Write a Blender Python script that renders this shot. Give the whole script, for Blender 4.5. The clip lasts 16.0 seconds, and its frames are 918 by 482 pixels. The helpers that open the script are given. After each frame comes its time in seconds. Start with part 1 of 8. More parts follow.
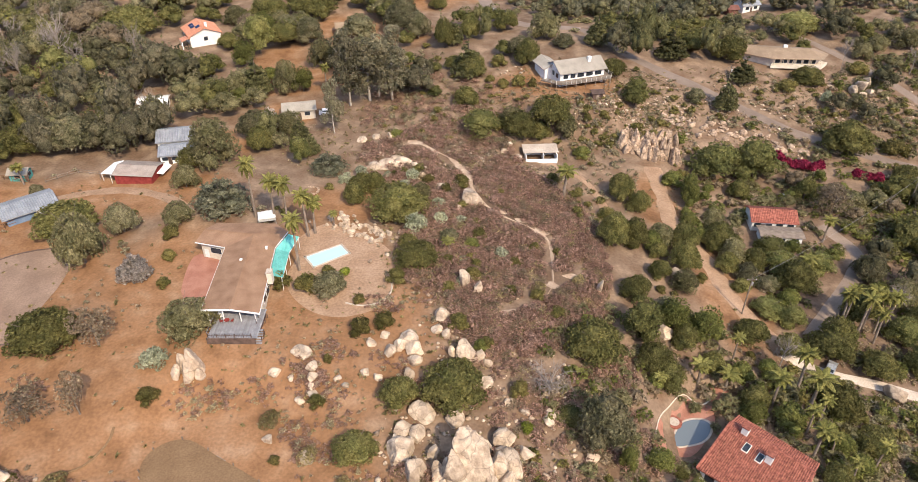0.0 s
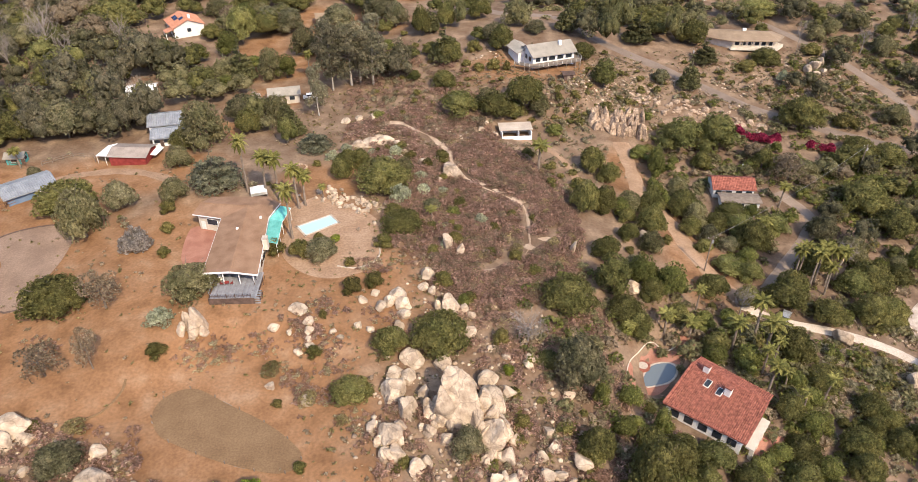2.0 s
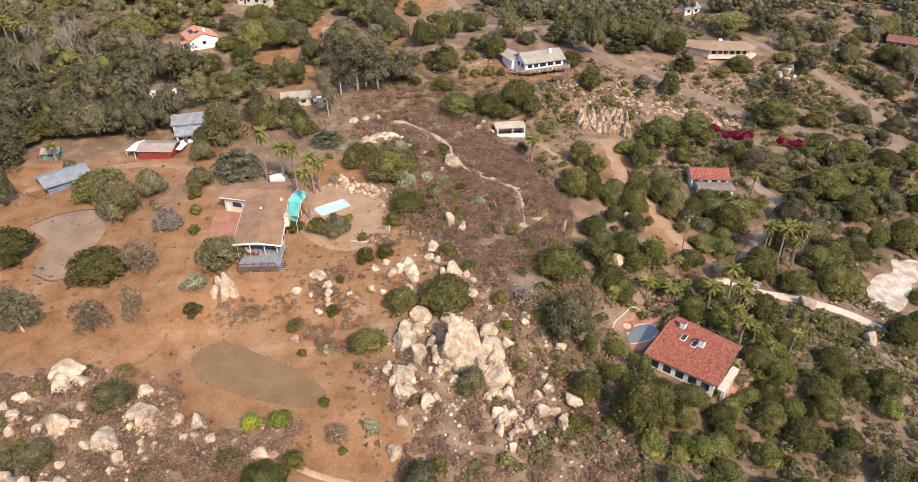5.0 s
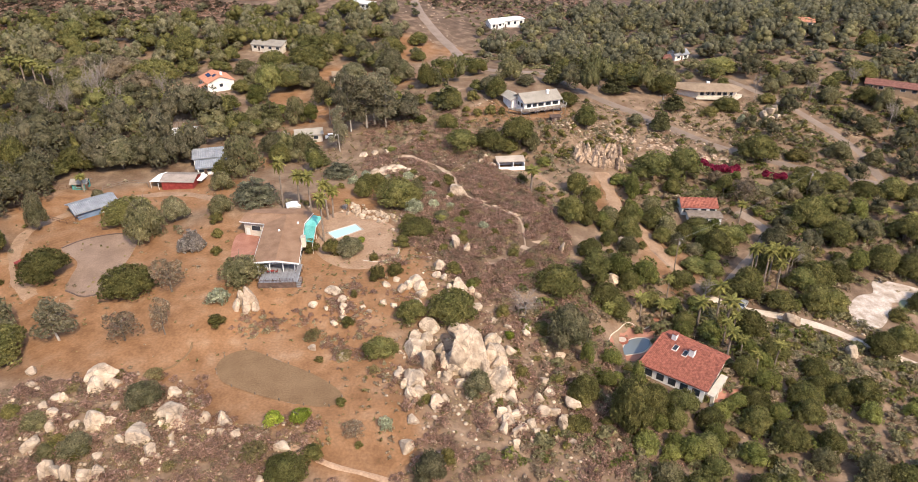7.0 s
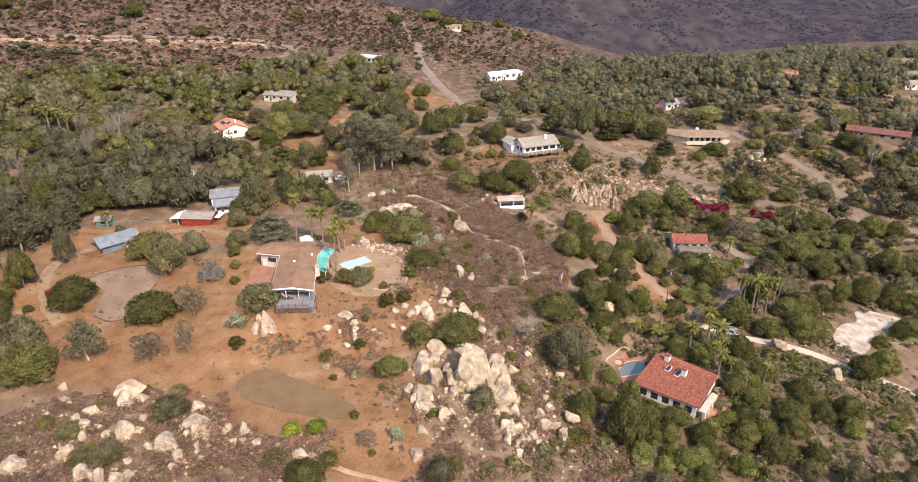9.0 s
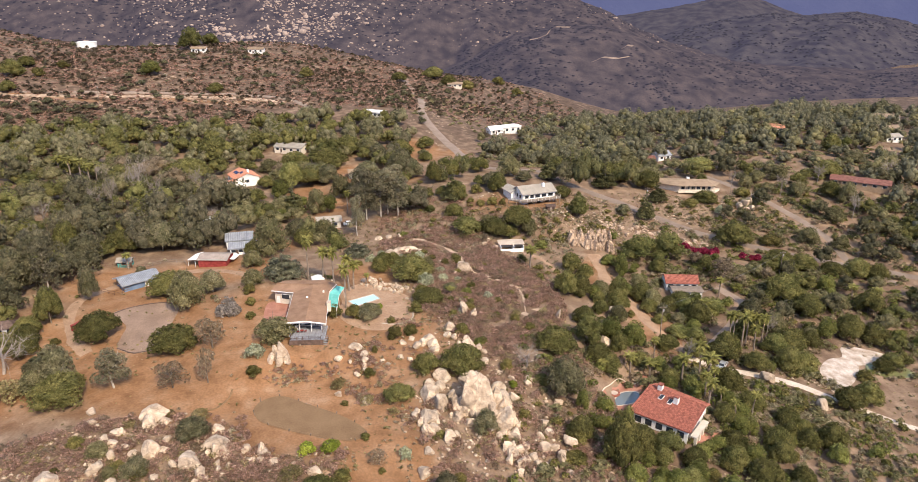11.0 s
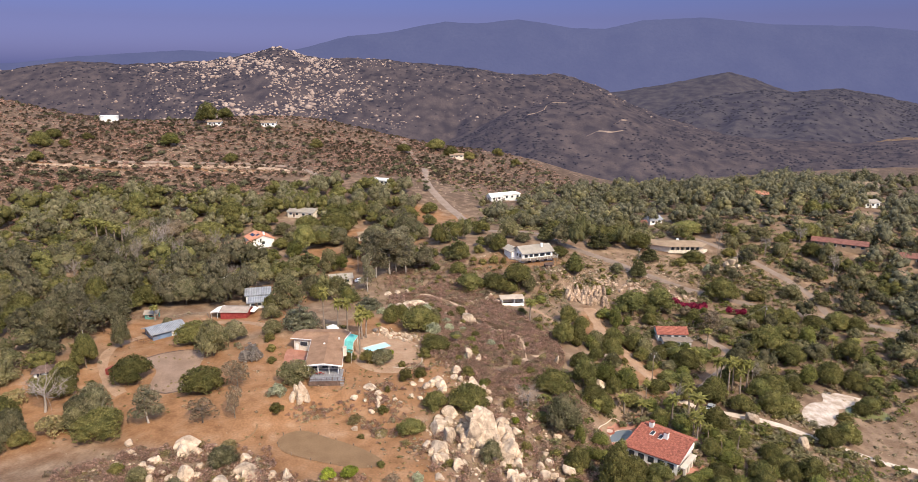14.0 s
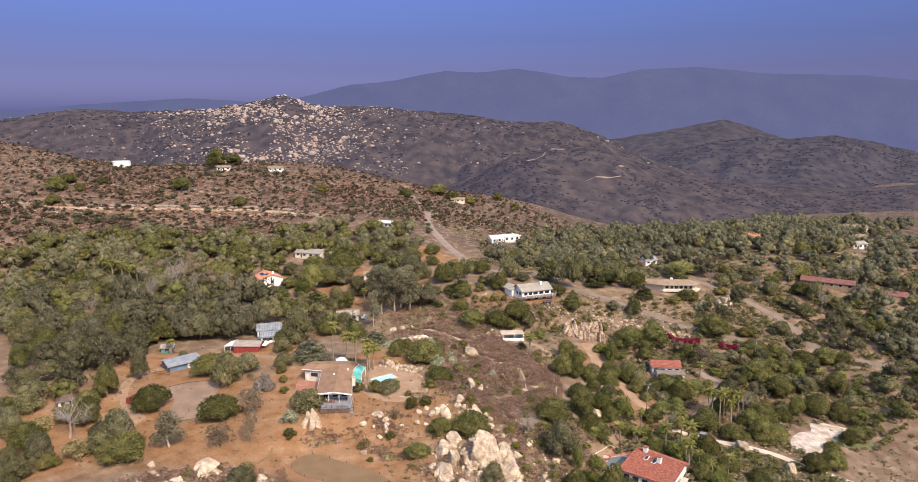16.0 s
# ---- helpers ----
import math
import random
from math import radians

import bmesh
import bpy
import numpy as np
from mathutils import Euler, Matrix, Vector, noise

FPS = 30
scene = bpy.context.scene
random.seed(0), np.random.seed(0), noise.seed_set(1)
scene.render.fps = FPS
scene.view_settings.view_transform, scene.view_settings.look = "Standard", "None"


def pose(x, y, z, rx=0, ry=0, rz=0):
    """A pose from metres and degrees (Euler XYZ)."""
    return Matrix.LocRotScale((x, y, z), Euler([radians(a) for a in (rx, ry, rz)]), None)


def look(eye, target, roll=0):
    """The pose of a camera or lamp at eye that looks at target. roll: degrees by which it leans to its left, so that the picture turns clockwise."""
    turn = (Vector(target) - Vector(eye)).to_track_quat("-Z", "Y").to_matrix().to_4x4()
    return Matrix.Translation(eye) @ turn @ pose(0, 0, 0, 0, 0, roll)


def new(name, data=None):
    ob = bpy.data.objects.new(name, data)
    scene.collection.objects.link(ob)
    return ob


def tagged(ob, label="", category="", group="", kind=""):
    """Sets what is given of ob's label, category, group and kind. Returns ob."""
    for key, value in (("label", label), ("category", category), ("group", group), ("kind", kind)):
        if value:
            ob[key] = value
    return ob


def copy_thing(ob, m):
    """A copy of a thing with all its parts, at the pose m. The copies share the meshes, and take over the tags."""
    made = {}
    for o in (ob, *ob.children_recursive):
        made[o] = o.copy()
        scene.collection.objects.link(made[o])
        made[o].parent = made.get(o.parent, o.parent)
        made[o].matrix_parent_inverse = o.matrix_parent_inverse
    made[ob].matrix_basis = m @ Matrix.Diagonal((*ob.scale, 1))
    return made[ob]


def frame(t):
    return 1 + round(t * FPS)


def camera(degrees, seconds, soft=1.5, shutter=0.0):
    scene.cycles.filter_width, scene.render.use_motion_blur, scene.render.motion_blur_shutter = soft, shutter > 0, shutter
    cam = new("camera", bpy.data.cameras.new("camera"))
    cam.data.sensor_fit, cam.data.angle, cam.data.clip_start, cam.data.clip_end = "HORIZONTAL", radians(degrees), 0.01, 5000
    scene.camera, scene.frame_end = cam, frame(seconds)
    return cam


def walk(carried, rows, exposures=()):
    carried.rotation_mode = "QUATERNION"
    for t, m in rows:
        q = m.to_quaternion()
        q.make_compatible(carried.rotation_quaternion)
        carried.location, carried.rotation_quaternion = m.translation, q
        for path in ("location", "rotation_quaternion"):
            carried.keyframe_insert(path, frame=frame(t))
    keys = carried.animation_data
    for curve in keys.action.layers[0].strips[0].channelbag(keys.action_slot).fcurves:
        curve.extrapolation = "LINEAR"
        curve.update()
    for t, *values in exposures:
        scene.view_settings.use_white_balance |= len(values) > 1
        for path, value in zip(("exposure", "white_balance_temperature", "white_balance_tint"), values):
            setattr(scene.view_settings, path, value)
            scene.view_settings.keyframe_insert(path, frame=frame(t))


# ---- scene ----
cam = camera(66.76, 16.0, soft=0.8)
PATH = [  # seconds, eye, pitch and heading in degrees
    (0, 0.00, 0.00, 88.00, 54.880, -0.000),
    (0.5, -0.34, -2.96, 87.94, 54.846, -0.581),
    (1, -0.66, -6.13, 87.96, 54.830, -1.159),
    (1.5, -0.98, -9.31, 87.99, 54.840, -1.705),
    (2, -1.18, -12.60, 88.01, 54.841, -2.218),
    (2.5, -1.46, -15.90, 87.99, 54.834, -2.589),
    (3, -2.09, -19.28, 87.87, 54.910, -2.727),
    (3.5, -2.57, -22.44, 87.93, 55.198, -2.801),
    (6, -4.99, -38.93, 87.94, 58.838, -2.889),
    (6.5, -5.54, -42.19, 87.94, 59.927, -2.901),
    (7, -6.04, -45.41, 87.94, 61.011, -2.936),
    (7.5, -6.58, -48.63, 87.94, 62.087, -2.970),
    (8, -7.13, -51.81, 87.97, 63.170, -2.995),
    (8.5, -7.60, -54.93, 87.93, 64.263, -3.012),
    (9, -8.17, -58.07, 87.81, 65.396, -3.041),
    (11.5, -10.33, -74.06, 88.02, 71.015, -3.059),
    (12, -10.85, -77.33, 88.01, 71.993, -3.081),
    (12.5, -11.36, -80.30, 88.00, 72.894, -3.087),
    (13, -11.85, -83.58, 88.05, 73.891, -3.088),
    (13.5, -12.33, -86.88, 88.05, 74.882, -3.089),
    (14, -12.82, -90.16, 88.06, 75.851, -3.100),
    (14.5, -13.34, -93.52, 88.03, 76.845, -3.114),
    (15, -13.82, -96.87, 88.08, 77.812, -3.128),
    (15.5, -14.28, -100.37, 88.15, 78.793, -3.122),
    (16, -14.59, -103.98, 88.20, 79.591, -3.100),
]
walk(cam, [(t, pose(x, y, z, rx, 0, rz)) for t, x, y, z, rx, rz in PATH])

# ---- light ----
SUN_TO = Vector((0.42, -0.80, 0.84)).normalized()
world = bpy.data.worlds.new("hazy_sky")
scene.world = world
world.use_nodes = True
wn, wl = world.node_tree.nodes, world.node_tree.links
sky = wn.new("ShaderNodeTexSky")
sky.sky_type = "NISHITA"
sky.sun_disc = False
sky.sun_elevation = math.asin(SUN_TO.z)
sky.sun_rotation = math.atan2(SUN_TO.x, SUN_TO.y)
sky.air_density, sky.dust_density, sky.ozone_density = 1.0, 1.2, 3.0
# smoke haze: dims and tints the sky towards the horizon
where = wn.new("ShaderNodeTexCoord")
split = wn.new("ShaderNodeSeparateXYZ")
ramp = wn.new("ShaderNodeValToRGB")
tint = wn.new("ShaderNodeMix")
tint.data_type, tint.blend_type = "RGBA", "MULTIPLY"
tint.inputs[0].default_value = 1.0
ramp.color_ramp.elements[0].position, ramp.color_ramp.elements[0].color = 0.0, (0.20, 0.20, 0.50, 1)
ramp.color_ramp.elements[1].position, ramp.color_ramp.elements[1].color = 0.6, (2.1, 1.85, 1.6, 1)
for at, colour in ((0.06, (0.178, 0.155, 0.325, 1)), (0.10, (0.18, 0.17, 0.338, 1)), (0.16, (0.235, 0.235, 0.435, 1)), (0.3, (0.6, 0.66, 0.84, 1))):
    ramp.color_ramp.elements.new(at).color = colour
wl.new(where.outputs["Generated"], split.inputs[0])
wl.new(split.outputs["Z"], ramp.inputs[0])
wl.new(sky.outputs[0], tint.inputs[6])
wl.new(ramp.outputs[0], tint.inputs[7])
wl.new(tint.outputs[2], wn["Background"].inputs[0])
wn["Background"].inputs[1].default_value = 0.245

sun = new("sun", bpy.data.lights.new("sun", "SUN"))
sun.data.energy, sun.data.angle, sun.data.color = 4.95, radians(0.6), (1.0, 0.87, 0.67)
sun.matrix_world = look(SUN_TO * 400, (0, 0, 0))

# ---- materials ----


def material(name, dark, light, size=1.0, fine=0.1, rough=0.85, bump=0.3, depth=0.05, metal=0.0, vary=0.15, island=0.0, speck=0.18):
    """A two-colour surface broken up at a large and a fine scale, a little different on each object."""
    m = bpy.data.materials.new(name)
    m.use_nodes = True
    n, l = m.node_tree.nodes, m.node_tree.links
    b = n["Principled BSDF"]
    b.inputs["Roughness"].default_value, b.inputs["Metallic"].default_value = rough, metal
    b.inputs["Specular IOR Level"].default_value = 0.25
    geo = n.new("ShaderNodeNewGeometry")
    big, small = n.new("ShaderNodeTexNoise"), n.new("ShaderNodeTexNoise")
    big.inputs["Scale"].default_value, big.inputs["Detail"].default_value = 1 / size, 5
    small.inputs["Scale"].default_value, small.inputs["Detail"].default_value = 1 / fine, 3
    for t in (big, small):
        l.new(geo.outputs["Position"], t.inputs["Vector"])
    ramp = n.new("ShaderNodeValToRGB")
    ramp.color_ramp.elements[0].position, ramp.color_ramp.elements[1].position = 0.34, 0.66
    ramp.color_ramp.elements[0].color, ramp.color_ramp.elements[1].color = (*dark, 1), (*light, 1)
    l.new(big.outputs["Fac"], ramp.inputs[0])
    info = n.new("ShaderNodeObjectInfo")
    gain = n.new("ShaderNodeMapRange")
    gain.inputs["To Min"].default_value, gain.inputs["To Max"].default_value = 1 - vary, 1 + vary
    l.new(info.outputs["Random"], gain.inputs["Value"])
    grain = n.new("ShaderNodeMapRange")
    grain.inputs["From Min"].default_value, grain.inputs["From Max"].default_value = 0.3, 0.7
    grain.inputs["To Min"].default_value, grain.inputs["To Max"].default_value = 1 - speck, 1 + speck
    l.new(small.outputs["Fac"], grain.inputs["Value"])
    total = n.new("ShaderNodeMath")
    total.operation = "MULTIPLY"
    l.new(gain.outputs[0], total.inputs[0])
    l.new(grain.outputs[0], total.inputs[1])
    out = total
    if island:
        isl = n.new("ShaderNodeMapRange")
        isl.inputs["To Min"].default_value, isl.inputs["To Max"].default_value = 1 - island, 1 + island
        l.new(geo.outputs["Random Per Island"], isl.inputs["Value"])
        out = n.new("ShaderNodeMath")
        out.operation = "MULTIPLY"
        l.new(total.outputs[0], out.inputs[0])
        l.new(isl.outputs[0], out.inputs[1])
    mul = n.new("ShaderNodeVectorMath")
    mul.operation = "SCALE"
    l.new(ramp.outputs[0], mul.inputs[0])
    l.new(out.outputs[0], mul.inputs["Scale"])
    l.new(mul.outputs[0], b.inputs["Base Color"])
    if bump:
        bp = n.new("ShaderNodeBump")
        bp.inputs["Strength"].default_value, bp.inputs["Distance"].default_value = bump, depth
        l.new(small.outputs["Fac"], bp.inputs["Height"])
        l.new(bp.outputs[0], b.inputs["Normal"])
    return m


def leaf_material(name, dark, light, vary=0.34):
    dark, light = [c * 1.36 for c in dark], [c * 1.3 for c in light]
    m = material(name, dark, light, size=3.2, fine=0.27, rough=0.8, bump=0.7, depth=0.3, vary=vary, island=0.32, speck=0.5)
    n, l = m.node_tree.nodes, m.node_tree.links
    b = n["Principled BSDF"]
    b.inputs["Specular IOR Level"].default_value = 0.06
    # thin leaves let some light through
    thin, both = n.new("ShaderNodeBsdfTranslucent"), n.new("ShaderNodeMixShader")
    both.inputs[0].default_value = 0.46
    l.new(b.inputs["Base Color"].links[0].from_socket, thin.inputs["Color"])
    l.new(b.outputs[0], both.inputs[1])
    l.new(thin.outputs[0], both.inputs[2])
    l.new(both.outputs[0], n["Material Output"].inputs["Surface"])
    return m


LEAF = {
    "oak": leaf_material("oak_leaves", (0.088, 0.086, 0.030), (0.165, 0.145, 0.052)),
    "olive": leaf_material("olive_leaves", (0.118, 0.110, 0.052), (0.200, 0.172, 0.088)),
    "gray": leaf_material("grey_green_leaves", (0.104, 0.099, 0.052), (0.189, 0.163, 0.094)),
    "euc": leaf_material("gum_tree_leaves", (0.122, 0.112, 0.066), (0.205, 0.174, 0.108)),
    "dry": leaf_material("dry_brown_leaves", (0.152, 0.113, 0.070), (0.232, 0.177, 0.116)),
    "conif": leaf_material("conifer_needles", (0.079, 0.078, 0.035), (0.141, 0.128, 0.056)),
    "cedar": leaf_material("cedar_needles", (0.150, 0.148, 0.092), (0.245, 0.228, 0.147)),
    "pine": leaf_material("pine_needles", (0.128, 0.128, 0.044), (0.212, 0.192, 0.072)),
    "lime": leaf_material("yellow_green_leaves", (0.105, 0.112, 0.033), (0.19, 0.182, 0.056)),
    "green": leaf_material("fresh_green_leaves", (0.093, 0.096, 0.034), (0.175, 0.162, 0.058)),
    "spruce": leaf_material("pale_blue_needles", (0.271, 0.235, 0.200), (0.415, 0.346, 0.293)),
    "bush": leaf_material("bush_leaves", (0.095, 0.089, 0.029), (0.180, 0.146, 0.053)),
    "citrus": leaf_material("citrus_leaves", (0.15, 0.185, 0.028), (0.27, 0.29, 0.05)),
    "cactus": leaf_material("cactus_pads", (0.217, 0.225, 0.145), (0.348, 0.341, 0.225)),
    "dryb": leaf_material("straw_coloured_twigs", (0.203, 0.167, 0.072), (0.312, 0.246, 0.123)),
    "brush": leaf_material("dry_purple_brush", (0.190, 0.115, 0.084), (0.315, 0.198, 0.146)),
    "chap": leaf_material("brown_chaparral_leaves", (0.092, 0.070, 0.045), (0.165, 0.125, 0.082)),
    "sage": leaf_material("grey_sagebrush", (0.18, 0.155, 0.095), (0.29, 0.245, 0.15)),
    # far copies of gum and oak: distance haze mixed into the leaf colour
    "fargum": leaf_material("hazed_gum_leaves", (0.108, 0.102, 0.062), (0.180, 0.164, 0.102)),
    "faroak": leaf_material("hazed_oak_leaves", (0.090, 0.086, 0.048), (0.164, 0.147, 0.084)),
    "palm": leaf_material("palm_fronds", (0.135, 0.128, 0.037), (0.225, 0.2, 0.064)),
    "thatch": leaf_material("dead_palm_thatch", (0.290, 0.217, 0.131), (0.435, 0.334, 0.203)),
    "flower": leaf_material("magenta_blossom", (0.13, 0.012, 0.030), (0.22, 0.028, 0.055)),
}
BARK = material("bark", (0.10, 0.075, 0.055), (0.22, 0.175, 0.13), size=0.8, fine=0.1, bump=0.6)
PALE_BARK = material("pale_gum_bark", (0.30, 0.25, 0.20), (0.50, 0.44, 0.37), size=0.8, fine=0.15)
GREYBARK = material("grey_dead_bark", (0.20, 0.16, 0.13), (0.33, 0.275, 0.23), size=0.8, fine=0.12)
ROCK = material("pale_granite", (0.29, 0.212, 0.145), (0.515, 0.400, 0.288), size=1.6, fine=0.3, bump=0.5, depth=0.22, vary=0.16, island=0.1, speck=0.12)
CLIFF = material("fractured_ochre_rock", (0.23, 0.155, 0.103), (0.47, 0.34, 0.235), size=1.3, fine=0.3, bump=0.9, depth=0.2, island=0.12)


def crack(m, scale, width, depth):
    """Dark joints through a rock material."""
    n, l = m.node_tree.nodes, m.node_tree.links
    geo = n.new("ShaderNodeNewGeometry")
    wob = n.new("ShaderNodeTexNoise")
    wob.inputs["Scale"].default_value = 0.8
    add = n.new("ShaderNodeVectorMath")
    cell = n.new("ShaderNodeTexVoronoi")
    cell.feature = "DISTANCE_TO_EDGE"
    cell.inputs["Scale"].default_value = scale
    fit = n.new("ShaderNodeMapRange")
    fit.inputs["From Max"].default_value = width
    fit.inputs["To Min"].default_value = depth
    mul = n.new("ShaderNodeVectorMath")
    mul.operation = "SCALE"
    b = n["Principled BSDF"]
    base = b.inputs["Base Color"].links[0].from_socket
    l.new(geo.outputs["Position"], wob.inputs["Vector"])
    l.new(geo.outputs["Position"], add.inputs[0])
    l.new(wob.outputs["Color"], add.inputs[1])
    l.new(add.outputs[0], cell.inputs["Vector"])
    l.new(cell.outputs["Distance"], fit.inputs["Value"])
    l.new(base, mul.inputs[0])
    l.new(fit.outputs[0], mul.inputs["Scale"])
    l.new(mul.outputs[0], b.inputs["Base Color"])


crack(ROCK, 0.30, 0.035, 0.66)
crack(CLIFF, 0.7, 0.09, 0.5)
ASPHALT = material("worn_asphalt", (0.19, 0.138, 0.103), (0.25, 0.186, 0.142), size=5, fine=0.2, bump=0.2)
CONCRETE = material("sun_bleached_concrete", (0.40, 0.32, 0.25), (0.52, 0.43, 0.34), size=3, fine=0.3, bump=0.2)
TRACK = material("pale_dirt_track", (0.275, 0.168, 0.10), (0.36, 0.232, 0.146), size=3, fine=0.4, bump=0.4)
TERRACE = material("pale_terrace_dirt", (0.30, 0.182, 0.108), (0.385, 0.25, 0.158), size=4, fine=0.5, bump=0.3)
CUTBANK = material("eroded_tan_bank", (0.26, 0.165, 0.105), (0.50, 0.37, 0.26), size=3.5, fine=0.6, bump=0.8, depth=0.3)
PATHSAND = material("pale_trodden_path", (0.33, 0.225, 0.15), (0.44, 0.32, 0.225), size=2, fine=0.3, bump=0.3)
SAND = material("white_dry_pond_sand", (0.31, 0.235, 0.175), (0.54, 0.455, 0.385), size=2.2, fine=0.4, bump=0.4)
ARENA = material("raked_brown_sand", (0.150, 0.088, 0.043), (0.184, 0.112, 0.057), size=4, fine=0.3, bump=0.15)
PADDIRT = material("grey_packed_earth", (0.235, 0.152, 0.103), (0.32, 0.215, 0.15), size=5, fine=0.3, bump=0.25)
SHINGLE = material("tan_roof_shingles", (0.225, 0.126, 0.072), (0.30, 0.178, 0.108), size=2.5, fine=0.12, bump=0.5)
GREYROOF = material("grey_roof_shingles", (0.26, 0.225, 0.18), (0.35, 0.305, 0.245), size=3, fine=0.15, bump=0.5)
TANROOF = material("tan_gravel_roof", (0.225, 0.155, 0.098), (0.295, 0.21, 0.135), size=3, fine=0.15, bump=0.4)
CLAY = material("red_clay_tiles", (0.165, 0.050, 0.034), (0.36, 0.128, 0.084), size=0.55, fine=0.14, bump=0.5, depth=0.03)
DULLRED = material("dull_red_tiles", (0.13, 0.055, 0.042), (0.24, 0.105, 0.078), size=0.8, fine=0.16, bump=0.5)
ORANGE = material("orange_clay_tiles", (0.36, 0.148, 0.085), (0.47, 0.22, 0.138), size=0.7, fine=0.14, bump=0.5)
STUCCO = material("cream_stucco", (0.55, 0.47, 0.37), (0.66, 0.58, 0.47), size=1.5, fine=0.06, bump=0.2, depth=0.01)
WHITE = material("white_paint", (0.70, 0.67, 0.62), (0.80, 0.78, 0.74), size=1.5, fine=0.1, bump=0.1, depth=0.01)
BARNROOF = material("weathered_barn_roof", (0.235, 0.185, 0.15), (0.315, 0.255, 0.21), size=2, fine=0.2, rough=0.7)
REDPAINT = material("barn_red_paint", (0.17, 0.026, 0.022), (0.25, 0.045, 0.038), size=1, fine=0.1)
METALROOF = material("ribbed_grey_metal", (0.30, 0.28, 0.26), (0.42, 0.39, 0.36), size=2, fine=0.2, rough=0.5, metal=0.3)
PALEROOF = material("pale_blue_grey_metal", (0.27, 0.275, 0.29), (0.37, 0.375, 0.385), size=2, fine=0.2, rough=0.45, metal=0.2)
BLUEWALL = material("blue_grey_paint", (0.14, 0.20, 0.30), (0.19, 0.26, 0.37), size=1.5, fine=0.1)
TEALWALL = material("teal_paint", (0.05, 0.20, 0.18), (0.08, 0.27, 0.25), size=1.5, fine=0.1)
GREYWOOD = material("grey_deck_boards", (0.20, 0.195, 0.20), (0.28, 0.27, 0.275), size=1.2, fine=0.08)
DARKWOOD = material("dark_stained_wood", (0.07, 0.045, 0.035), (0.13, 0.085, 0.065), size=0.9, fine=0.08)
RAILWOOD = material("brown_rail_timber", (0.12, 0.065, 0.04), (0.2, 0.115, 0.072), size=0.9, fine=0.1)
WEATHERED = material("weathered_timber", (0.16, 0.12, 0.09), (0.27, 0.21, 0.16), size=0.9, fine=0.1)
TURQUOISE = material("turquoise_corrugated_sheet", (0.10, 0.35, 0.30), (0.15, 0.44, 0.385), size=1.5, fine=0.2, rough=0.4)
REDPATIO = material("red_patio_concrete", (0.33, 0.14, 0.09), (0.43, 0.205, 0.14), size=2, fine=0.15)
DARKGLASS = material("dark_window_glass", (0.02, 0.025, 0.03), (0.035, 0.04, 0.05), size=1, fine=0.5, rough=0.08, bump=0)
SOLAR = material("dark_blue_solar_glass", (0.015, 0.02, 0.05), (0.03, 0.035, 0.08), size=1, fine=0.5, rough=0.15, bump=0)
CARPAINT = material("silver_car_paint", (0.42, 0.42, 0.42), (0.5, 0.5, 0.5), size=2, fine=0.3, rough=0.3, bump=0, metal=0.5, vary=0.3)
TYRE = material("black_rubber", (0.02, 0.02, 0.02), (0.03, 0.03, 0.03), size=1, fine=0.1)


def water_material(name, colour):
    m = bpy.data.materials.new(name)
    m.use_nodes = True
    n, l = m.node_tree.nodes, m.node_tree.links
    b = n["Principled BSDF"]
    b.inputs["Base Color"].default_value = (*colour, 1)
    b.inputs["Roughness"].default_value = 0.08
    noise_t, bp = n.new("ShaderNodeTexNoise"), n.new("ShaderNodeBump")
    noise_t.inputs["Scale"].default_value = 1.5
    bp.inputs["Strength"].default_value, bp.inputs["Distance"].default_value = 0.15, 0.03
    l.new(noise_t.outputs["Fac"], bp.inputs["Height"])
    l.new(bp.outputs[0], b.inputs["Normal"])
    return m


POOLBLUE = water_material("pool_water", (0.42, 0.76, 0.84))
POOLDARK = water_material("dark_pool_water", (0.15, 0.17, 0.18))
PONDGREEN = water_material("shallow_green_pond", (0.14, 0.14, 0.06))


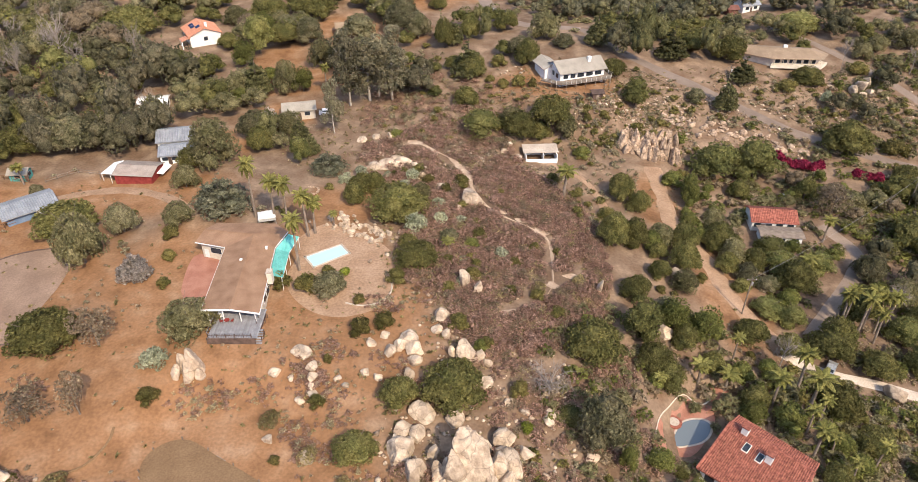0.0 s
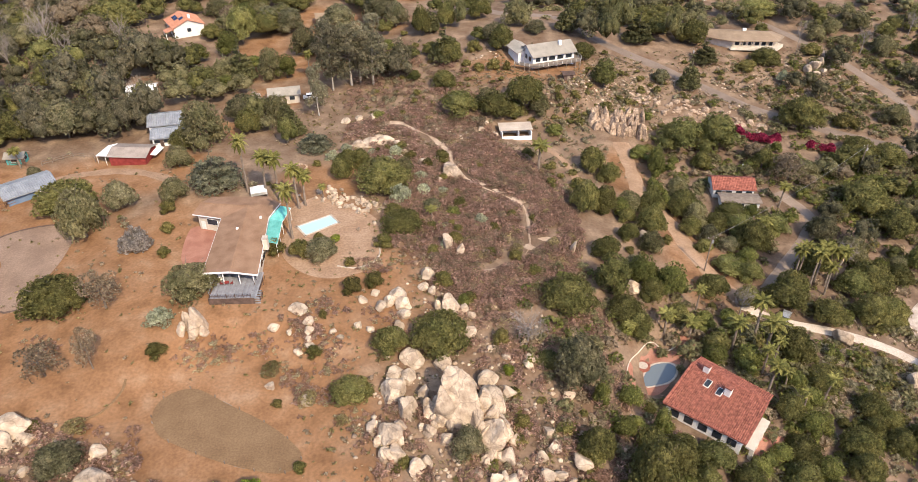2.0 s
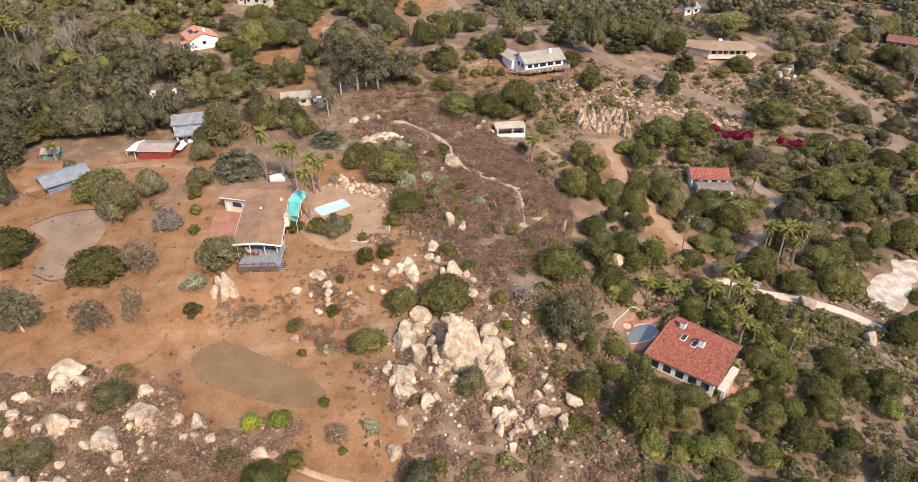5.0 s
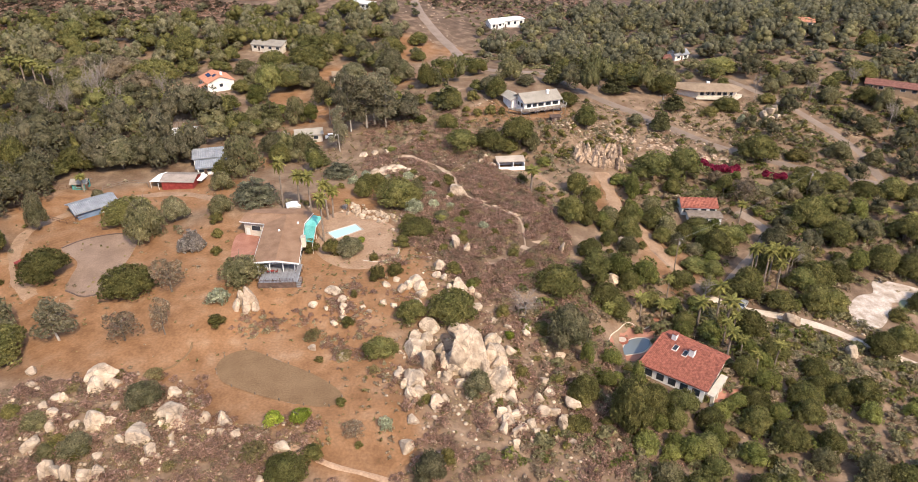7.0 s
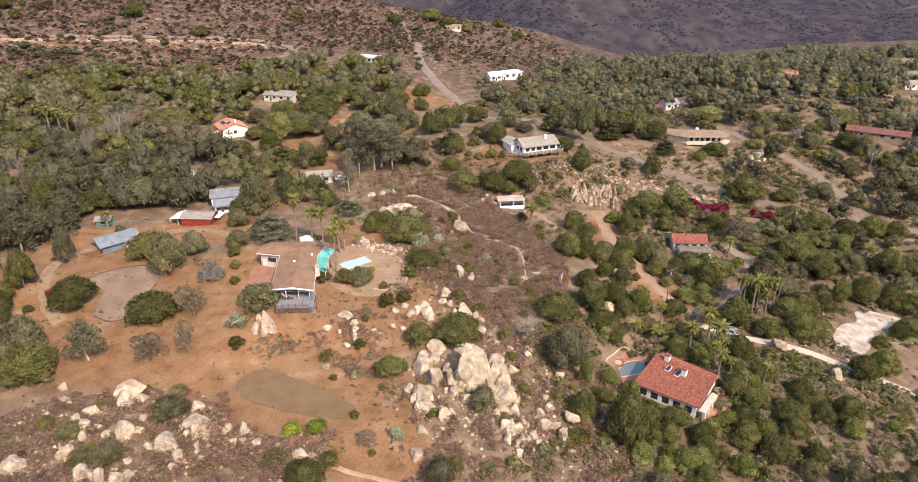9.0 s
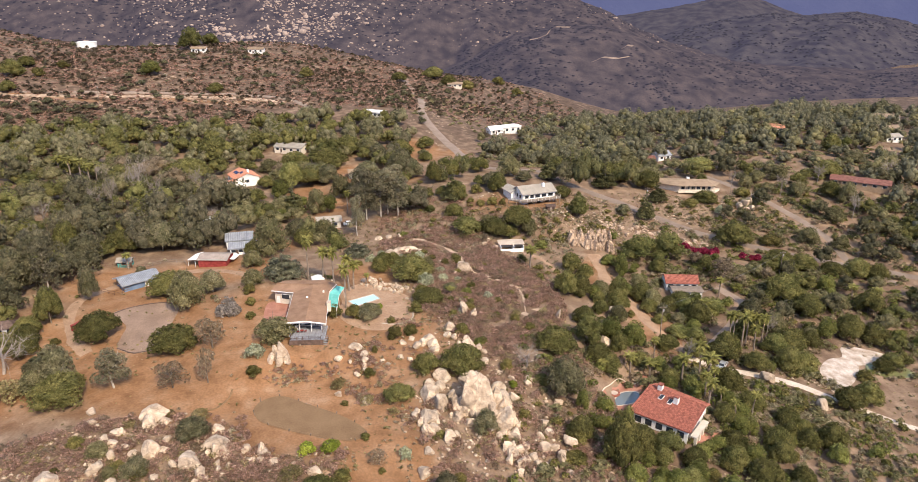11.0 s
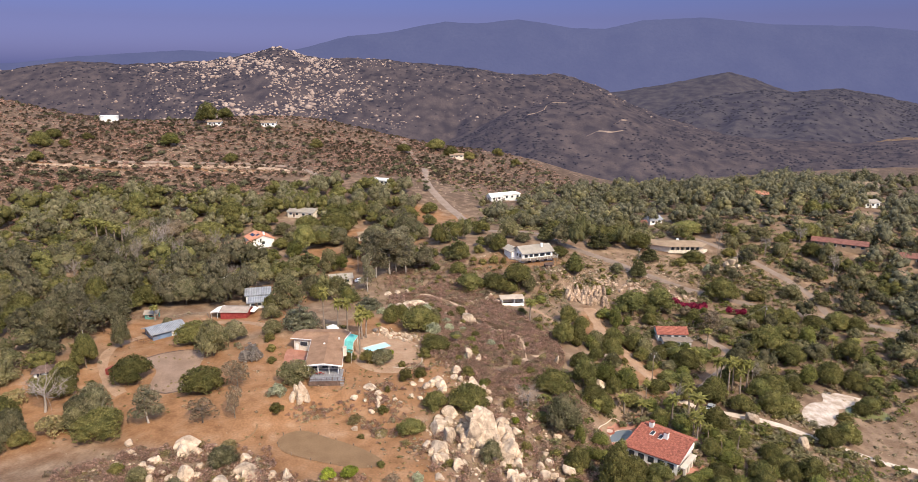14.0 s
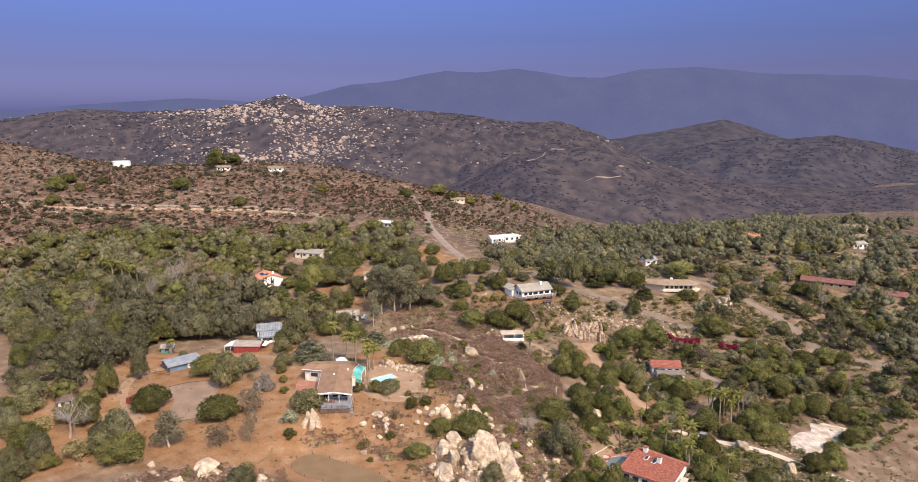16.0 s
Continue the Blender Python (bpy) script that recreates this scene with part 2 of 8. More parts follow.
def ground_material():
    m = bpy.data.materials.new("dry_hillside_earth")
    m.use_nodes = True
    n, l = m.node_tree.nodes, m.node_tree.links
    b = n["Principled BSDF"]
    b.inputs["Roughness"].default_value = 0.95
    b.inputs["Specular IOR Level"].default_value = 0.1
    geo = n.new("ShaderNodeNewGeometry")
    texs = []
    for scale, detail in ((0.035, 6), (0.22, 8), (1.9, 6)):
        t = n.new("ShaderNodeTexNoise")
        t.inputs["Scale"].default_value, t.inputs["Detail"].default_value = scale, detail
        l.new(geo.outputs["Position"], t.inputs["Vector"])
        texs.append(t)

    def ramp(source, stops):
        r = n.new("ShaderNodeValToRGB")
        e = r.color_ramp.elements
        e[0].position, e[0].color = stops[0][0], (*stops[0][1], 1)
        e[1].position, e[1].color = stops[-1][0], (*stops[-1][1], 1)
        for at, c in stops[1:-1]:
            e.new(at).color = (*c, 1)
        l.new(source, r.inputs[0])
        return r.outputs[0]

    dirt = ramp(texs[1].outputs["Fac"], ((0.28, (0.178, 0.088, 0.040)), (0.46, (0.258, 0.134, 0.065)), (0.6, (0.288, 0.154, 0.078)), (0.74, (0.345, 0.200, 0.110))))
    scrub = ramp(texs[1].outputs["Fac"], ((0.3, (0.142, 0.092, 0.060)), (0.5, (0.196, 0.130, 0.085)), (0.68, (0.285, 0.194, 0.127))))
    a = n.new("ShaderNodeAttribute")
    a.attribute_name = "scrub"
    mixf = n.new("ShaderNodeMath")
    mixf.operation = "MULTIPLY_ADD"
    mixf.inputs[1].default_value, mixf.inputs[2].default_value = 1.2, -0.6
    l.new(texs[1].outputs["Fac"], mixf.inputs[0])
    add = n.new("ShaderNodeMath")
    add.operation = "ADD"
    add.use_clamp = True
    l.new(a.outputs["Fac"], add.inputs[0])
    l.new(mixf.outputs[0], add.inputs[1])
    blend = n.new("ShaderNodeMix")
    blend.data_type = "RGBA"
    l.new(add.outputs[0], blend.inputs[0])
    l.new(dirt, blend.inputs[6])
    l.new(scrub, blend.inputs[7])
    wild = ramp(texs[1].outputs["Fac"], ((0.3, (0.066, 0.045, 0.032)), (0.52, (0.125, 0.083, 0.058)), (0.72, (0.25, 0.168, 0.116))))
    far_a = n.new("ShaderNodeAttribute")
    far_a.attribute_name = "chaparral"
    cover = n.new("ShaderNodeMix")
    cover.data_type = "RGBA"
    l.new(far_a.outputs["Fac"], cover.inputs[0])
    l.new(blend.outputs[2], cover.inputs[6])
    l.new(wild, cover.inputs[7])
    wide = n.new("ShaderNodeMapRange")
    wide.inputs["From Min"].default_value, wide.inputs["From Max"].default_value = 0.3, 0.7
    wide.inputs["To Min"].default_value, wide.inputs["To Max"].default_value = 0.85, 1.12
    l.new(texs[0].outputs["Fac"], wide.inputs["Value"])
    fine = n.new("ShaderNodeMapRange")
    fine.inputs["From Min"].default_value, fine.inputs["From Max"].default_value = 0.3, 0.7
    fine.inputs["To Min"].default_value, fine.inputs["To Max"].default_value = 0.82, 1.17
    l.new(texs[2].outputs["Fac"], fine.inputs["Value"])
    both = n.new("ShaderNodeMath")
    both.operation = "MULTIPLY"
    l.new(wide.outputs[0], both.inputs[0])
    l.new(fine.outputs[0], both.inputs[1])
    mul = n.new("ShaderNodeVectorMath")
    mul.operation = "SCALE"
    l.new(cover.outputs[2], mul.inputs[0])
    l.new(both.outputs[0], mul.inputs["Scale"])
    l.new(mul.outputs[0], b.inputs["Base Color"])
    bp = n.new("ShaderNodeBump")
    bp.inputs["Strength"].default_value, bp.inputs["Distance"].default_value = 0.3, 0.2
    l.new(texs[2].outputs["Fac"], bp.inputs["Height"])
    l.new(bp.outputs[0], b.inputs["Normal"])
    return m


def hazed_material(name, dark, light, air, share, size):
    """Far hills: lit ground, with smoky haze painted in as coloured emission."""
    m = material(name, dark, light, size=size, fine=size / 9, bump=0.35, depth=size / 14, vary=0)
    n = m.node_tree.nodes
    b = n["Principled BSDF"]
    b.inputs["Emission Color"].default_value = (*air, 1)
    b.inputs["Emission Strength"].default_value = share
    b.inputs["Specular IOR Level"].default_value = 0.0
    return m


# no haze volume: each far hill glows blue by its share instead
RIDGE = hazed_material("chaparral_ridge_painted_haze", (0.020, 0.016, 0.012), (0.066, 0.049, 0.038), (0.56, 0.54, 1.0), 0.068, 24)
RIDGEFAR = hazed_material("dark_ridge_painted_haze", (0.016, 0.014, 0.013), (0.052, 0.044, 0.037), (0.58, 0.55, 1.0), 0.076, 34)
RANGE = hazed_material("far_range_painted_haze", (0.008, 0.008, 0.012), (0.014, 0.014, 0.018), (0.41, 0.46, 0.95), 0.275, 200)
# what lies on the far hills gets the same painted haze glow
RIDGEROCK = hazed_material("far_pale_boulders_hazed", (0.21, 0.15, 0.12), (0.40, 0.31, 0.25), (0.62, 0.60, 0.95), 0.04, 12)
RIDGEBRUSH = hazed_material("far_dark_brush_hazed", (0.010, 0.010, 0.007), (0.030, 0.026, 0.018), (0.56, 0.54, 1.0), 0.066, 20)
TRAIL = hazed_material("far_pale_trail_hazed", (0.16, 0.115, 0.085), (0.24, 0.175, 0.13), (0.62, 0.60, 0.95), 0.06, 30)
EARTH = ground_material()
SOUTH_RISES = [  # x, y, spread, height of smooth rises and hollows
    (0, -150, 96, -9.6), (-120, -80, 96, -4), (120, -60, 96, -13.4), (-60, 0, 50, 5.2), (84, 50, 35, 1.7),
    (0, 50, 35, 1.3), (63, 50, 35, -5.5), (147, 50, 35, -1.8), (-105, 50, 35, -1), (300, 80, 120, -14.1),
    (-18, 90, 30, -0.1), (144, 90, 30, -6), (-144, 90, 30, -4.7), (54, 90, 30, -1.1), (-72, 90, 30, 2.2),
    (0, 90, 30, 3.7), (126, 90, 30, -2.7), (-200, 100, 80, 5.3), (162, 130, 30, 1), (90, 130, 30, -2.1),
    (18, 130, 30, 3.5), (-54, 130, 30, 3),
]
MIDDLE_RISES = [  # x, y, spread, height of smooth rises and hollows
    (-126, 130, 30, 5.8), (-108, 130, 30, -4.6), (-84, 175, 35, 0.3), (147, 175, 35, -4.3), (63, 175, 35, -8.5),
    (-168, 175, 35, -4.4), (-21, 175, 35, 1.1), (84, 175, 35, 3.4), (26, 225, 44, 4.7), (130, 225, 44, 2),
    (52, 225, 44, 8.1), (-78, 225, 44, 0.3), (-156, 225, 44, 3.9), (234, 225, 44, 2.6), (-380, 250, 120, 2.4),
    (210, 290, 59, 1.5), (35, 290, 59, 0.8), (175, 290, 59, 8.3), (-210, 290, 59, -1.9), (-105, 290, 59, -1.4),
    (70, 290, 59, -3.6), (-42, 370, 71, 13),
]
NORTH_RISES = [  # x, y, spread, height of smooth rises and hollows
    (298, 370, 71, -0.7), (128, 370, 71, -7), (-212, 370, 71, 5.4), (-170, 370, 71, -4.4), (170, 370, 71, 5.6),
    (300, 400, 120, 13.5), (-380, 430, 144, 34.2), (100, 470, 84, -5.9), (-100, 470, 84, -1.7), (300, 470, 84, -5.6),
    (-300, 470, 84, -5.1), (250, 470, 84, 3), (-150, 470, 84, 8.8), (-250, 520, 112, 12), (0, 520, 96, 8.8),
    (260, 590, 109, -4.1), (-65, 590, 109, 8.2), (-260, 590, 109, 18.4), (195, 590, 109, -10.7),
    (455, 590, 109, -5.1), (-325, 590, 109, 6.2), (200, 620, 128, -10.3),
]

SUMMIT_RISES = [  # x, y, spread, height along the crest of the near hill
    (-390, 510, 55, 26.3), (-330, 525, 45, -5.4), (-265, 560, 50, -8.8), (-130, 560, 45, 9), (-75, 560, 40, 6.4),
    (-20, 565, 40, 2.8), (45, 570, 42, 5.8), (100, 585, 45, 11),
]


def lattice_noise(x, y, size, seed):
    """Smooth value noise in -1..1."""
    u, v = x / size, y / size
    i, j = np.floor(u), np.floor(v)
    fu, fv = u - i, v - j
    fu, fv = fu * fu * (3 - 2 * fu), fv * fv * (3 - 2 * fv)

    def spot(a, b):
        s = np.sin(a * 127.1 + b * 311.7 + seed * 74.7) * 43758.5453
        return (s - np.floor(s)) * 2 - 1

    return ((spot(i, j) * (1 - fu) + spot(i + 1, j) * fu) * (1 - fv)
            + (spot(i, j + 1) * (1 - fu) + spot(i + 1, j + 1) * fu) * fv)


def flat_pad(x, y, cx, cy, inner, outer):
    d = np.hypot(x - cx, y - cy)
    s = np.clip((outer - d) / (outer - inner), 0, 1)
    return s * s * (3 - 2 * s)


PADS = [  # levelled building ground: x, y, level, inner and outer radius
    (-46, 104, 0.4, 22, 34), (-24, 119, 0.4, 10, 16), (-37, 64, -3.2, 16, 26), (52, 80, -12.6, 13, 20),
    (32, 196, 4.2, 13, 20), (24, 171, -3.4, 6, 10), (78, 150, -9.5, 9, 15), (-92, 108, -1.2, 12, 20),
]


def height(x, y):
    x, y = np.asarray(x, float), np.asarray(y, float)
    z = np.full(np.broadcast(x, y).shape, -4.0)
    for cx, cy, r, h in SOUTH_RISES + MIDDLE_RISES + NORTH_RISES + SUMMIT_RISES:
        z = z + h * np.exp(-((x - cx) ** 2 + (y - cy) ** 2) / (2.0 * r * r))
    far = np.clip((y - 560) / 380, 0, 1)
    far = far * far * (3 - 2 * far)
    side = np.clip((np.abs(x) - 420) / 400, 0, 1) * np.clip((y + 100) / 300, 0, 1)
    z = z * (1 - far) - 105 * far - 10 * side * (1 - far)
    z = z + lattice_noise(x, y, 31, 1) * 0.55 + lattice_noise(x, y, 11, 2) * 0.25 + far * lattice_noise(x, y, 260, 3) * 18
    for cx, cy, level, inner, outer in PADS:
        s = flat_pad(x, y, cx, cy, inner, outer)
        z = z * (1 - s) + level * s
    return z


def ground_at(x, y):
    return float(height(np.array([x]), np.array([y]))[0])


# ---- building helpers ----
def mesh_from(name, verts, faces, mat, smooth=False):
    me = bpy.data.meshes.new(name)
    me.from_pydata([tuple(v) for v in verts], [], [tuple(f) for f in faces])
    me.materials.append(mat)
    if smooth:
        me.polygons.foreach_set("use_smooth", [True] * len(me.polygons))
    me.update()
    return me


def quick_mesh(name, verts, quads, mat):
    """A large mesh of quads or triangles from arrays."""
    verts, quads = np.asarray(verts, np.float32), np.asarray(quads, np.int32)
    k = quads.shape[1]
    me = bpy.data.meshes.new(name)
    me.vertices.add(len(verts))
    me.vertices.foreach_set("co", verts.ravel())
    me.loops.add(quads.size)
    me.loops.foreach_set("vertex_index", quads.ravel())
    me.polygons.add(len(quads))
    me.polygons.foreach_set("loop_start", np.arange(len(quads), dtype=np.int32) * k)
    me.polygons.foreach_set("loop_total", np.full(len(quads), k, np.int32))
    me.materials.append(mat)
    me.update(calc_edges=True)
    return me


def part(name, data, parent, label="", at=None):
    ob = new(name, data)
    ob.parent = parent
    if at is not None:
        ob.matrix_basis = at
    return tagged(ob, label=label)


def thing(name, label, category, x, y, z, turn=0.0, group=""):
    ob = new(name)
    ob.empty_display_size = 0.5
    ob.matrix_basis = pose(x, y, z, 0, 0, turn)
    return tagged(ob, label, category, group)


def box_mesh(name, sx, sy, sz, mat, bevel=0.02):
    """A bevelled box standing on its base centre."""
    bm = bmesh.new()
    bmesh.ops.create_cube(bm, size=1)
    for v in bm.verts:
        v.co = (v.co.x * sx, v.co.y * sy, (v.co.z + 0.5) * sz)
    if bevel:
        bmesh.ops.bevel(bm, geom=bm.edges[:], offset=min(bevel, 0.3 * min(sx, sy, sz)), segments=1, affect="EDGES")
    me = bpy.data.meshes.new(name)
    bm.to_mesh(me)
    bm.free()
    me.materials.append(mat)
    return me


def box(name, parent, x, y, z, sx, sy, sz, mat, turn=0.0, label="", tilt=0.0):
    return part(name, box_mesh(name, sx, sy, sz, mat), parent, label, pose(x, y, z, tilt, 0, turn))


def prism(name, outline, z0, z1, mat):
    """A solid between two heights over an outline that runs anticlockwise."""
    n = len(outline)
    verts = [(x, y, z0) for x, y in outline] + [(x, y, z1) for x, y in outline]
    faces = [tuple(range(n, 2 * n)), tuple(range(n - 1, -1, -1))]
    faces += [(i, (i + 1) % n, n + (i + 1) % n, n + i) for i in range(n)]
    return mesh_from(name, verts, faces, mat)


def slab(name, corners, thick, mat):
    """A flat sheet through three or four corners in space, with thickness below it."""
    n = len(corners)
    verts = [tuple(c) for c in corners] + [(c[0], c[1], c[2] - thick) for c in corners]
    faces = [tuple(range(n)), tuple(range(2 * n - 1, n - 1, -1))]
    faces += [(n + i, n + (i + 1) % n, (i + 1) % n, i) for i in range(n)]
    return mesh_from(name, verts, faces, mat)


def ribbed(name, eave0, eave1, ridge1, ridge0, pitch, rise, mat, rows=14, seed=1):
    """A sheet of barrel tiles or corrugations: ribs run from the eave to the ridge, stepped row by row."""
    rng = np.random.default_rng(seed)
    e0, e1, r1, r0 = (Vector(v) for v in (eave0, eave1, ridge1, ridge0))
    up = (e1 - e0).cross(r0 - e0).normalized()
    if up.z < 0:
        up = -up
    ribs = max(3, int((e1 - e0).length / pitch))
    us = [(i + k / 4) / ribs for i in range(ribs) for k in range(4)] + [1.0]
    lift = [0, 0.8, 1.0, 0.8] * ribs + [0]
    verts, faces = [], []
    for j in range(rows + 1):
        v = j / rows
        sway = rng.normal(0, rise * 0.12, len(us))
        for k, u in enumerate(us):
            p = e0.lerp(e1, u).lerp(r0.lerp(r1, u), v) + up * (lift[k] * rise + sway[k])
            verts.append(p)
    w = len(us)
    for j in range(rows):
        for k in range(w - 1):
            a = j * w + k
            faces.append((a, a + 1, a + w + 1, a + w))
    return mesh_from(name, verts, faces, mat)


def tube(verts, faces, points, radii, sides=6):
    """Appends a bent tapered tube to lists of vertices and faces."""
    start = len(verts)
    for p, r in zip(points, radii):
        for k in range(sides):
            a = 2 * math.pi * k / sides
            verts.append((p[0] + r * math.cos(a), p[1] + r * math.sin(a), p[2]))
    for i in range(len(points) - 1):
        for k in range(sides):
            a, b = start + i * sides + k, start + i * sides + (k + 1) % sides
            faces.append((a, b, b + sides, a + sides))
    faces.append(tuple(start + (len(points) - 1) * sides + k for k in range(sides)))


# ---- ground ----
BARE = [  # open dirt: x, y, half widths
    (-55, 78, 42, 16), (-62, 92, 30, 14), (-33, 66, 22, 16), (-22, 96, 18, 22), (-58, 112, 16, 18), (-78, 146, 24, 12),
    (-92, 112, 24, 20), (-108, 138, 16, 14), (-30, 122, 14, 10), (-28, 138, 12, 8), (-18, 48, 10, 12), (30, 202, 20, 12),
    (52, 150, 7, 16), (-30, 250, 20, 14), (-52, 190, 10, 10), (-65, 172, 12, 10), (60, 118, 8, 18),
    (-240, 366, 50, 3), (-150, 386, 50, 3), (8, 300, 7, 10), (-112, 92, 30, 28), (-48, 216, 22, 12), (-38, 262, 20, 12), (-14, 300, 16, 22), (-62, 232, 10, 16),
]


def scrub_at(x, y):
    s = np.ones(np.broadcast(x, y).shape)
    for cx, cy, rx, ry in BARE:
        d = np.sqrt(((x - cx) / rx) ** 2 + ((y - cy) / ry) ** 2)
        s = np.minimum(s, np.clip((d - 0.75) / 0.5, 0, 1))
    return s


def build_ground():
    rows = np.exp(np.linspace(math.log(130), math.log(5300), 500)) - 350
    cols = np.linspace(-0.9, 0.9, 270)
    y, u = np.meshgrid(rows, cols, indexing="ij")
    x = u * (y + 350)
    z = height(x, y)
    verts = np.stack([x, y, z], -1).reshape(-1, 3)
    i = np.arange(len(rows) - 1)[:, None] * len(cols) + np.arange(len(cols) - 1)[None]
    quads = np.stack([i, i + 1, i + len(cols) + 1, i + len(cols)], -1).reshape(-1, 4)
    me = quick_mesh("ground", verts, quads, EARTH)
    attr = me.attributes.new("scrub", "FLOAT", "POINT")
    attr.data.foreach_set("value", scrub_at(x, y).ravel().astype(np.float32))
    grown = np.clip((y - 520) / 160, 0, 1) + 0.8 * np.clip((y - 290) / 60, 0, 1) * (scrub_at(x, y) > 0.6)
    grown += 0.3 * np.clip((y - 260) / 60, 0, 1) * np.clip((x - 40) / 40, 0, 1)
    grown += 0.5 * np.clip(1.5 - np.hypot((x - 105) / 62, (y - 128) / 44) * 1.2, 0, 1) + 0.4 * np.clip(1.5 - np.hypot((x - 60) / 40, (y - 62) / 26) * 1.2, 0, 1)
    grown += 0.42 * np.clip(1.5 - np.hypot((x - 9) / 21, (y - 126) / 34) * 1.2, 0, 1)
    attr = me.attributes.new("chaparral", "FLOAT", "POINT")
    attr.data.foreach_set("value", np.clip(grown, 0, 1).ravel().astype(np.float32))
    me.polygons.foreach_set("use_smooth", [True] * len(me.polygons))
    return tagged(new("ground", me), "dry tan hillside earth with scrub and bare dirt", "ground", kind="structure")


build_ground()


def smooth_line(points, step=2.0):
    pts = [Vector((*p, 0)) for p in points]
    pts = [pts[0] * 2 - pts[1], *pts, pts[-1] * 2 - pts[-2]]
    out = []
    for a, b, c, d in zip(pts, pts[1:], pts[2:], pts[3:]):
        for k in range(n := max(2, int((c - b).length / step))):
            t = k / n
            out.append(0.5 * (2 * b + (c - a) * t + (2 * a - 5 * b + 4 * c - d) * t * t + (3 * b - a - 3 * c + d) * t ** 3))
    return out + [pts[-2]]


def ribbon(name, label, points, width, mat, lift=0.16, category="road"):
    line = smooth_line(points)
    verts, faces = [], []
    for i, p in enumerate(line):
        along = (line[min(i + 1, len(line) - 1)] - line[max(i - 1, 0)]).normalized()
        side = Vector((along.y, -along.x, 0))
        edge = width / 2 * (1 + (0.05 if mat is ASPHALT or mat is CONCRETE else 0.85 if mat is PATHSAND else 0.18) * (math.sin(i * 1.7) * 0.6 + math.sin(i * 0.6 + 1) * 0.7))
        edge = max(edge, 0.12)
        for s in (-1.0, -0.5, 0, 0.5, 1.0):
            q = p + side * s * edge
            verts.append((q.x, q.y, ground_at(q.x, q.y) + (lift if abs(s) < 1 else -0.12)))
    for i in range(len(line) - 1):
        for k in range(4):
            a = i * 5 + k
            faces.append((a, a + 1, a + 6, a + 5))
    return tagged(new(name, mesh_from(name, verts, faces, mat, True)), label, category, kind="structure")


def closed_line(outline):
    """A smooth closed curve through the corners of an outline."""
    k, out = len(outline), []
    for i in range(k):
        a, b, c, d = (Vector((*outline[(i + j) % k], 0)) for j in (-1, 0, 1, 2))
        for s in range(n := max(3, int((c - b).length / 1.2))):
            t = s / n
            out.append(0.5 * (2 * b + (c - a) * t + (2 * a - 5 * b + 4 * c - d) * t * t + (3 * b - a - 3 * c + d) * t ** 3))
    return out


def patch(name, label, outline, mat, lift=0.10, category="ground"):
    """A ground covering with a soft outline, draped over the earth."""
    line = closed_line(outline)
    cx, cy = sum(p.x for p in line) / len(line), sum(p.y for p in line) / len(line)
    verts, faces, n = [(cx, cy, ground_at(cx, cy) + lift)], [], len(line)
    rings = 8
    for r in range(1, rings + 1):
        for k, p in enumerate(line):
            x, y = cx + (p.x - cx) * r / rings, cy + (p.y - cy) * r / rings
            verts.append((x, y, ground_at(x, y) + (lift if r < rings else lift * 0.7)))
    for k in range(n):
        faces.append((0, 1 + k, 1 + (k + 1) % n))
    for r in range(rings - 1):
        for k in range(n):
            a, b = 1 + r * n + k, 1 + r * n + (k + 1) % n
            faces.append((a, a + n, b + n, b))
    return tagged(new(name, mesh_from(name, verts, faces, mat, True)), label, category, kind="structure")


ribbon("road_east", "worn grey asphalt lane along the rocky slope", [(44, 250), (56, 226), (76, 207), (98, 189), (109, 183), (124, 176), (150, 165), (180, 150)], 5, ASPHALT)
ribbon("road_far_east", "worn grey asphalt lane up the slope", [(118, 262), (136, 228), (150, 200), (154, 183), (152, 168), (160, 150)], 4.4, ASPHALT)
ribbon("road_north", "grey asphalt road winding up the hill", [(-40, 590), (-29, 540), (-17, 475), (-9.6, 428), (-10.5, 392), (-6.5, 361), (1, 332), (9.5, 303), (14, 274), (25, 254), (44, 250)], 6.5, ASPHALT, 0.3)
ribbon("road_hill", "narrow asphalt road cut across the hillside", [(-330, 362), (-286, 368), (-251, 372), (-218, 381), (-183, 392), (-145, 399), (-121, 398), (-100, 393), (-85, 380), (-66, 352)], 4, ASPHALT, 0.5)
ribbon("cut_bank", "pale eroded bank below the hill road", [(-330, 356), (-286, 362), (-251, 366), (-218, 374.5), (-183, 385.5), (-145, 392.5), (-121, 391.5), (-102, 387)], 6, CUTBANK, 0.25, "bank")
ribbon("driveway_concrete", "sun-bleached concrete driveway", [(66, 103), (73, 99), (84, 96.5), (94, 93), (103, 87), (118, 79), (140, 72)], 3.4, CONCRETE)
ribbon("driveway_east", "grey paved driveway among the trees", [(92, 147), (97, 137), (91, 127), (82, 117), (74, 108)], 4.5, ASPHALT)
ribbon("track_dirt", "pale dirt track down the slope", [(53, 168), (53, 154), (53, 142), (57, 132), (59, 121), (62, 112), (67, 104)], 5.5, TRACK)
ribbon("track_shed", "pale dirt track beside the shed", [(24, 166), (33, 158), (36, 147), (36, 138)], 3, TRACK)
ribbon("footpath", "narrow pale footpath through dry brush", [(-14, 172), (-10.3, 171), (-6.1, 166), (-2.7, 163), (1.7, 155.7), (3, 149), (3.9, 144.4)], 1.7, PATHSAND, 0.1)
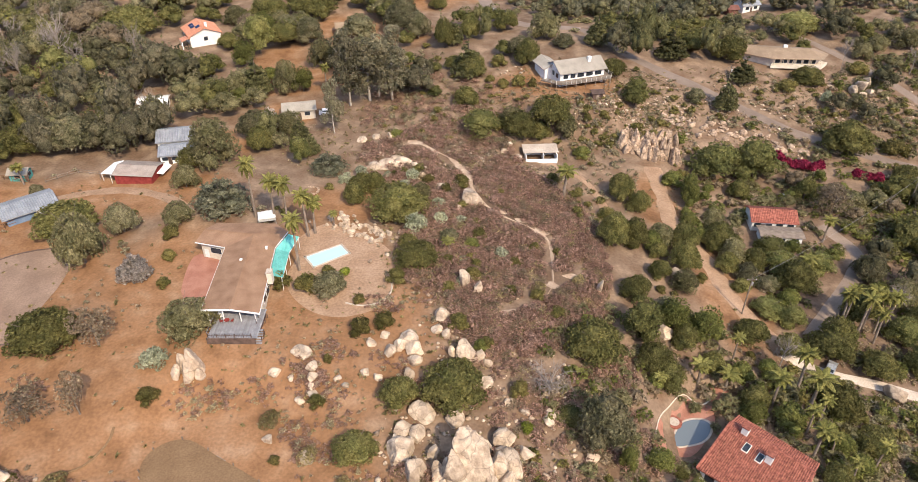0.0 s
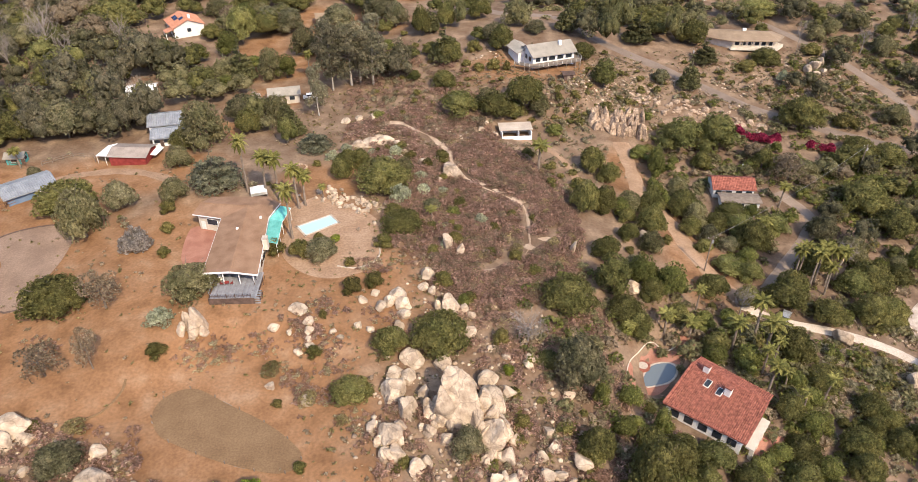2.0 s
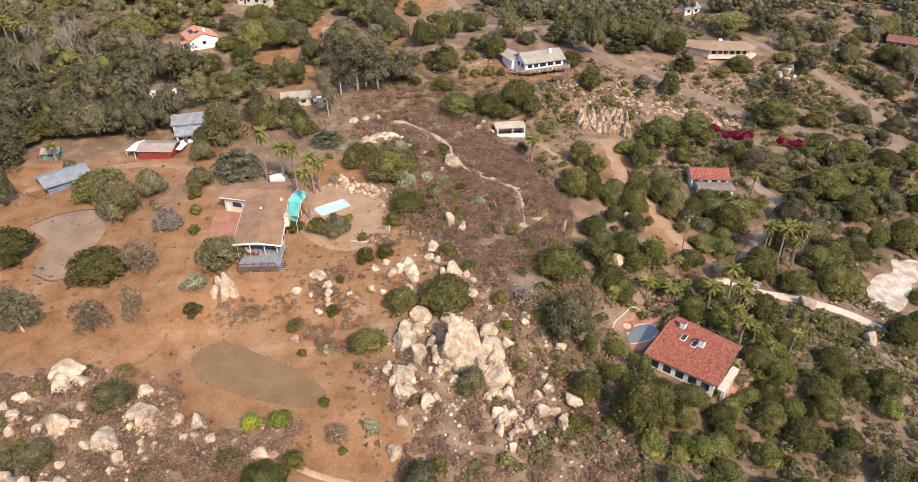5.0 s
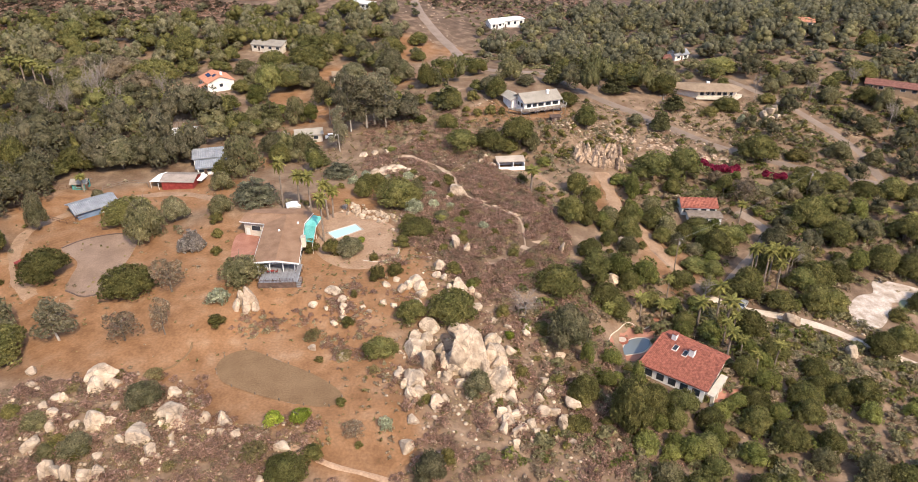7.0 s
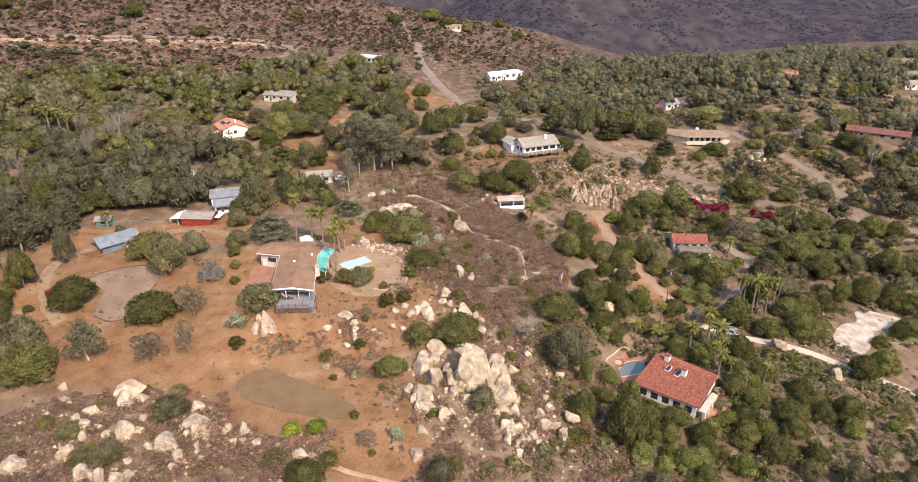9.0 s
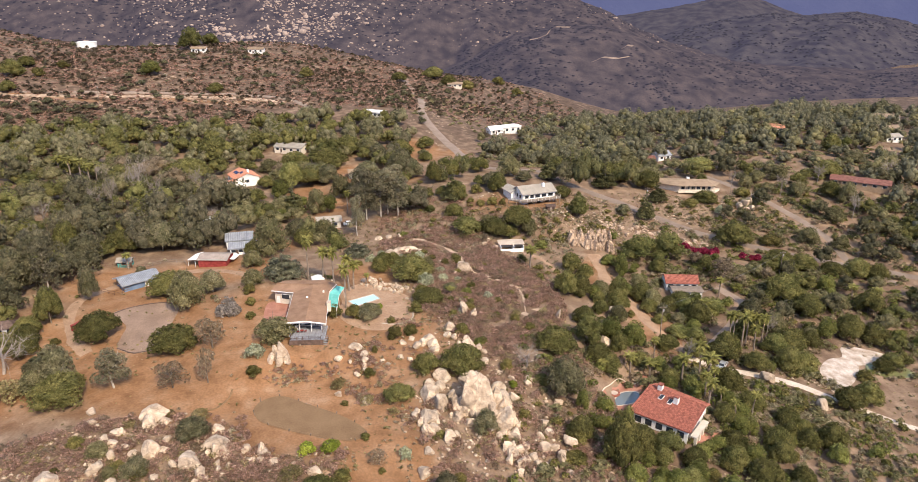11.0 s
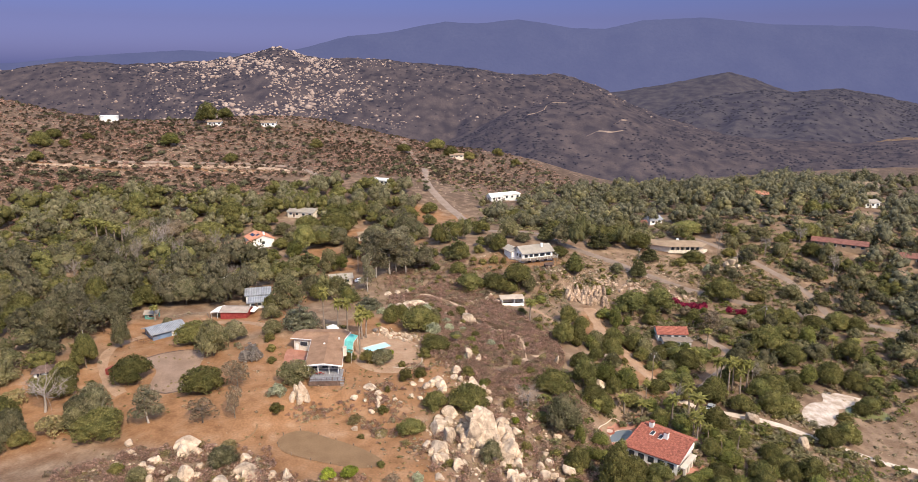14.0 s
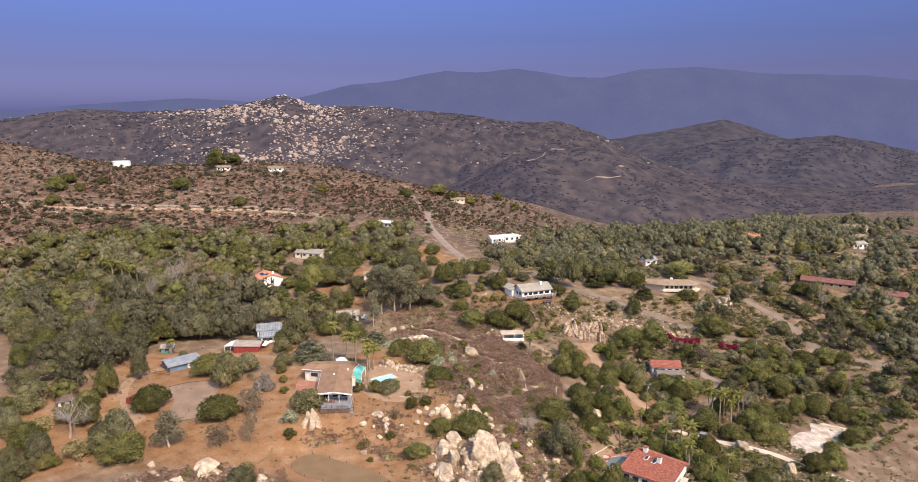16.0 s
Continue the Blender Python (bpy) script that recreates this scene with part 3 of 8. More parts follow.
ribbon("footpath_middle", "faint eroded path through dry brush", [(3.9, 144.4), (6.2, 140.2), (11, 135), (15.8, 132), (19.5, 128.3), (20.3, 124)], 0.8, PATHSAND, 0.08)
ribbon("footpath_lower", "faint trodden path through dry brush", [(20.3, 124), (19.8, 117.5), (19.1, 111.3), (16.1, 106.8), (10.5, 103.2), (6, 102.1), (2.5, 101.5)], 0.6, PATHSAND, 0.08)
for n, (x, y, w, d) in enumerate(((9.5, 137.2, 2.2, 1.1), (15.2, 134.2, 2.6, 1.0), (18.6, 130.4, 1.9, 1.3), (19.2, 111.8, 1.4, 0.9), (23.6, 115.4, 1.7, 0.8), (1.0, 158.5, 1.8, 1.4))):
    patch("worn_patch_%d" % (n + 1), "pale eroded bare patch in dry brush", [(x + w * math.cos(a) * (1 + 0.3 * math.sin(3 * a + n)), y + d * math.sin(a) * (1 + 0.3 * math.cos(2 * a + n))) for a in np.linspace(0, 2 * math.pi, 9, endpoint=False)], PATHSAND, 0.09)
ribbon("track_cross", "pale dirt track under the boulders", [(-33.1, 47), (-24.3, 42.5), (-16.2, 40.2), (-4.2, 36)], 1.6, TRACK, 0.08)
ribbon("driveway_west", "pale dirt driveway past the barn", [(-63, 136), (-70, 143), (-84, 148), (-98, 144), (-112, 130), (-113, 118), (-106, 104), (-98, 94)], 4.5, TRACK, 0.06)
ARENA_LINE = [(-49.4, 67.5), (-49.3, 70.7), (-46.9, 73.2), (-43.3, 73.5), (-37.5, 70), (-31.7, 66.6), (-27.1, 63.2), (-23.4, 59.2), (-23.9, 56.5), (-26.5, 55.5), (-31.6, 56.6), (-37.4, 58.6), (-42.6, 61), (-47.2, 63.7)]
ribbon("yard_berm", "low crumbling dirt berm round the yard", [(-55.9, 74.9), (-55.9, 72.9), (-56.5, 70.7), (-57.8, 68.0), (-59.8, 66.3), (-61.2, 65.7)], 0.45, ARENA, 0.2, "berm")
patch("arena", "raked brown sand riding arena", ARENA_LINE, ARENA, 0.16)
ribbon("terrace_curb", "pale curved kerb round the dirt terrace", [(-13.6, 110), (-13.4, 107), (-15, 104), (-18.6, 102.8), (-22, 103.6)], 0.5, CONCRETE, 0.2, "kerb")
patch("paved_pad", "grey-brown packed earth turning circle", [(-100.8, 116.5), (-96.7, 121.0), (-89.2, 123.4), (-83.0, 121.2), (-81.5, 111.0), (-81.8, 103.1), (-80.5, 95.0), (-85.4, 93.2), (-90.9, 96.0), (-92.3, 101.8), (-93.8, 109.3)], PADDIRT)
ribbon("pad_kerb", "dark low kerb round the turning circle", [(-100.8, 116.5), (-96.7, 121.0), (-89.2, 123.4), (-83.0, 121.2)], 0.6, DARKWOOD, 0.2, "kerb")
ribbon("pad_kerb_south", "dark low kerb at the foot of the turning circle", [(-80.5, 95.0), (-85.4, 93.2), (-90.9, 96.0)], 0.5, DARKWOOD, 0.2, "kerb")
patch("dry_pond", "white sandy bed of a dry pond", [(103.5, 98), (105.9, 103.3), (110.8, 107.8), (116.5, 110), (118.7, 114.6), (122.9, 115.4), (132, 112.5), (136, 109), (128, 108), (122, 109), (120, 106.5), (117.3, 102.4), (110.8, 95.7), (103.9, 93.8)], SAND, 0.15)
patch("pond", "shallow murky green pond water", [(121.8, 104), (122.8, 107.6), (127, 107.6), (134, 107), (136, 103), (127, 101.5)], PONDGREEN, 0.2, "pond")
patch("patio_red", "red concrete patio beside the house", [(-56, 119), (-50, 117), (-48.5, 108), (-51, 104), (-55, 107)], REDPATIO, 0.06, "patio")


# ---- distant hills ----
EYE_END, HEADING_END, FOCAL, LEVEL_ROW = Vector((-15, -104, 88)), radians(3.2), 1190, 194


def ridge(name, label, sight, far, spread, base, mat, rough, seed):
    """A range of hills along a skyline; sight gives bearings and rises as seen from the south end of the valley."""
    bearing = [math.atan((b - 784) / FOCAL) + HEADING_END for b, _ in sight]
    rise = [(LEVEL_ROW - r) / FOCAL for _, r in sight]
    across = np.linspace(bearing[0], bearing[-1], 220)
    deep = np.linspace(-2.2, 1.0, 56)
    crest = np.interp(across, bearing, rise) * far + EYE_END.z
    a, d = np.meshgrid(across, deep, indexing="ij")
    dist = far + d * spread
    x, y = EYE_END.x + np.tan(a) * dist, EYE_END.y + dist
    spur = lattice_noise(a * far + d * spread * 0.12, d * spread * 0.16, spread * 0.36, seed) + 0.55 * lattice_noise(a * far - d * spread * 0.2, d * spread * 0.2, spread * 0.15, seed + 1)
    prof = np.exp(-(d ** 2) * 0.9)
    z = base + (crest[:, None] - base) * prof + spur * rough * (1 - prof) * 1.6
    z += rough * 0.13 * lattice_noise(x, y, spread * 0.09, seed + 2) + rough * 0.08 * lattice_noise(x, y, spread * 0.04, seed + 3)
    verts = np.stack([x, y, z], -1).reshape(-1, 3)
    i = np.arange(219)[:, None] * 56 + np.arange(55)[None]
    quads = np.stack([i, i + 56, i + 57, i + 1], -1).reshape(-1, 4)
    me = quick_mesh(name, verts, quads, mat)
    me.polygons.foreach_set("use_smooth", [True] * len(me.polygons))
    tagged(new(name, me), label, "hills", kind="structure")
    return x, y, z, prof


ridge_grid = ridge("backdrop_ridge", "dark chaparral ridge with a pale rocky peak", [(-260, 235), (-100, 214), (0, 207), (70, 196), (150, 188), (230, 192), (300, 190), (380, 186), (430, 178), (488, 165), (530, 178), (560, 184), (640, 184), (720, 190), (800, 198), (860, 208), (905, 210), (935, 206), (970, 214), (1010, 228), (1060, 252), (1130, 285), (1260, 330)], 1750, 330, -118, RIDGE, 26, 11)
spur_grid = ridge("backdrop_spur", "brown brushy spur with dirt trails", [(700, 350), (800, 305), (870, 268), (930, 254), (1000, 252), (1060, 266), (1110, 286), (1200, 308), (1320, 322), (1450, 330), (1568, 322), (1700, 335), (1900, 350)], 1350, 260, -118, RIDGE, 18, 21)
east_grid = ridge("backdrop_east_hill", "dark smooth hills with painted blue haze", [(960, 330), (1050, 292), (1120, 266), (1200, 246), (1285, 233), (1340, 239), (1420, 233), (1480, 244), (1568, 266), (1700, 290), (1850, 320)], 2300, 420, -118, RIDGEFAR, 26, 31)
ridge("backdrop_cone_hill", "dark pointed hill with painted blue haze", [(900, 262), (980, 246), (1060, 236), (1130, 224), (1180, 214), (1228, 205), (1270, 216), (1320, 234), (1420, 262)], 3000, 420, -118, RIDGEFAR, 20, 41)
ridge("backdrop_range", "far mountain range coloured blue by painted smoke haze", [(380, 200), (450, 182), (520, 168), (600, 148), (640, 145), (680, 140), (720, 131), (760, 125), (810, 128), (880, 121), (930, 128), (960, 134), (1020, 136), (1080, 122), (1180, 117), (1300, 128), (1450, 130), (1568, 140), (1800, 160)], 4350, 420, -190, RANGE, 16, 51)
ridge("backdrop_range_west", "faint hills low on the skyline, painted haze blue", [(-260, 205), (-100, 196), (50, 190), (150, 180), (220, 176), (330, 170), (420, 175), (500, 182), (620, 200)], 4200, 350, -190, RANGE, 12, 61)


def trail(label, grid, sight, width):
    """A pale dirt trail worn over the face of a far hill, along bearings and rises from the south end."""
    x, y, z, _ = grid
    verts, faces = [], []
    for b, r in sight:
        a = math.atan((b - 784) / FOCAL) + HEADING_END
        i = int(np.argmin(np.abs(np.arctan2(x[:, 20] - EYE_END.x, y[:, 20] - EYE_END.y) - a)))
        row = LEVEL_ROW - (z[i] - EYE_END.z) / (y[i] - EYE_END.y) * FOCAL
        j = min(int(np.argmax(row <= r)), 36)
        p = Vector((x[i, j], y[i, j], z[i, j]))
        verts += [p + Vector((-width / 2, -2.5, 0.8)), p + Vector((width / 2, 2.5, 2.6))]
    for k in range(len(sight) - 1):
        faces.append((2 * k, 2 * k + 2, 2 * k + 3, 2 * k + 1))
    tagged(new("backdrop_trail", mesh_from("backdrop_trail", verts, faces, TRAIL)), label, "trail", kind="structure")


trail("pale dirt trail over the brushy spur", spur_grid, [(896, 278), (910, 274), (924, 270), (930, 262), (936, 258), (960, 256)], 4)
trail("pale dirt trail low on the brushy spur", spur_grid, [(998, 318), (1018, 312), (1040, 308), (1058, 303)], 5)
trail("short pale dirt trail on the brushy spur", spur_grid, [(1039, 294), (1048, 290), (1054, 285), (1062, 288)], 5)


# ---- main house ----
def window(parent, x, y, z, w, h, turn=0.0, mat=WHITE):
    """A framed window on a wall; turn 0 faces south."""
    frame_ob = part("window", box_mesh("window_frame", w + 0.16, 0.1, h + 0.16, mat), parent, "", pose(x, y, z, 0, 0, turn))
    part("pane", box_mesh("pane", w, 0.06, h, DARKGLASS, 0.0), frame_ob, "dark glass pane", pose(0, -0.05, 0.08))
    return frame_ob


def build_main_house():
    z0 = 0.4
    house = thing("ranch_house", "single-storey stucco ranch house with tan shingle roof and wooden deck", "house", 0, 0, z0)
    wall_line = [(-46.2, 100.2), (-36.9, 100.2), (-37.6, 107.5), (-38.3, 116.0), (-36.9, 121.0), (-40.2, 123.6), (-51.8, 124.0), (-53.9, 118.7), (-47.6, 116.9)]
    part("wall", prism("wall", wall_line, -1.0, 4.15, STUCCO), house, "cream stucco walls")
    a, i, gl, f, d, c, b = (-54.8, 118.0, 4.3), (-48.0, 116.1, 4.35), (-47.0, 96.4, 4.35), (-36.1, 95.5, 4.35), (-36.2, 121.8, 4.35), (-39.4, 125.0, 4.3), (-52.2, 125.3, 4.3)
    m0, m1, w1 = (-41.4, 95.7, 5.1), (-42.6, 119.6, 5.25), (-53.7, 121.7, 5.0)
    e, e2 = (-37.0, 107.2, 4.35), (-37.7, 116.1, 4.35)
    for corners, label in (((f, e, m1, m0), "tan shingle slope"), ((e, e2, m1), "tan shingle slope"), ((e2, d, m1), "tan shingle slope"), ((gl, m0, m1, i), "tan shingle slope"),
                           ((a, i, m1, w1), "tan shingle slope"), ((c, b, w1, m1), "tan shingle slope"), ((d, c, m1), "tan shingle slope")):
        part("roof_slope", slab("roof_slope", corners, 0.22, SHINGLE), house, label)

    def board(p, q, wide=0.3):
        p, q = Vector(p), Vector(q)
        mid, run = (p + q) / 2, q - p
        me = box_mesh("fascia_board", run.length, 0.08, wide, WHITE)
        m = Matrix.Translation(mid + Vector((0, 0, -0.24))) @ run.to_track_quat("X", "Z").to_matrix().to_4x4()
        part("fascia_board", me, house, "white fascia board", m)

    for p, q in ((gl, m0), (m0, f), (f, e), (gl, i), (i, a), (e, e2), (e2, d)):
        board(p, q, 0.42 if p in (gl, m0) and q in (m0, f) else 0.26)
    part("gable_wall", mesh_from("gable_wall", [(-46.6, 100.3, 4.1), (-36.5, 100.3, 4.1), (-41.5, 100.3, 4.9), (-46.6, 100.15, 4.1), (-36.5, 100.15, 4.1), (-41.5, 100.15, 4.9)], [(0, 1, 2), (5, 4, 3), (0, 3, 4, 1), (1, 4, 5, 2), (2, 5, 3, 0)], WHITE), house, "white gable wall")
    # ridge caps and pipes
    for p, q in ((m0, m1), (m1, w1)):
        p, q = Vector(p), Vector(q)
        me = box_mesh("ridge_cap", (q - p).length, 0.35, 0.08, SHINGLE)
        part("ridge_cap", me, house, "", Matrix.Translation((p + q) / 2 + Vector((0, 0, 0.0))) @ (q - p).to_track_quat("X", "Z").to_matrix().to_4x4())
    box("chimney", house, -36.6, 106.4, 3.0, 1.0, 1.4, 2.6, STUCCO, label="pale stucco chimney")
    box("chimney_cap", house, -36.6, 106.4, 5.6, 1.15, 1.55, 0.15, CONCRETE)
    for x, y in ((-39.2, 115.2), (-43.2, 110.8)):
        z = 4.8 if x < -42 else 4.65
        box("roof_vent", house, x, y, z, 0.5, 0.5, 0.55, WHITE, label="white roof vent")
    # porch and deck
    floor = 1.55
    for k in range(30):
        box("deck_board", house, -45.2 + 0.15 + k * 0.3, 96.1, floor - 0.06, 0.285, 8.0, 0.06, GREYWOOD)
    box("deck_skirt", house, -41.0, 92.2, -0.9, 8.8, 0.12, 2.35, DARKWOOD, label="dark stained deck skirting")
    box("deck_skirt", house, -45.25, 96.1, -0.9, 0.12, 7.8, 2.35, DARKWOOD)
    box("deck_skirt", house, -36.6, 97.6, -0.9, 0.12, 5.0, 2.35, DARKWOOD)
    for x in (-45.0, -43.4, -41.8, -40.2, -38.6, -37.2):
        box("railing_post", house, x, 92.2, floor, 0.12, 0.12, 1.0, DARKWOOD)
    for z in (0.45, 0.92):
        box("handrail", house, -41.1, 92.2, floor + z, 7.9, 0.1, 0.07, GREYWOOD if z > 0.8 else DARKWOOD)
    for k in range(26):
        box("baluster", house, -44.9 + k * 0.3, 92.2, floor, 0.04, 0.04, 0.95, DARKWOOD)
    for y in (93.8, 95.4, 97.0):
        box("railing_post", house, -45.2, y, floor, 0.12, 0.12, 1.0, DARKWOOD)
    box("handrail", house, -45.2, 95.0, floor + 0.92, 0.1, 5.4, 0.07, GREYWOOD)
    for x in (-37.2, -35.5):
        for y in (92.4, 94.2, 96.0, 97.6):
            box("railing_post", house, x, y, floor - (0 if y > 95 else 0.9), 0.1, 0.1, 1.05, DARKWOOD)
    for k in range(7):
        box("stair_tread", house, -36.35, 92.0 + k * 0.42, -0.3 + k * 0.26, 1.5, 0.42, 0.06, GREYWOOD)
    for x in (-37.1, -35.6):
        box("stair_stringer", house, x, 93.4, -0.4, 0.08, 3.6, 0.3, DARKWOOD, tilt=31)
    for x in (-45.9, -43.2, -40.1, -37.4):
        box("porch_post", house, x, 96.6, floor, 0.18, 0.18, 2.75, WHITE, label="white porch post")
    box("porch_beam", house, -41.6, 96.6, floor + 2.55, 9.4, 0.2, 0.28, WHITE)
    for x in (-44.3, -41.6, -38.9):
        window(house, x, 100.12, floor + 0.3, 1.9, 2.0)
    window(house, -50.6, 117.6, 1.7, 2.4, 1.3, -16)
    box("door", house, -52.9, 118.3, 0.2, 1.0, 0.1, 2.1, WHITE, turn=-16, label="white door")
    for y in (102.4, 104.6):
        window(house, -37.0, y, 1.6, 1.8, 1.2, 90)
    return house


build_main_house()


def build_awning():
    awning = thing("patio_cover", "turquoise corrugated patio cover on thin posts", "patio cover", 0, 0, 0.4)
    inner = [(-36.9, 107.2, 4.0), (-37.6, 116.1, 4.0), (-36.1, 121.4, 4.0)]
    outer = [(-34.5, 107.4, 3.35), (-34.9, 115.8, 3.35), (-33.9, 121.4, 3.35)]
    for k in range(2):
        part("corrugated_sheet", ribbed("corrugated_sheet", outer[k], outer[k + 1], inner[k + 1], inner[k], 0.3, 0.05, TURQUOISE, 5, k), awning, "turquoise corrugated sheet")
    for x, y in ((-34.75, 107.5), (-34.9, 111.6), (-35.0, 115.7), (-34.1, 121.2)):
        box("post", awning, x, y, -0.2, 0.1, 0.1, 3.5, WHITE)
    for k in range(2):
        p, q = Vector(outer[k]), Vector(outer[k + 1])
        me = box_mesh("beam", (q - p).length, 0.1, 0.15, WHITE)
        part("beam", me, awning, "", Matrix.Translation((p + q) / 2 - Vector((0, 0, 0.2))) @ (q - p).to_track_quat("X", "Z").to_matrix().to_4x4())


build_awning()


def build_pool():
    corners = [Vector((-32.6, 118.6)), Vector((-25.5, 123.1)), Vector((-23.3, 119.9)), Vector((-30.1, 114.9))]
    mid = sum(corners, Vector((0, 0))) / 4
    pool = thing("swimming_pool", "rectangular swimming pool with pale blue water", "pool", mid.x, mid.y, 0.4)
    inner = [(c - mid) for c in corners][::-1]
    part("water", prism("water", [tuple(c) for c in inner], -0.9, 0.10, POOLBLUE), pool, "clear pale blue water")
    for k in range(4):
        p, q = inner[k], inner[(k + 1) % 4]
        d = q - p
        m = pose((p.x + q.x) / 2, (p.y + q.y) / 2, 0.02, 0, 0, math.degrees(math.atan2(d.y, d.x)))
        part("coping", box_mesh("coping", d.length + 0.5, 0.45, 0.16, CONCRETE), pool, "pale concrete coping", m)
    patch("pool_terrace", "pale trodden dirt terrace round the pool", [(-35.6, 124.5), (-30, 131), (-22, 128), (-15.5, 122), (-12, 115), (-13.2, 108), (-15.5, 102.5), (-22, 99.5), (-28, 101), (-33, 106), (-35.2, 112), (-34.4, 118)], TERRACE, 0.07, "terrace")


build_pool()


# ---- other houses ----
def gable_house(name, label, x, y, turn, w, d, h, rise, wall_mat, roof_mat, z=None, windows=3, over=0.5, chimney=False, ribs=0.0, category="house", ridge_x=True):
    """A plain house: ridge along its length w, slopes to front and back."""
    z = ground_at(x, y) if z is None else z
    house = thing(name, label, category, x, y, z, turn)
    part("wall", prism("wall", [(-w / 2, -d / 2), (w / 2, -d / 2), (w / 2, d / 2), (-w / 2, d / 2)], -1.5, h, wall_mat), house)
    ww, dd, low = w / 2 + over, d / 2 + over, h - over * rise / (d / 2)
    top = h + rise
    for s in (-1, 1):
        e0, e1, r1, r0 = (-ww, s * dd, low + 0.12), (ww, s * dd, low + 0.12), (ww, 0, top + 0.12), (-ww, 0, top + 0.12)
        if s > 0:
            e0, e1, r0, r1 = e1, e0, r1, r0
        part("roof_slope", slab("roof_slope", (e0, e1, r1, r0), 0.16, roof_mat), house)
        if ribs:
            lift = Vector((0, 0, 0.02))
            part("tile_layer" if roof_mat in (CLAY, ORANGE) else "roof_sheet", ribbed("tile_layer", Vector(e0) + lift, Vector(e1) + lift, Vector(r1) + lift, Vector(r0) + lift, ribs, ribs * 0.28, roof_mat, 16, int(abs(x))), house)
    for s in (-1, 1):
        g = [(s * w / 2, -d / 2, h), (s * w / 2, d / 2, h), (s * w / 2, 0, top), (s * (w / 2 - 0.15), -d / 2, h), (s * (w / 2 - 0.15), d / 2, h), (s * (w / 2 - 0.15), 0, top)]
        part("gable_wall", mesh_from("gable_wall", g, [(0, 1, 2), (5, 4, 3), (0, 3, 4, 1), (1, 4, 5, 2), (2, 5, 3, 0)], wall_mat), house)
    for k in range(windows):
        wx = -w / 2 + (k + 0.5) * w / windows
        window(house, wx, -d / 2 - 0.02, h * 0.38, min(1.6, w / windows * 0.6), h * 0.38)
    if windows:
        box("door", house, -w / 2 + w / windows, -d / 2 - 0.03, 0, 0.95, 0.08, 2.05, DARKWOOD)
        window(house, w / 2 + 0.02, 0, h * 0.38, 1.4, h * 0.38, 90)
    if chimney:
        box("chimney", house, w * 0.25, d * 0.12, h + rise * 0.4, 0.8, 0.8, rise * 0.6 + 1.1, wall_mat)
    return house


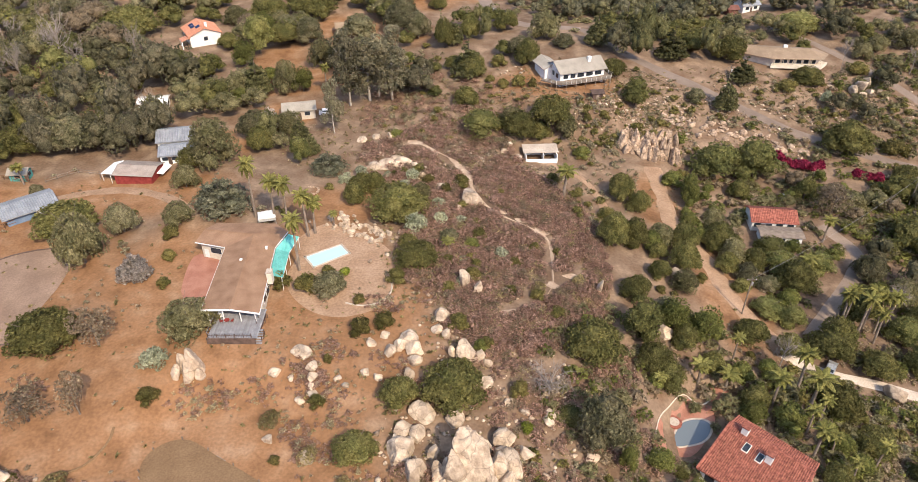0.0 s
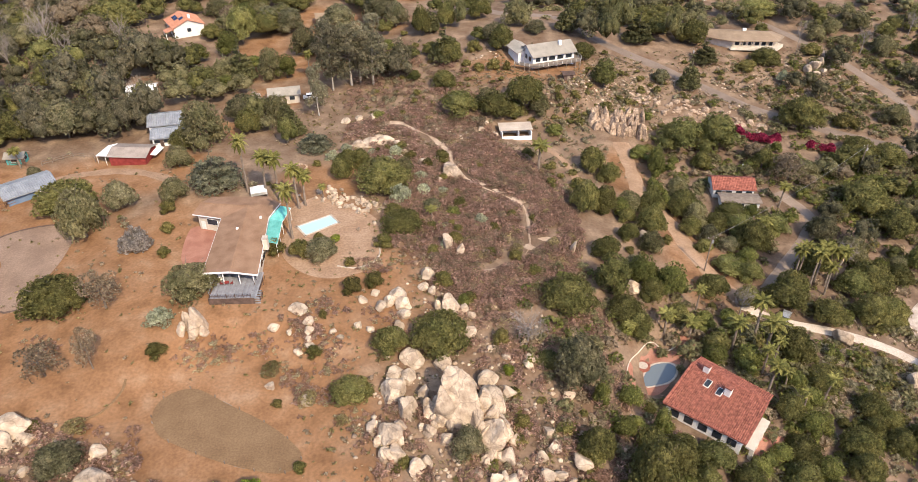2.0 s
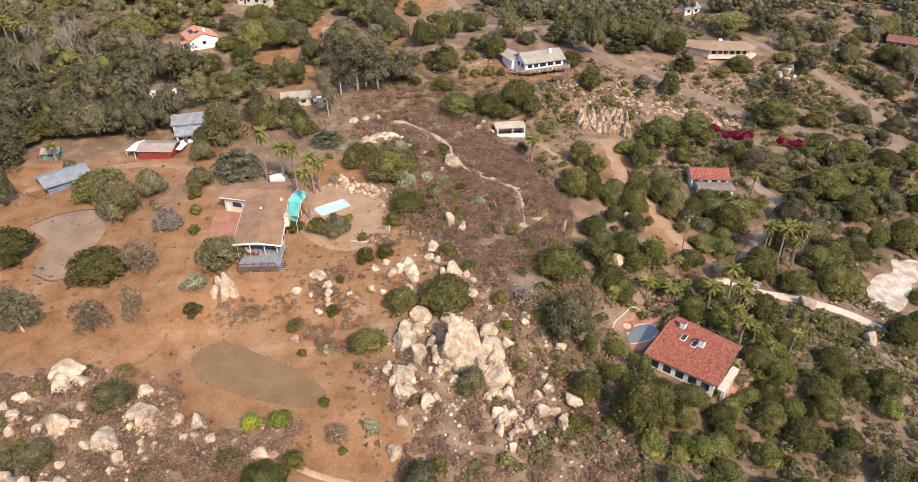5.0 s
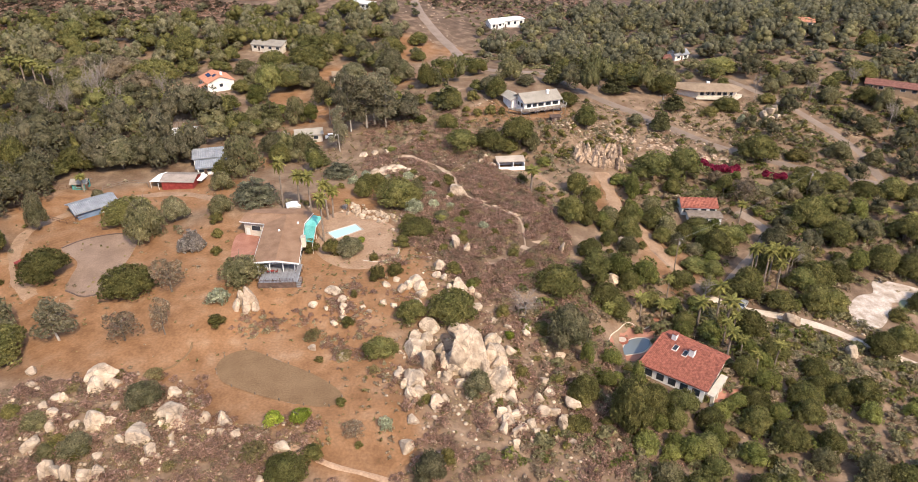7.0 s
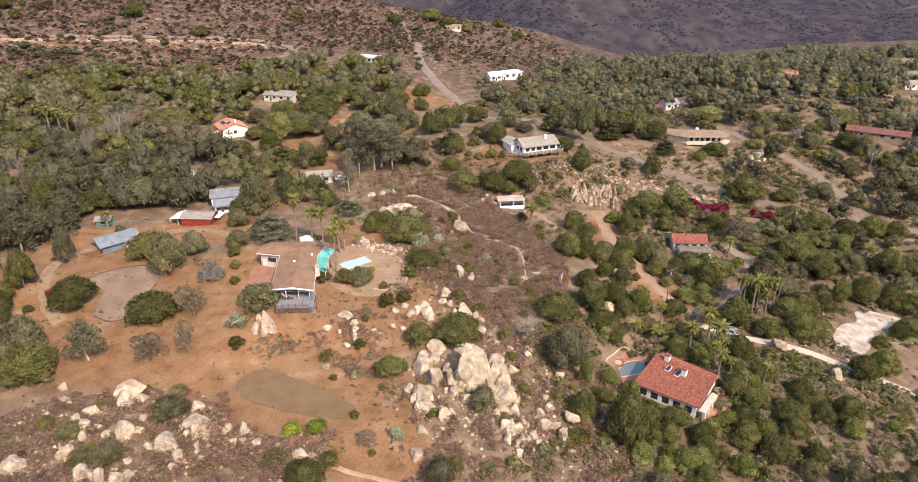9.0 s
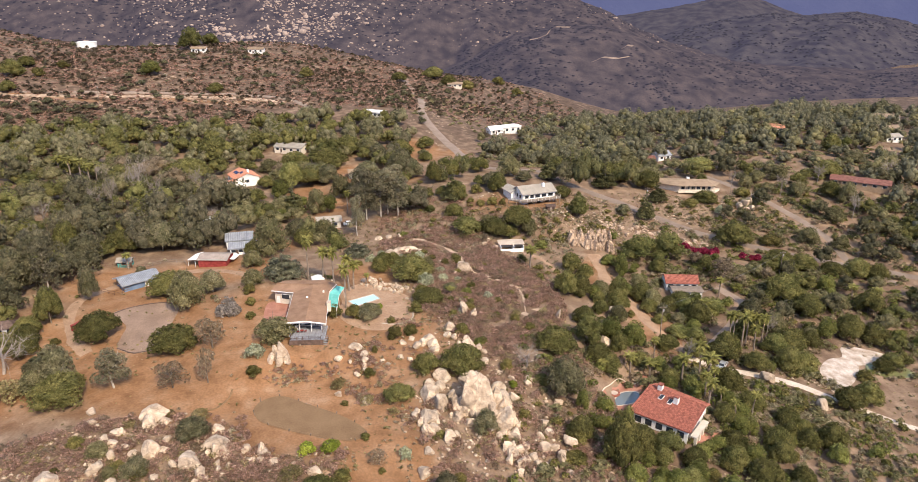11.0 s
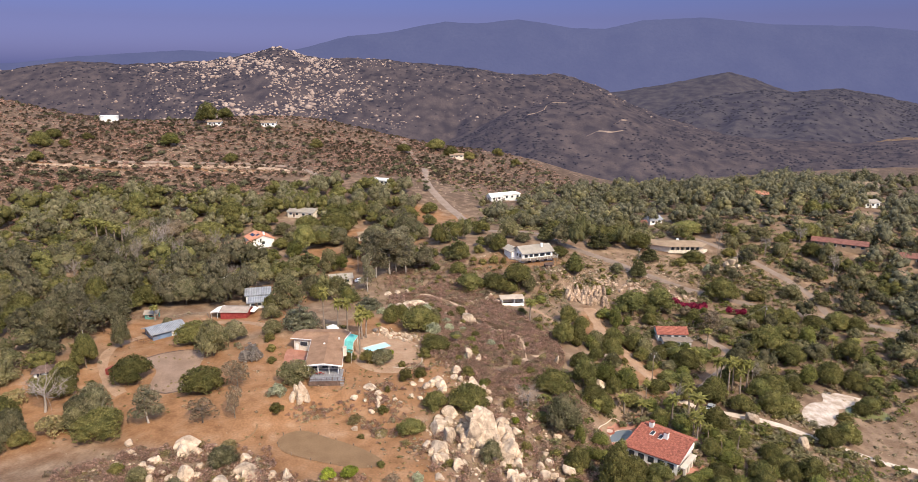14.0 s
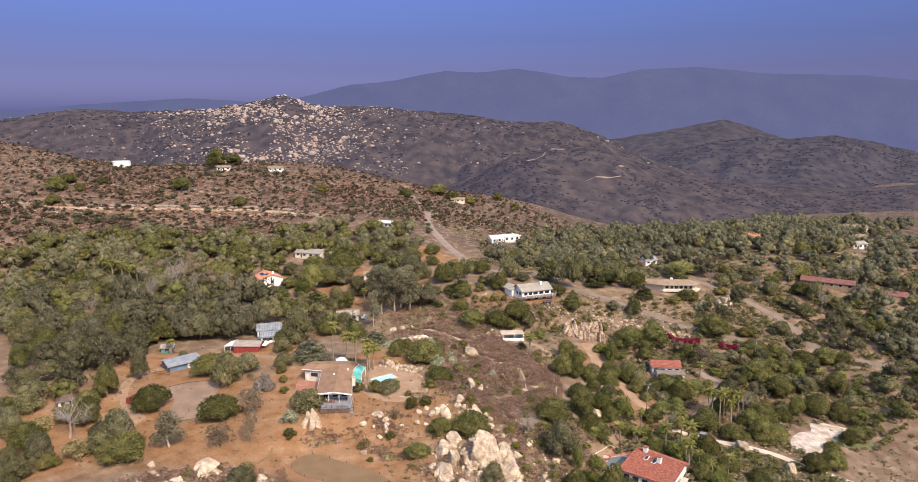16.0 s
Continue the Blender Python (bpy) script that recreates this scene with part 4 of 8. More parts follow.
def build_tile_house():
    """Ridge from north-west to south-east, one broad slope to the south-west."""
    z = -12.6
    house = thing("tile_roofed_house", "white stucco villa with a broad red clay tile roof", "house", 0, 0, z)
    r0, r1 = Vector((47.1, 80.9, 5.2)), Vector((57.5, 70.5, 5.2))
    e0, e1 = Vector((39.5, 73.1, 3.0)), Vector((51.1, 63.2, 3.0))
    b0, b1 = Vector((49.7, 83.6, 4.0)), Vector((59.8, 73.1, 4.0))
    wall_pts = [e0.lerp(r0, 0.05).lerp(e1.lerp(r1, 0.05), 0.04), e0.lerp(r0, 0.05).lerp(e1.lerp(r1, 0.05), 0.96), b0.lerp(b1, 0.94), b0.lerp(b1, 0.06)]
    part("wall", prism("wall", [(p.x, p.y) for p in wall_pts], -2.0, 2.75, WHITE), house, "white stucco walls")
    part("roof_slope", slab("roof_slope", (e0, e1, r1, r0), 0.2, CLAY), house)
    part("roof_slope", slab("roof_slope", (b1, b0, r0, r1), 0.2, CLAY), house)
    lift = Vector((0, 0, 0.03))
    part("tile_layer", ribbed("tile_layer", e0 + lift, e1 + lift, r1 + lift, r0 + lift, 0.36, 0.12, CLAY, 34, 3), house, "weathered red barrel tiles")
    part("tile_layer", ribbed("tile_layer", b1 + lift, b0 + lift, r0 + lift, r1 + lift, 0.36, 0.12, CLAY, 14, 4), house, "weathered red barrel tiles")
    for p, q in ((r0, r1), (e0, r0), (e1, r1)):
        me = box_mesh("ridge_tile", (q - p).length, 0.34, 0.2, CLAY, 0.08)
        part("ridge_tile", me, house, "", Matrix.Translation((p + q) / 2) @ (q - p).to_track_quat("X", "Z").to_matrix().to_4x4())
    along = (r1 - r0).normalized()
    deg = math.degrees(math.atan2(along.y, along.x))
    for u, v in ((0.30, 0.74), (0.47, 0.70)):
        p = e0.lerp(e1, u).lerp(r0.lerp(r1, u), v)
        slope = math.degrees(math.atan2(r0.z - e0.z, math.hypot(r0.x - e0.x, r0.y - e0.y)))
        sky_ob = part("skylight", box_mesh("skylight", 1.1, 1.8, 0.22, WHITE), house, "white framed skylight", Matrix.Translation(p + Vector((0, 0, 0.05))) @ pose(0, 0, 0, 0, 0, deg) @ pose(0, 0, 0, slope, 0, 0))
        part("pane", box_mesh("pane", 0.9, 1.6, 0.06, DARKGLASS, 0), sky_ob, "dark glass pane", pose(0, 0, 0.2))
    for u, v, hgt in ((0.56, 0.74, 1.5), (0.2, 0.97, 1.2)):
        p = e0.lerp(e1, u).lerp(r0.lerp(r1, u), v)
        c = part("chimney", box_mesh("chimney", 1.1, 1.1, hgt + 0.8, WHITE), house, "white chimney", Matrix.Translation(p - Vector((0, 0, 0.5))) @ pose(0, 0, 0, 0, 0, deg))
        part("chimney_cap", box_mesh("chimney_cap", 1.3, 1.3, 0.25, CLAY), c, "red tile cap", pose(0, 0, hgt + 0.8))
    south = (e1 - e0).normalized()
    sd = math.degrees(math.atan2(south.y, south.x))
    for k in range(5):
        p = wall_pts[0].lerp(wall_pts[1], 0.12 + 0.19 * k)
        window(house, p.x, p.y, 0.5, 1.5, 1.5, sd, DARKWOOD)
    # arched terrace along the east end
    for k in range(4):
        p = e1.lerp(r1, 0.15 + 0.22 * k) + along * 1.1
        box("terrace_pier", house, p.x, p.y, -1.8, 0.7, 0.7, 3.6, STUCCO, turn=deg)
    ends = [e1.lerp(r1, 0.05), e1.lerp(r1, 0.05) + along * 1.5, e1.lerp(r1, 0.9) + along * 1.5, e1.lerp(r1, 0.9)]
    part("terrace_roof", prism("terrace_roof", [(p.x, p.y) for p in ends], 1.75, 2.1, STUCCO), house, "pale terrace parapet")
    patch("villa_terrace", "red brick paved pool terrace", [(33.1, 77.2), (35.7, 83.7), (38.7, 87.5), (42.9, 91.1), (44.8, 89.9), (48.1, 88.4), (46.4, 84.7), (43.5, 80.4), (40.3, 77.6), (37.2, 77.7), (34.8, 77.3)], REDPATIO, 0.12, "terrace")
    patch("villa_court", "red paved court north of the villa", [(47.2, 90.8), (47.3, 93.4), (49.9, 94.8), (52.4, 93.5), (51.0, 89.9), (48.7, 89.5)], REDPATIO, 0.1, "court")
    patch("villa_patio", "red paved patio beside the villa", [(53.6, 66.9), (57.4, 69.1), (60.3, 67.3), (61.6, 65.9), (57.0, 64.2), (53.7, 64.1)], REDPATIO, 0.12, "patio")
    pool = thing("kidney_pool", "dark unlit kidney shaped garden pool", "pool", 41.7, 82.6, ground_at(41.7, 82.6) + 0.05, 38)
    ring = [(3.9 * math.cos(t) * (1 + 0.18 * math.cos(2 * t + 0.6)), 2.3 * math.sin(t) * (1 + 0.25 * math.cos(t))) for t in np.linspace(0, 2 * math.pi, 40, endpoint=False)]
    part("water", prism("water", ring, -0.3, 0.16, POOLDARK), pool, "dark still water")
    rim = [(x * 1.12, y * 1.16) for x, y in ring]
    part("coping", prism("coping", rim, -0.3, 0.12, CONCRETE), pool, "pale stone coping")
    spa = thing("round_spa", "small round spa with red brick rim", "spa", 39.2, 85, ground_at(39.2, 85) + 0.05)
    part("rim", prism("rim", [(1.5 * math.cos(t), 1.5 * math.sin(t)) for t in np.linspace(0, 6.283, 24, endpoint=False)], -0.3, 0.4, CLAY), spa)
    part("water", prism("water", [(1.0 * math.cos(t), 1.0 * math.sin(t)) for t in np.linspace(0, 6.283, 24, endpoint=False)], 0.2, 0.42, CONCRETE), spa, "pale empty basin")
    garden = thing("garden_wall", "low curved pale garden wall round the terrace", "wall", 0, 0, 0)
    verts, faces = [], []
    line = smooth_line([(33.8, 78.7), (36.2, 84.5), (38.8, 87.8), (41.4, 90.7), (43.2, 91.3), (44.1, 90.2), (45.7, 89.3), (47.5, 90.5)], 0.8)
    for i, p in enumerate(line):
        dv = (line[min(i + 1, len(line) - 1)] - line[max(i - 1, 0)]).normalized()
        s, g = Vector((dv.y, -dv.x, 0)) * 0.08, ground_at(p.x, p.y)
        for q, zz in ((p + s, g - 0.4), (p + s, g + 0.3), (p - s, g + 0.3), (p - s, g - 0.4)):
            verts.append((q.x, q.y, zz))
    for i in range(len(line) - 1):
        for k in range(4):
            a, b = i * 4 + k, i * 4 + (k + 1) % 4
            faces.append((a, b, b + 4, a + 4))
    part("wall_run", mesh_from("wall_run", verts, faces, STUCCO), garden)


build_tile_house()


def build_white_house():
    z = 4.2
    ang = math.degrees(math.atan2(206.4 - 201.4, 44.2 - 29.9))
    house = thing("hill_house", "white two-storey hillside house with grey roof and wrap deck", "house", 36.3, 207.5, z, ang)
    w, d, h, rise = 15.0, 8.5, 4.6, 1.9
    part("wall", prism("wall", [(-w / 2, -d / 2), (w / 2, -d / 2), (w / 2, d / 2), (-w / 2, d / 2)], -3, h, WHITE), house, "white painted walls")
    for s in (-1, 1):
        e0, e1, r1, r0 = (-8.1, s * 5.2, 4.2), (8.1, s * 5.2, 4.2), (8.1, 0, 6.7), (-8.1, 0, 6.7)
        if s > 0:
            e0, e1, r0, r1 = e1, e0, r1, r0
        part("roof_slope", slab("roof_slope", (e0, e1, r1, r0), 0.2, GREYROOF), house, "grey shingle slope")
    for s in (-1, 1):
        g = [(s * 7.5, -4.25, h), (s * 7.5, 4.25, h), (s * 7.5, 0, 6.5), (s * 7.3, -4.25, h), (s * 7.3, 4.25, h), (s * 7.3, 0, 6.5)]
        part("gable_wall", mesh_from("gable_wall", g, [(0, 1, 2), (5, 4, 3), (0, 3, 4, 1), (1, 4, 5, 2), (2, 5, 3, 0)], WHITE), house)
    part("wing_wall", prism("wing_wall", [(-9.6, 2.0), (-5.5, 2.0), (-5.0, 9.5), (-9.6, 9.5)], -2, 3.9, WHITE), house, "white wing walls")
    for corners in (((-10.5, 1.2, 3.75), (-7.3, 1.2, 5.2), (-7.3, 10.3, 5.2), (-10.5, 10.3, 3.75)), ((-7.3, 1.2, 5.2), (-4.3, 1.2, 3.9), (-4.3, 10.3, 3.9), (-7.3, 10.3, 5.2))):
        part("roof_slope", slab("roof_slope", corners[::-1], 0.2, GREYROOF), house, "grey shingle wing slope")
    box("chimney", house, 3.4, -1.5, 4.9, 0.95, 0.95, 2.4, WHITE, label="white chimney")
    for y in (-2.4, 0.2, 2.6):
        window(house, -7.53, y, 2.1, 1.5, 1.4, -90)
    for x, ww in ((-5.6, 1.6), (-3.2, 1.6), (-0.6, 2.2), (2.4, 2.2), (5.4, 2.2)):
        window(house, x, -4.28, 2.2, ww, 1.25)
    window(house, 7.52, -1.2, 2.0, 2.2, 1.6, 90)
    for x in (-4.0, 0.0, 4.0):
        window(house, x, -4.28, -0.4, 1.8, 1.4)
    deck = [(-12.6, -1.5), (-9.5, -6.0), (-6.8, -7.4), (8.2, -7.4), (9.6, -5.5), (9.6, -1.0), (7.5, -1.0), (7.5, -4.2), (-7.5, -4.2), (-11.5, -1.0)]
    part("deck_floor", prism("deck_floor", deck, 1.55, 1.75, WEATHERED), house, "weathered deck floor")
    edge = [(-12.6, -1.5), (-9.5, -6.0), (-6.8, -7.4), (8.2, -7.4), (9.6, -5.5), (9.6, -1.0)]
    for (x0, y0), (x1, y1) in zip(edge, edge[1:]):
        run = math.hypot(x1 - x0, y1 - y0)
        t = math.degrees(math.atan2(y1 - y0, x1 - x0))
        for zz in (2.1, 2.45, 2.75):
            box("handrail", house, (x0 + x1) / 2, (y0 + y1) / 2, zz, run, 0.07, 0.08, GREYROOF, turn=t)
        for k in range(max(2, int(run / 1.6))):
            u = k / max(1, int(run / 1.6))
            px_, py_ = x0 + (x1 - x0) * u, y0 + (y1 - y0) * u
            box("railing_post", house, px_, py_, 1.7, 0.09, 0.09, 1.1, WHITE)
            if k % 2 == 0:
                box("deck_post", house, px_ * 0.99, py_ * 0.98, -2.6, 0.16, 0.16, 4.2, WEATHERED)
    box("lattice", house, 1.0, -6.9, -0.6, 13.0, 0.06, 0.5, WEATHERED)
    hut = gable_house("wooden_hut", "small dark wooden hut below the house", 40.5, 192.5, 8, 3.0, 2.4, 2.1, 0.4, DARKWOOD, DARKWOOD, windows=0, category="hut")
    box("door", hut, 0, -1.23, 0, 0.9, 0.06, 1.8, WEATHERED)


build_white_house()


def build_shed():
    shed = thing("open_shed", "open-fronted white block shed with flat grey roof", "shed", 22.2, 169.0, -3.4, 3)
    for x, y, sx, sy in ((0, 2.6, 8.6, 0.25), (-4.2, 0, 0.25, 5.2), (4.2, 0, 0.25, 5.2), (0.6, 0.3, 0.2, 4.6)):
        box("wall", shed, x, y, -0.6, sx, sy, 3.0 if sx > 1 else 2.9, WHITE)
    box("front_sill", shed, 0, -2.5, -0.6, 8.6, 0.25, 1.9, WHITE)
    part("roof_sheet", slab("roof_sheet", ((-4.8, -1.0, 2.55), (4.8, -1.0, 2.55), (4.8, 3.4, 2.9), (-4.8, 3.4, 2.9)), 0.18, CONCRETE), shed, "grey flat roof sheet")
    box("bench", shed, 2.2, -0.6, -0.2, 2.0, 0.6, 0.7, DARKWOOD)


build_shed()


def build_barn():
    z = ground_at(-81, 154)
    barn = thing("red_barn", "red barn with grey metal roof and white lean-to", "barn", -80.8, 154.2, z, -5)
    part("wall", prism("wall", [(-4.8, -3.4), (4.8, -3.4), (4.8, 3.4), (-4.8, 3.4)], -1, 2.5, REDPAINT), barn, "red painted boards")
    for s in (-1, 1):
        e0, e1, r1, r0 = (-5.3, s * 3.9, 2.45), (5.3, s * 3.9, 2.45), (5.3, 0, 3.5), (-5.3, 0, 3.5)
        if s > 0:
            e0, e1, r0, r1 = e1, e0, r1, r0
        part("roof_slope", ribbed("roof_slope", e0, e1, r1, r0, 0.45, 0.05, BARNROOF, 3, 5), barn, "ribbed weathered grey-brown sheet")
    for s in (-1, 1):
        g = [(s * 4.8, -3.4, 2.5), (s * 4.8, 3.4, 2.5), (s * 4.8, 0, 3.4), (s * 4.6, -3.4, 2.5), (s * 4.6, 3.4, 2.5), (s * 4.6, 0, 3.4)]
        part("gable_wall", mesh_from("gable_wall", g, [(0, 1, 2), (5, 4, 3), (0, 3, 4, 1), (1, 4, 5, 2), (2, 5, 3, 0)], REDPAINT), barn)
    part("lean_to_roof", slab("lean_to_roof", ((-9.0, -2.2, 1.9), (-5.4, -3.4, 2.5), (-5.4, 3.4, 2.8), (-8.4, 3.6, 1.9)), 0.1, WHITE), barn, "white lean-to sheet")
    for x, y in ((-8.8, -2.1), (-8.3, 3.4), (-6.0, -3.1)):
        box("post", barn, x, y, -1, 0.12, 0.12, 2.9, WHITE)
    box("barn_door", barn, 2.0, -3.46, 0, 1.6, 0.08, 2.0, REDPAINT)
    part("lean_to_roof", slab("lean_to_roof", ((5.4, -1.6, 2.3), (6.6, -1.0, 1.8), (6.9, 3.6, 1.8), (5.4, 3.8, 2.4)), 0.1, WHITE), barn, "white lean-to sheet")


build_barn()
stable = gable_house("blue_cottage", "small blue-grey building with pale metal roof", -101, 138.0, 40, 10.5, 7.0, 2.4, 1.1, BLUEWALL, PALEROOF, windows=0, over=0.9, ribs=0.5, category="building")
for y in (-2.4, -0.8, 0.8, 2.4):
    window(stable, -5.27, y, 0.9, 1.1, 0.9, -90)
box("door", stable, 1.5, -3.54, 0, 1.1, 0.08, 2.0, WHITE)
gable_house("teal_shed", "small teal stable with grey roof", -111, 154, 5, 4.2, 3.2, 2.2, 0.8, TEALWALL, GREYROOF, windows=1, category="shed")
gable_house("shaded_house", "white house with pale blue-grey metal roof under trees", -77, 172, 12, 9, 8, 3.4, 1.5, WHITE, PALEROOF, windows=3, ribs=0.6)
gable_house("shaded_annex", "low white annex with pale blue-grey metal roof", -73.5, 164, 12, 9.5, 6, 2.6, 1.0, WHITE, PALEROOF, windows=4, ribs=0.6, category="annex")
gable_house("white_roofed_hut", "small hut with flat white roof in the woods", -92, 196, 10, 8, 5, 2.6, 0.5, WHITE, WHITE, windows=2)
orange = gable_house("orange_tile_house", "white house with orange tile roof and solar panels", -94, 252, -60, 12, 11, 3.6, 2.2, WHITE, ORANGE, windows=3, ribs=0.5, chimney=True)
for k in range(3):
    part("solar_panel", box_mesh("solar_panel", 2.2, 1.7, 0.08, SOLAR), orange, "dark solar panels", pose(-3.0 + k * 2.5, -2.8 + (k == 2) * 1.4, 4.95 + (k == 2) * 0.55, 21.8))
part("porch_roof", slab("porch_roof", ((2.5, -8.6, 2.6), (6.4, -8.6, 2.6), (6.4, -5.4, 3.3), (2.5, -5.4, 3.3)), 0.18, ORANGE), orange, "orange tile porch roof")
for x in (2.7, 6.2):
    box("porch_post", orange, x, -8.4, -0.8, 0.25, 0.25, 3.3, WHITE)
gable_house("red_tile_cottage", "white cottage with red tile roof among trees", 78, 146, -6, 10.5, 6.5, 2.9, 1.5, WHITE, CLAY, windows=4, ribs=0.4, category="cottage")
gable_house("annex", "low white annex with weathered timber roof", 78, 139.5, -6, 9.5, 4.0, 2.2, 0.3, WHITE, WEATHERED, windows=3, category="annex")


def build_ranch():
    z = ground_at(110, 228) + 0.5
    house = thing("low_ranch_house", "long low ranch house with tan roof and cream balcony", "house", 109, 228.5, z, -6)
    part("wall", prism("wall", [(-15, 0), (-4, -4.5), (10, -4.0), (13, 0), (11, 4), (-13, 5)], -2, 3.0, STUCCO), house, "cream walls")
    for corners in (((-17.5, -0.5, 3.2), (-5, -6.5, 3.0), (-3, 0, 4.6), (-14, 2.5, 4.4)), ((-5, -6.5, 3.0), (11.5, -5.8, 3.0), (8.5, 0, 4.6), (-3, 0, 4.6)),
                    ((11.5, -5.8, 3.0), (15, 0, 3.0), (12, 5.4, 3.0), (8.5, 0, 4.6)), ((8.5, 0, 4.6), (12, 5.4, 3.0), (-14, 6.5, 3.1), (-14, 2.5, 4.4), (-3, 0, 4.6))):
        part("roof_slope", slab("roof_slope", corners, 0.22, TANROOF), house, "tan gravel slope")
    part("balcony", prism("balcony", [(-5, -6.6), (11.5, -6.0), (14.5, -2), (13, -1), (10, -4.0), (-4, -4.5)], -0.2, 0.8, STUCCO), house, "cream balcony parapet")
    for k in range(6):
        window(house, -2.5 + k * 2.3, -4.6 + 0.05 * k, 0.9, 1.5, 1.3, 2)
    for k in range(6):
        box("balcony_post", house, -4 + k * 3.0, -6.1 + 0.1 * k, 0.7, 0.14, 0.14, 2.4, STUCCO)
    box("roof_unit", house, 1.0, 1.6, 4.1, 1.2, 1.0, 0.9, WHITE)


build_ranch()
gable_house("long_red_house", "long low house with dull red tile roof", 190, 228, -34, 24, 7, 2.8, 1.4, TANROOF, DULLRED, windows=6)
gable_house("red_roofed_house", "low house with dull red tile roof", 214, 214, -20, 13, 8, 2.8, 1.4, TANROOF, DULLRED, windows=3)
gable_house("white_hill_house", "small white house on the wooded slope", -38, 357, -25, 11, 7, 3.6, 0.8, WHITE, WHITE, windows=4)
gable_house("grey_roofed_house", "cream house with grey roof among trees", -79, 298, -20, 16, 9, 3.0, 1.6, STUCCO, GREYROOF, windows=4)
gable_house("cream_house", "cream bungalow with tan roof", -41, 257, 10, 9, 6, 2.6, 1.0, STUCCO, TANROOF, windows=2)
gable_house("white_modern_house", "white flat roofed house by the road", 44, 372, 25, 17, 9, 3.8, 0.4, WHITE, WHITE, windows=4)
gable_house("white_studio", "white studio building by the road", 35, 361, 25, 8, 6, 3.2, 1.8, WHITE, WHITE, windows=2)
gable_house("blue_white_house", "small white house with blue-grey roof in the woods", 117, 287, 20, 8, 6, 3.0, 1.6, WHITE, PALEROOF, windows=2)
gable_house("red_shed", "small red shed in the woods", 110, 284, 10, 4, 4, 2.5, 1.0, DULLRED, DULLRED, windows=0, category="shed")
gable_house("red_brown_house", "house with red-brown roof in tall trees", 193, 326, -15, 16, 8, 3.0, 1.5, STUCCO, ORANGE, windows=4)
gable_house("ridge_house", "tan house high on the eastern ridge", 298, 380, -10, 18, 9, 3.5, 1.2, STUCCO, TANROOF, windows=4)
gable_house("ridge_cabin", "brown cabin below the eastern ridge", 268, 330, -10, 12, 7, 3.0, 1.0, STUCCO, TANROOF, windows=3)
gable_house("valley_house", "white house in the eastern woods", 250, 300, 10, 10, 7, 3.0, 1.2, WHITE, GREYROOF, windows=3)
gable_house("summit_cottage", "small white cottage on the hilltop", -140, 508, 0, 12, 7, 3.2, 1.2, WHITE, TANROOF, windows=3)
gable_house("summit_bungalow", "white bungalow on the hilltop", -182, 500, 5, 11, 7, 3.0, 1.2, WHITE, TANROOF, windows=3)
gable_house("saddle_house", "pale house in the saddle beyond the road", 18, 520, 0, 12, 8, 3.2, 1.2, STUCCO, TANROOF, windows=3)
gable_house("grey_building", "grey house half hidden by trees", -47, 190, 12, 9, 6, 3.0, 1.2, STUCCO, GREYROOF, windows=2)


def build_tank():
    x, y = -268, 502
    tank = thing("water_tank", "round white water tank on the hilltop", "water tank", x, y, ground_at(x, y))
    ring = [(7.5 * math.cos(t), 7.5 * math.sin(t)) for t in np.linspace(0, 2 * math.pi, 40, endpoint=False)]
    part("tank_wall", prism("tank_wall", ring, -1, 4.2, WHITE), tank)
    part("lid", prism("lid", [(a * 1.02, b * 1.02) for a, b in ring], 4.2, 4.5, WHITE), tank)
    fence = thing("hilltop_fence", "dark timber enclosure beside the tank", "fence", x - 18, y - 8, ground_at(x - 18, y - 8))
    for k in range(14):
        box("post", fence, -10 + k * 1.5, 0, -1, 0.3, 0.3, 4, DARKWOOD)
    for z in (0.8, 2.0, 3.0):
        box("rail", fence, 0, 0.2, z, 21, 0.12, 0.3, DARKWOOD)


build_tank()


# ---- yard things ----
def build_tent():
    tent = thing("white_canopy", "white peaked canopy beside tall palms", "canopy", -43.2, 131.2, ground_at(-43, 131), 15)
    peak, low = (0, 0, 3.4), 2.3
    c = [(-1.9, -1.6, low), (1.9, -1.6, low), (1.9, 1.6, low), (-1.9, 1.6, low)]
    for k in range(4):
        part("canopy_panel", slab("canopy_panel", (c[k], c[(k + 1) % 4], peak), 0.05, WHITE), tent)
        box("post", tent, c[k][0], c[k][1], -0.2, 0.07, 0.07, low + 0.2, METALROOF)
        p, q = Vector(c[k]), Vector(c[(k + 1) % 4])
        part("valance", slab("valance", (p, q, q - Vector((0, 0, 0.7)), p - Vector((0, 0, 0.7))), 0.03, WHITE), tent)


build_tent()


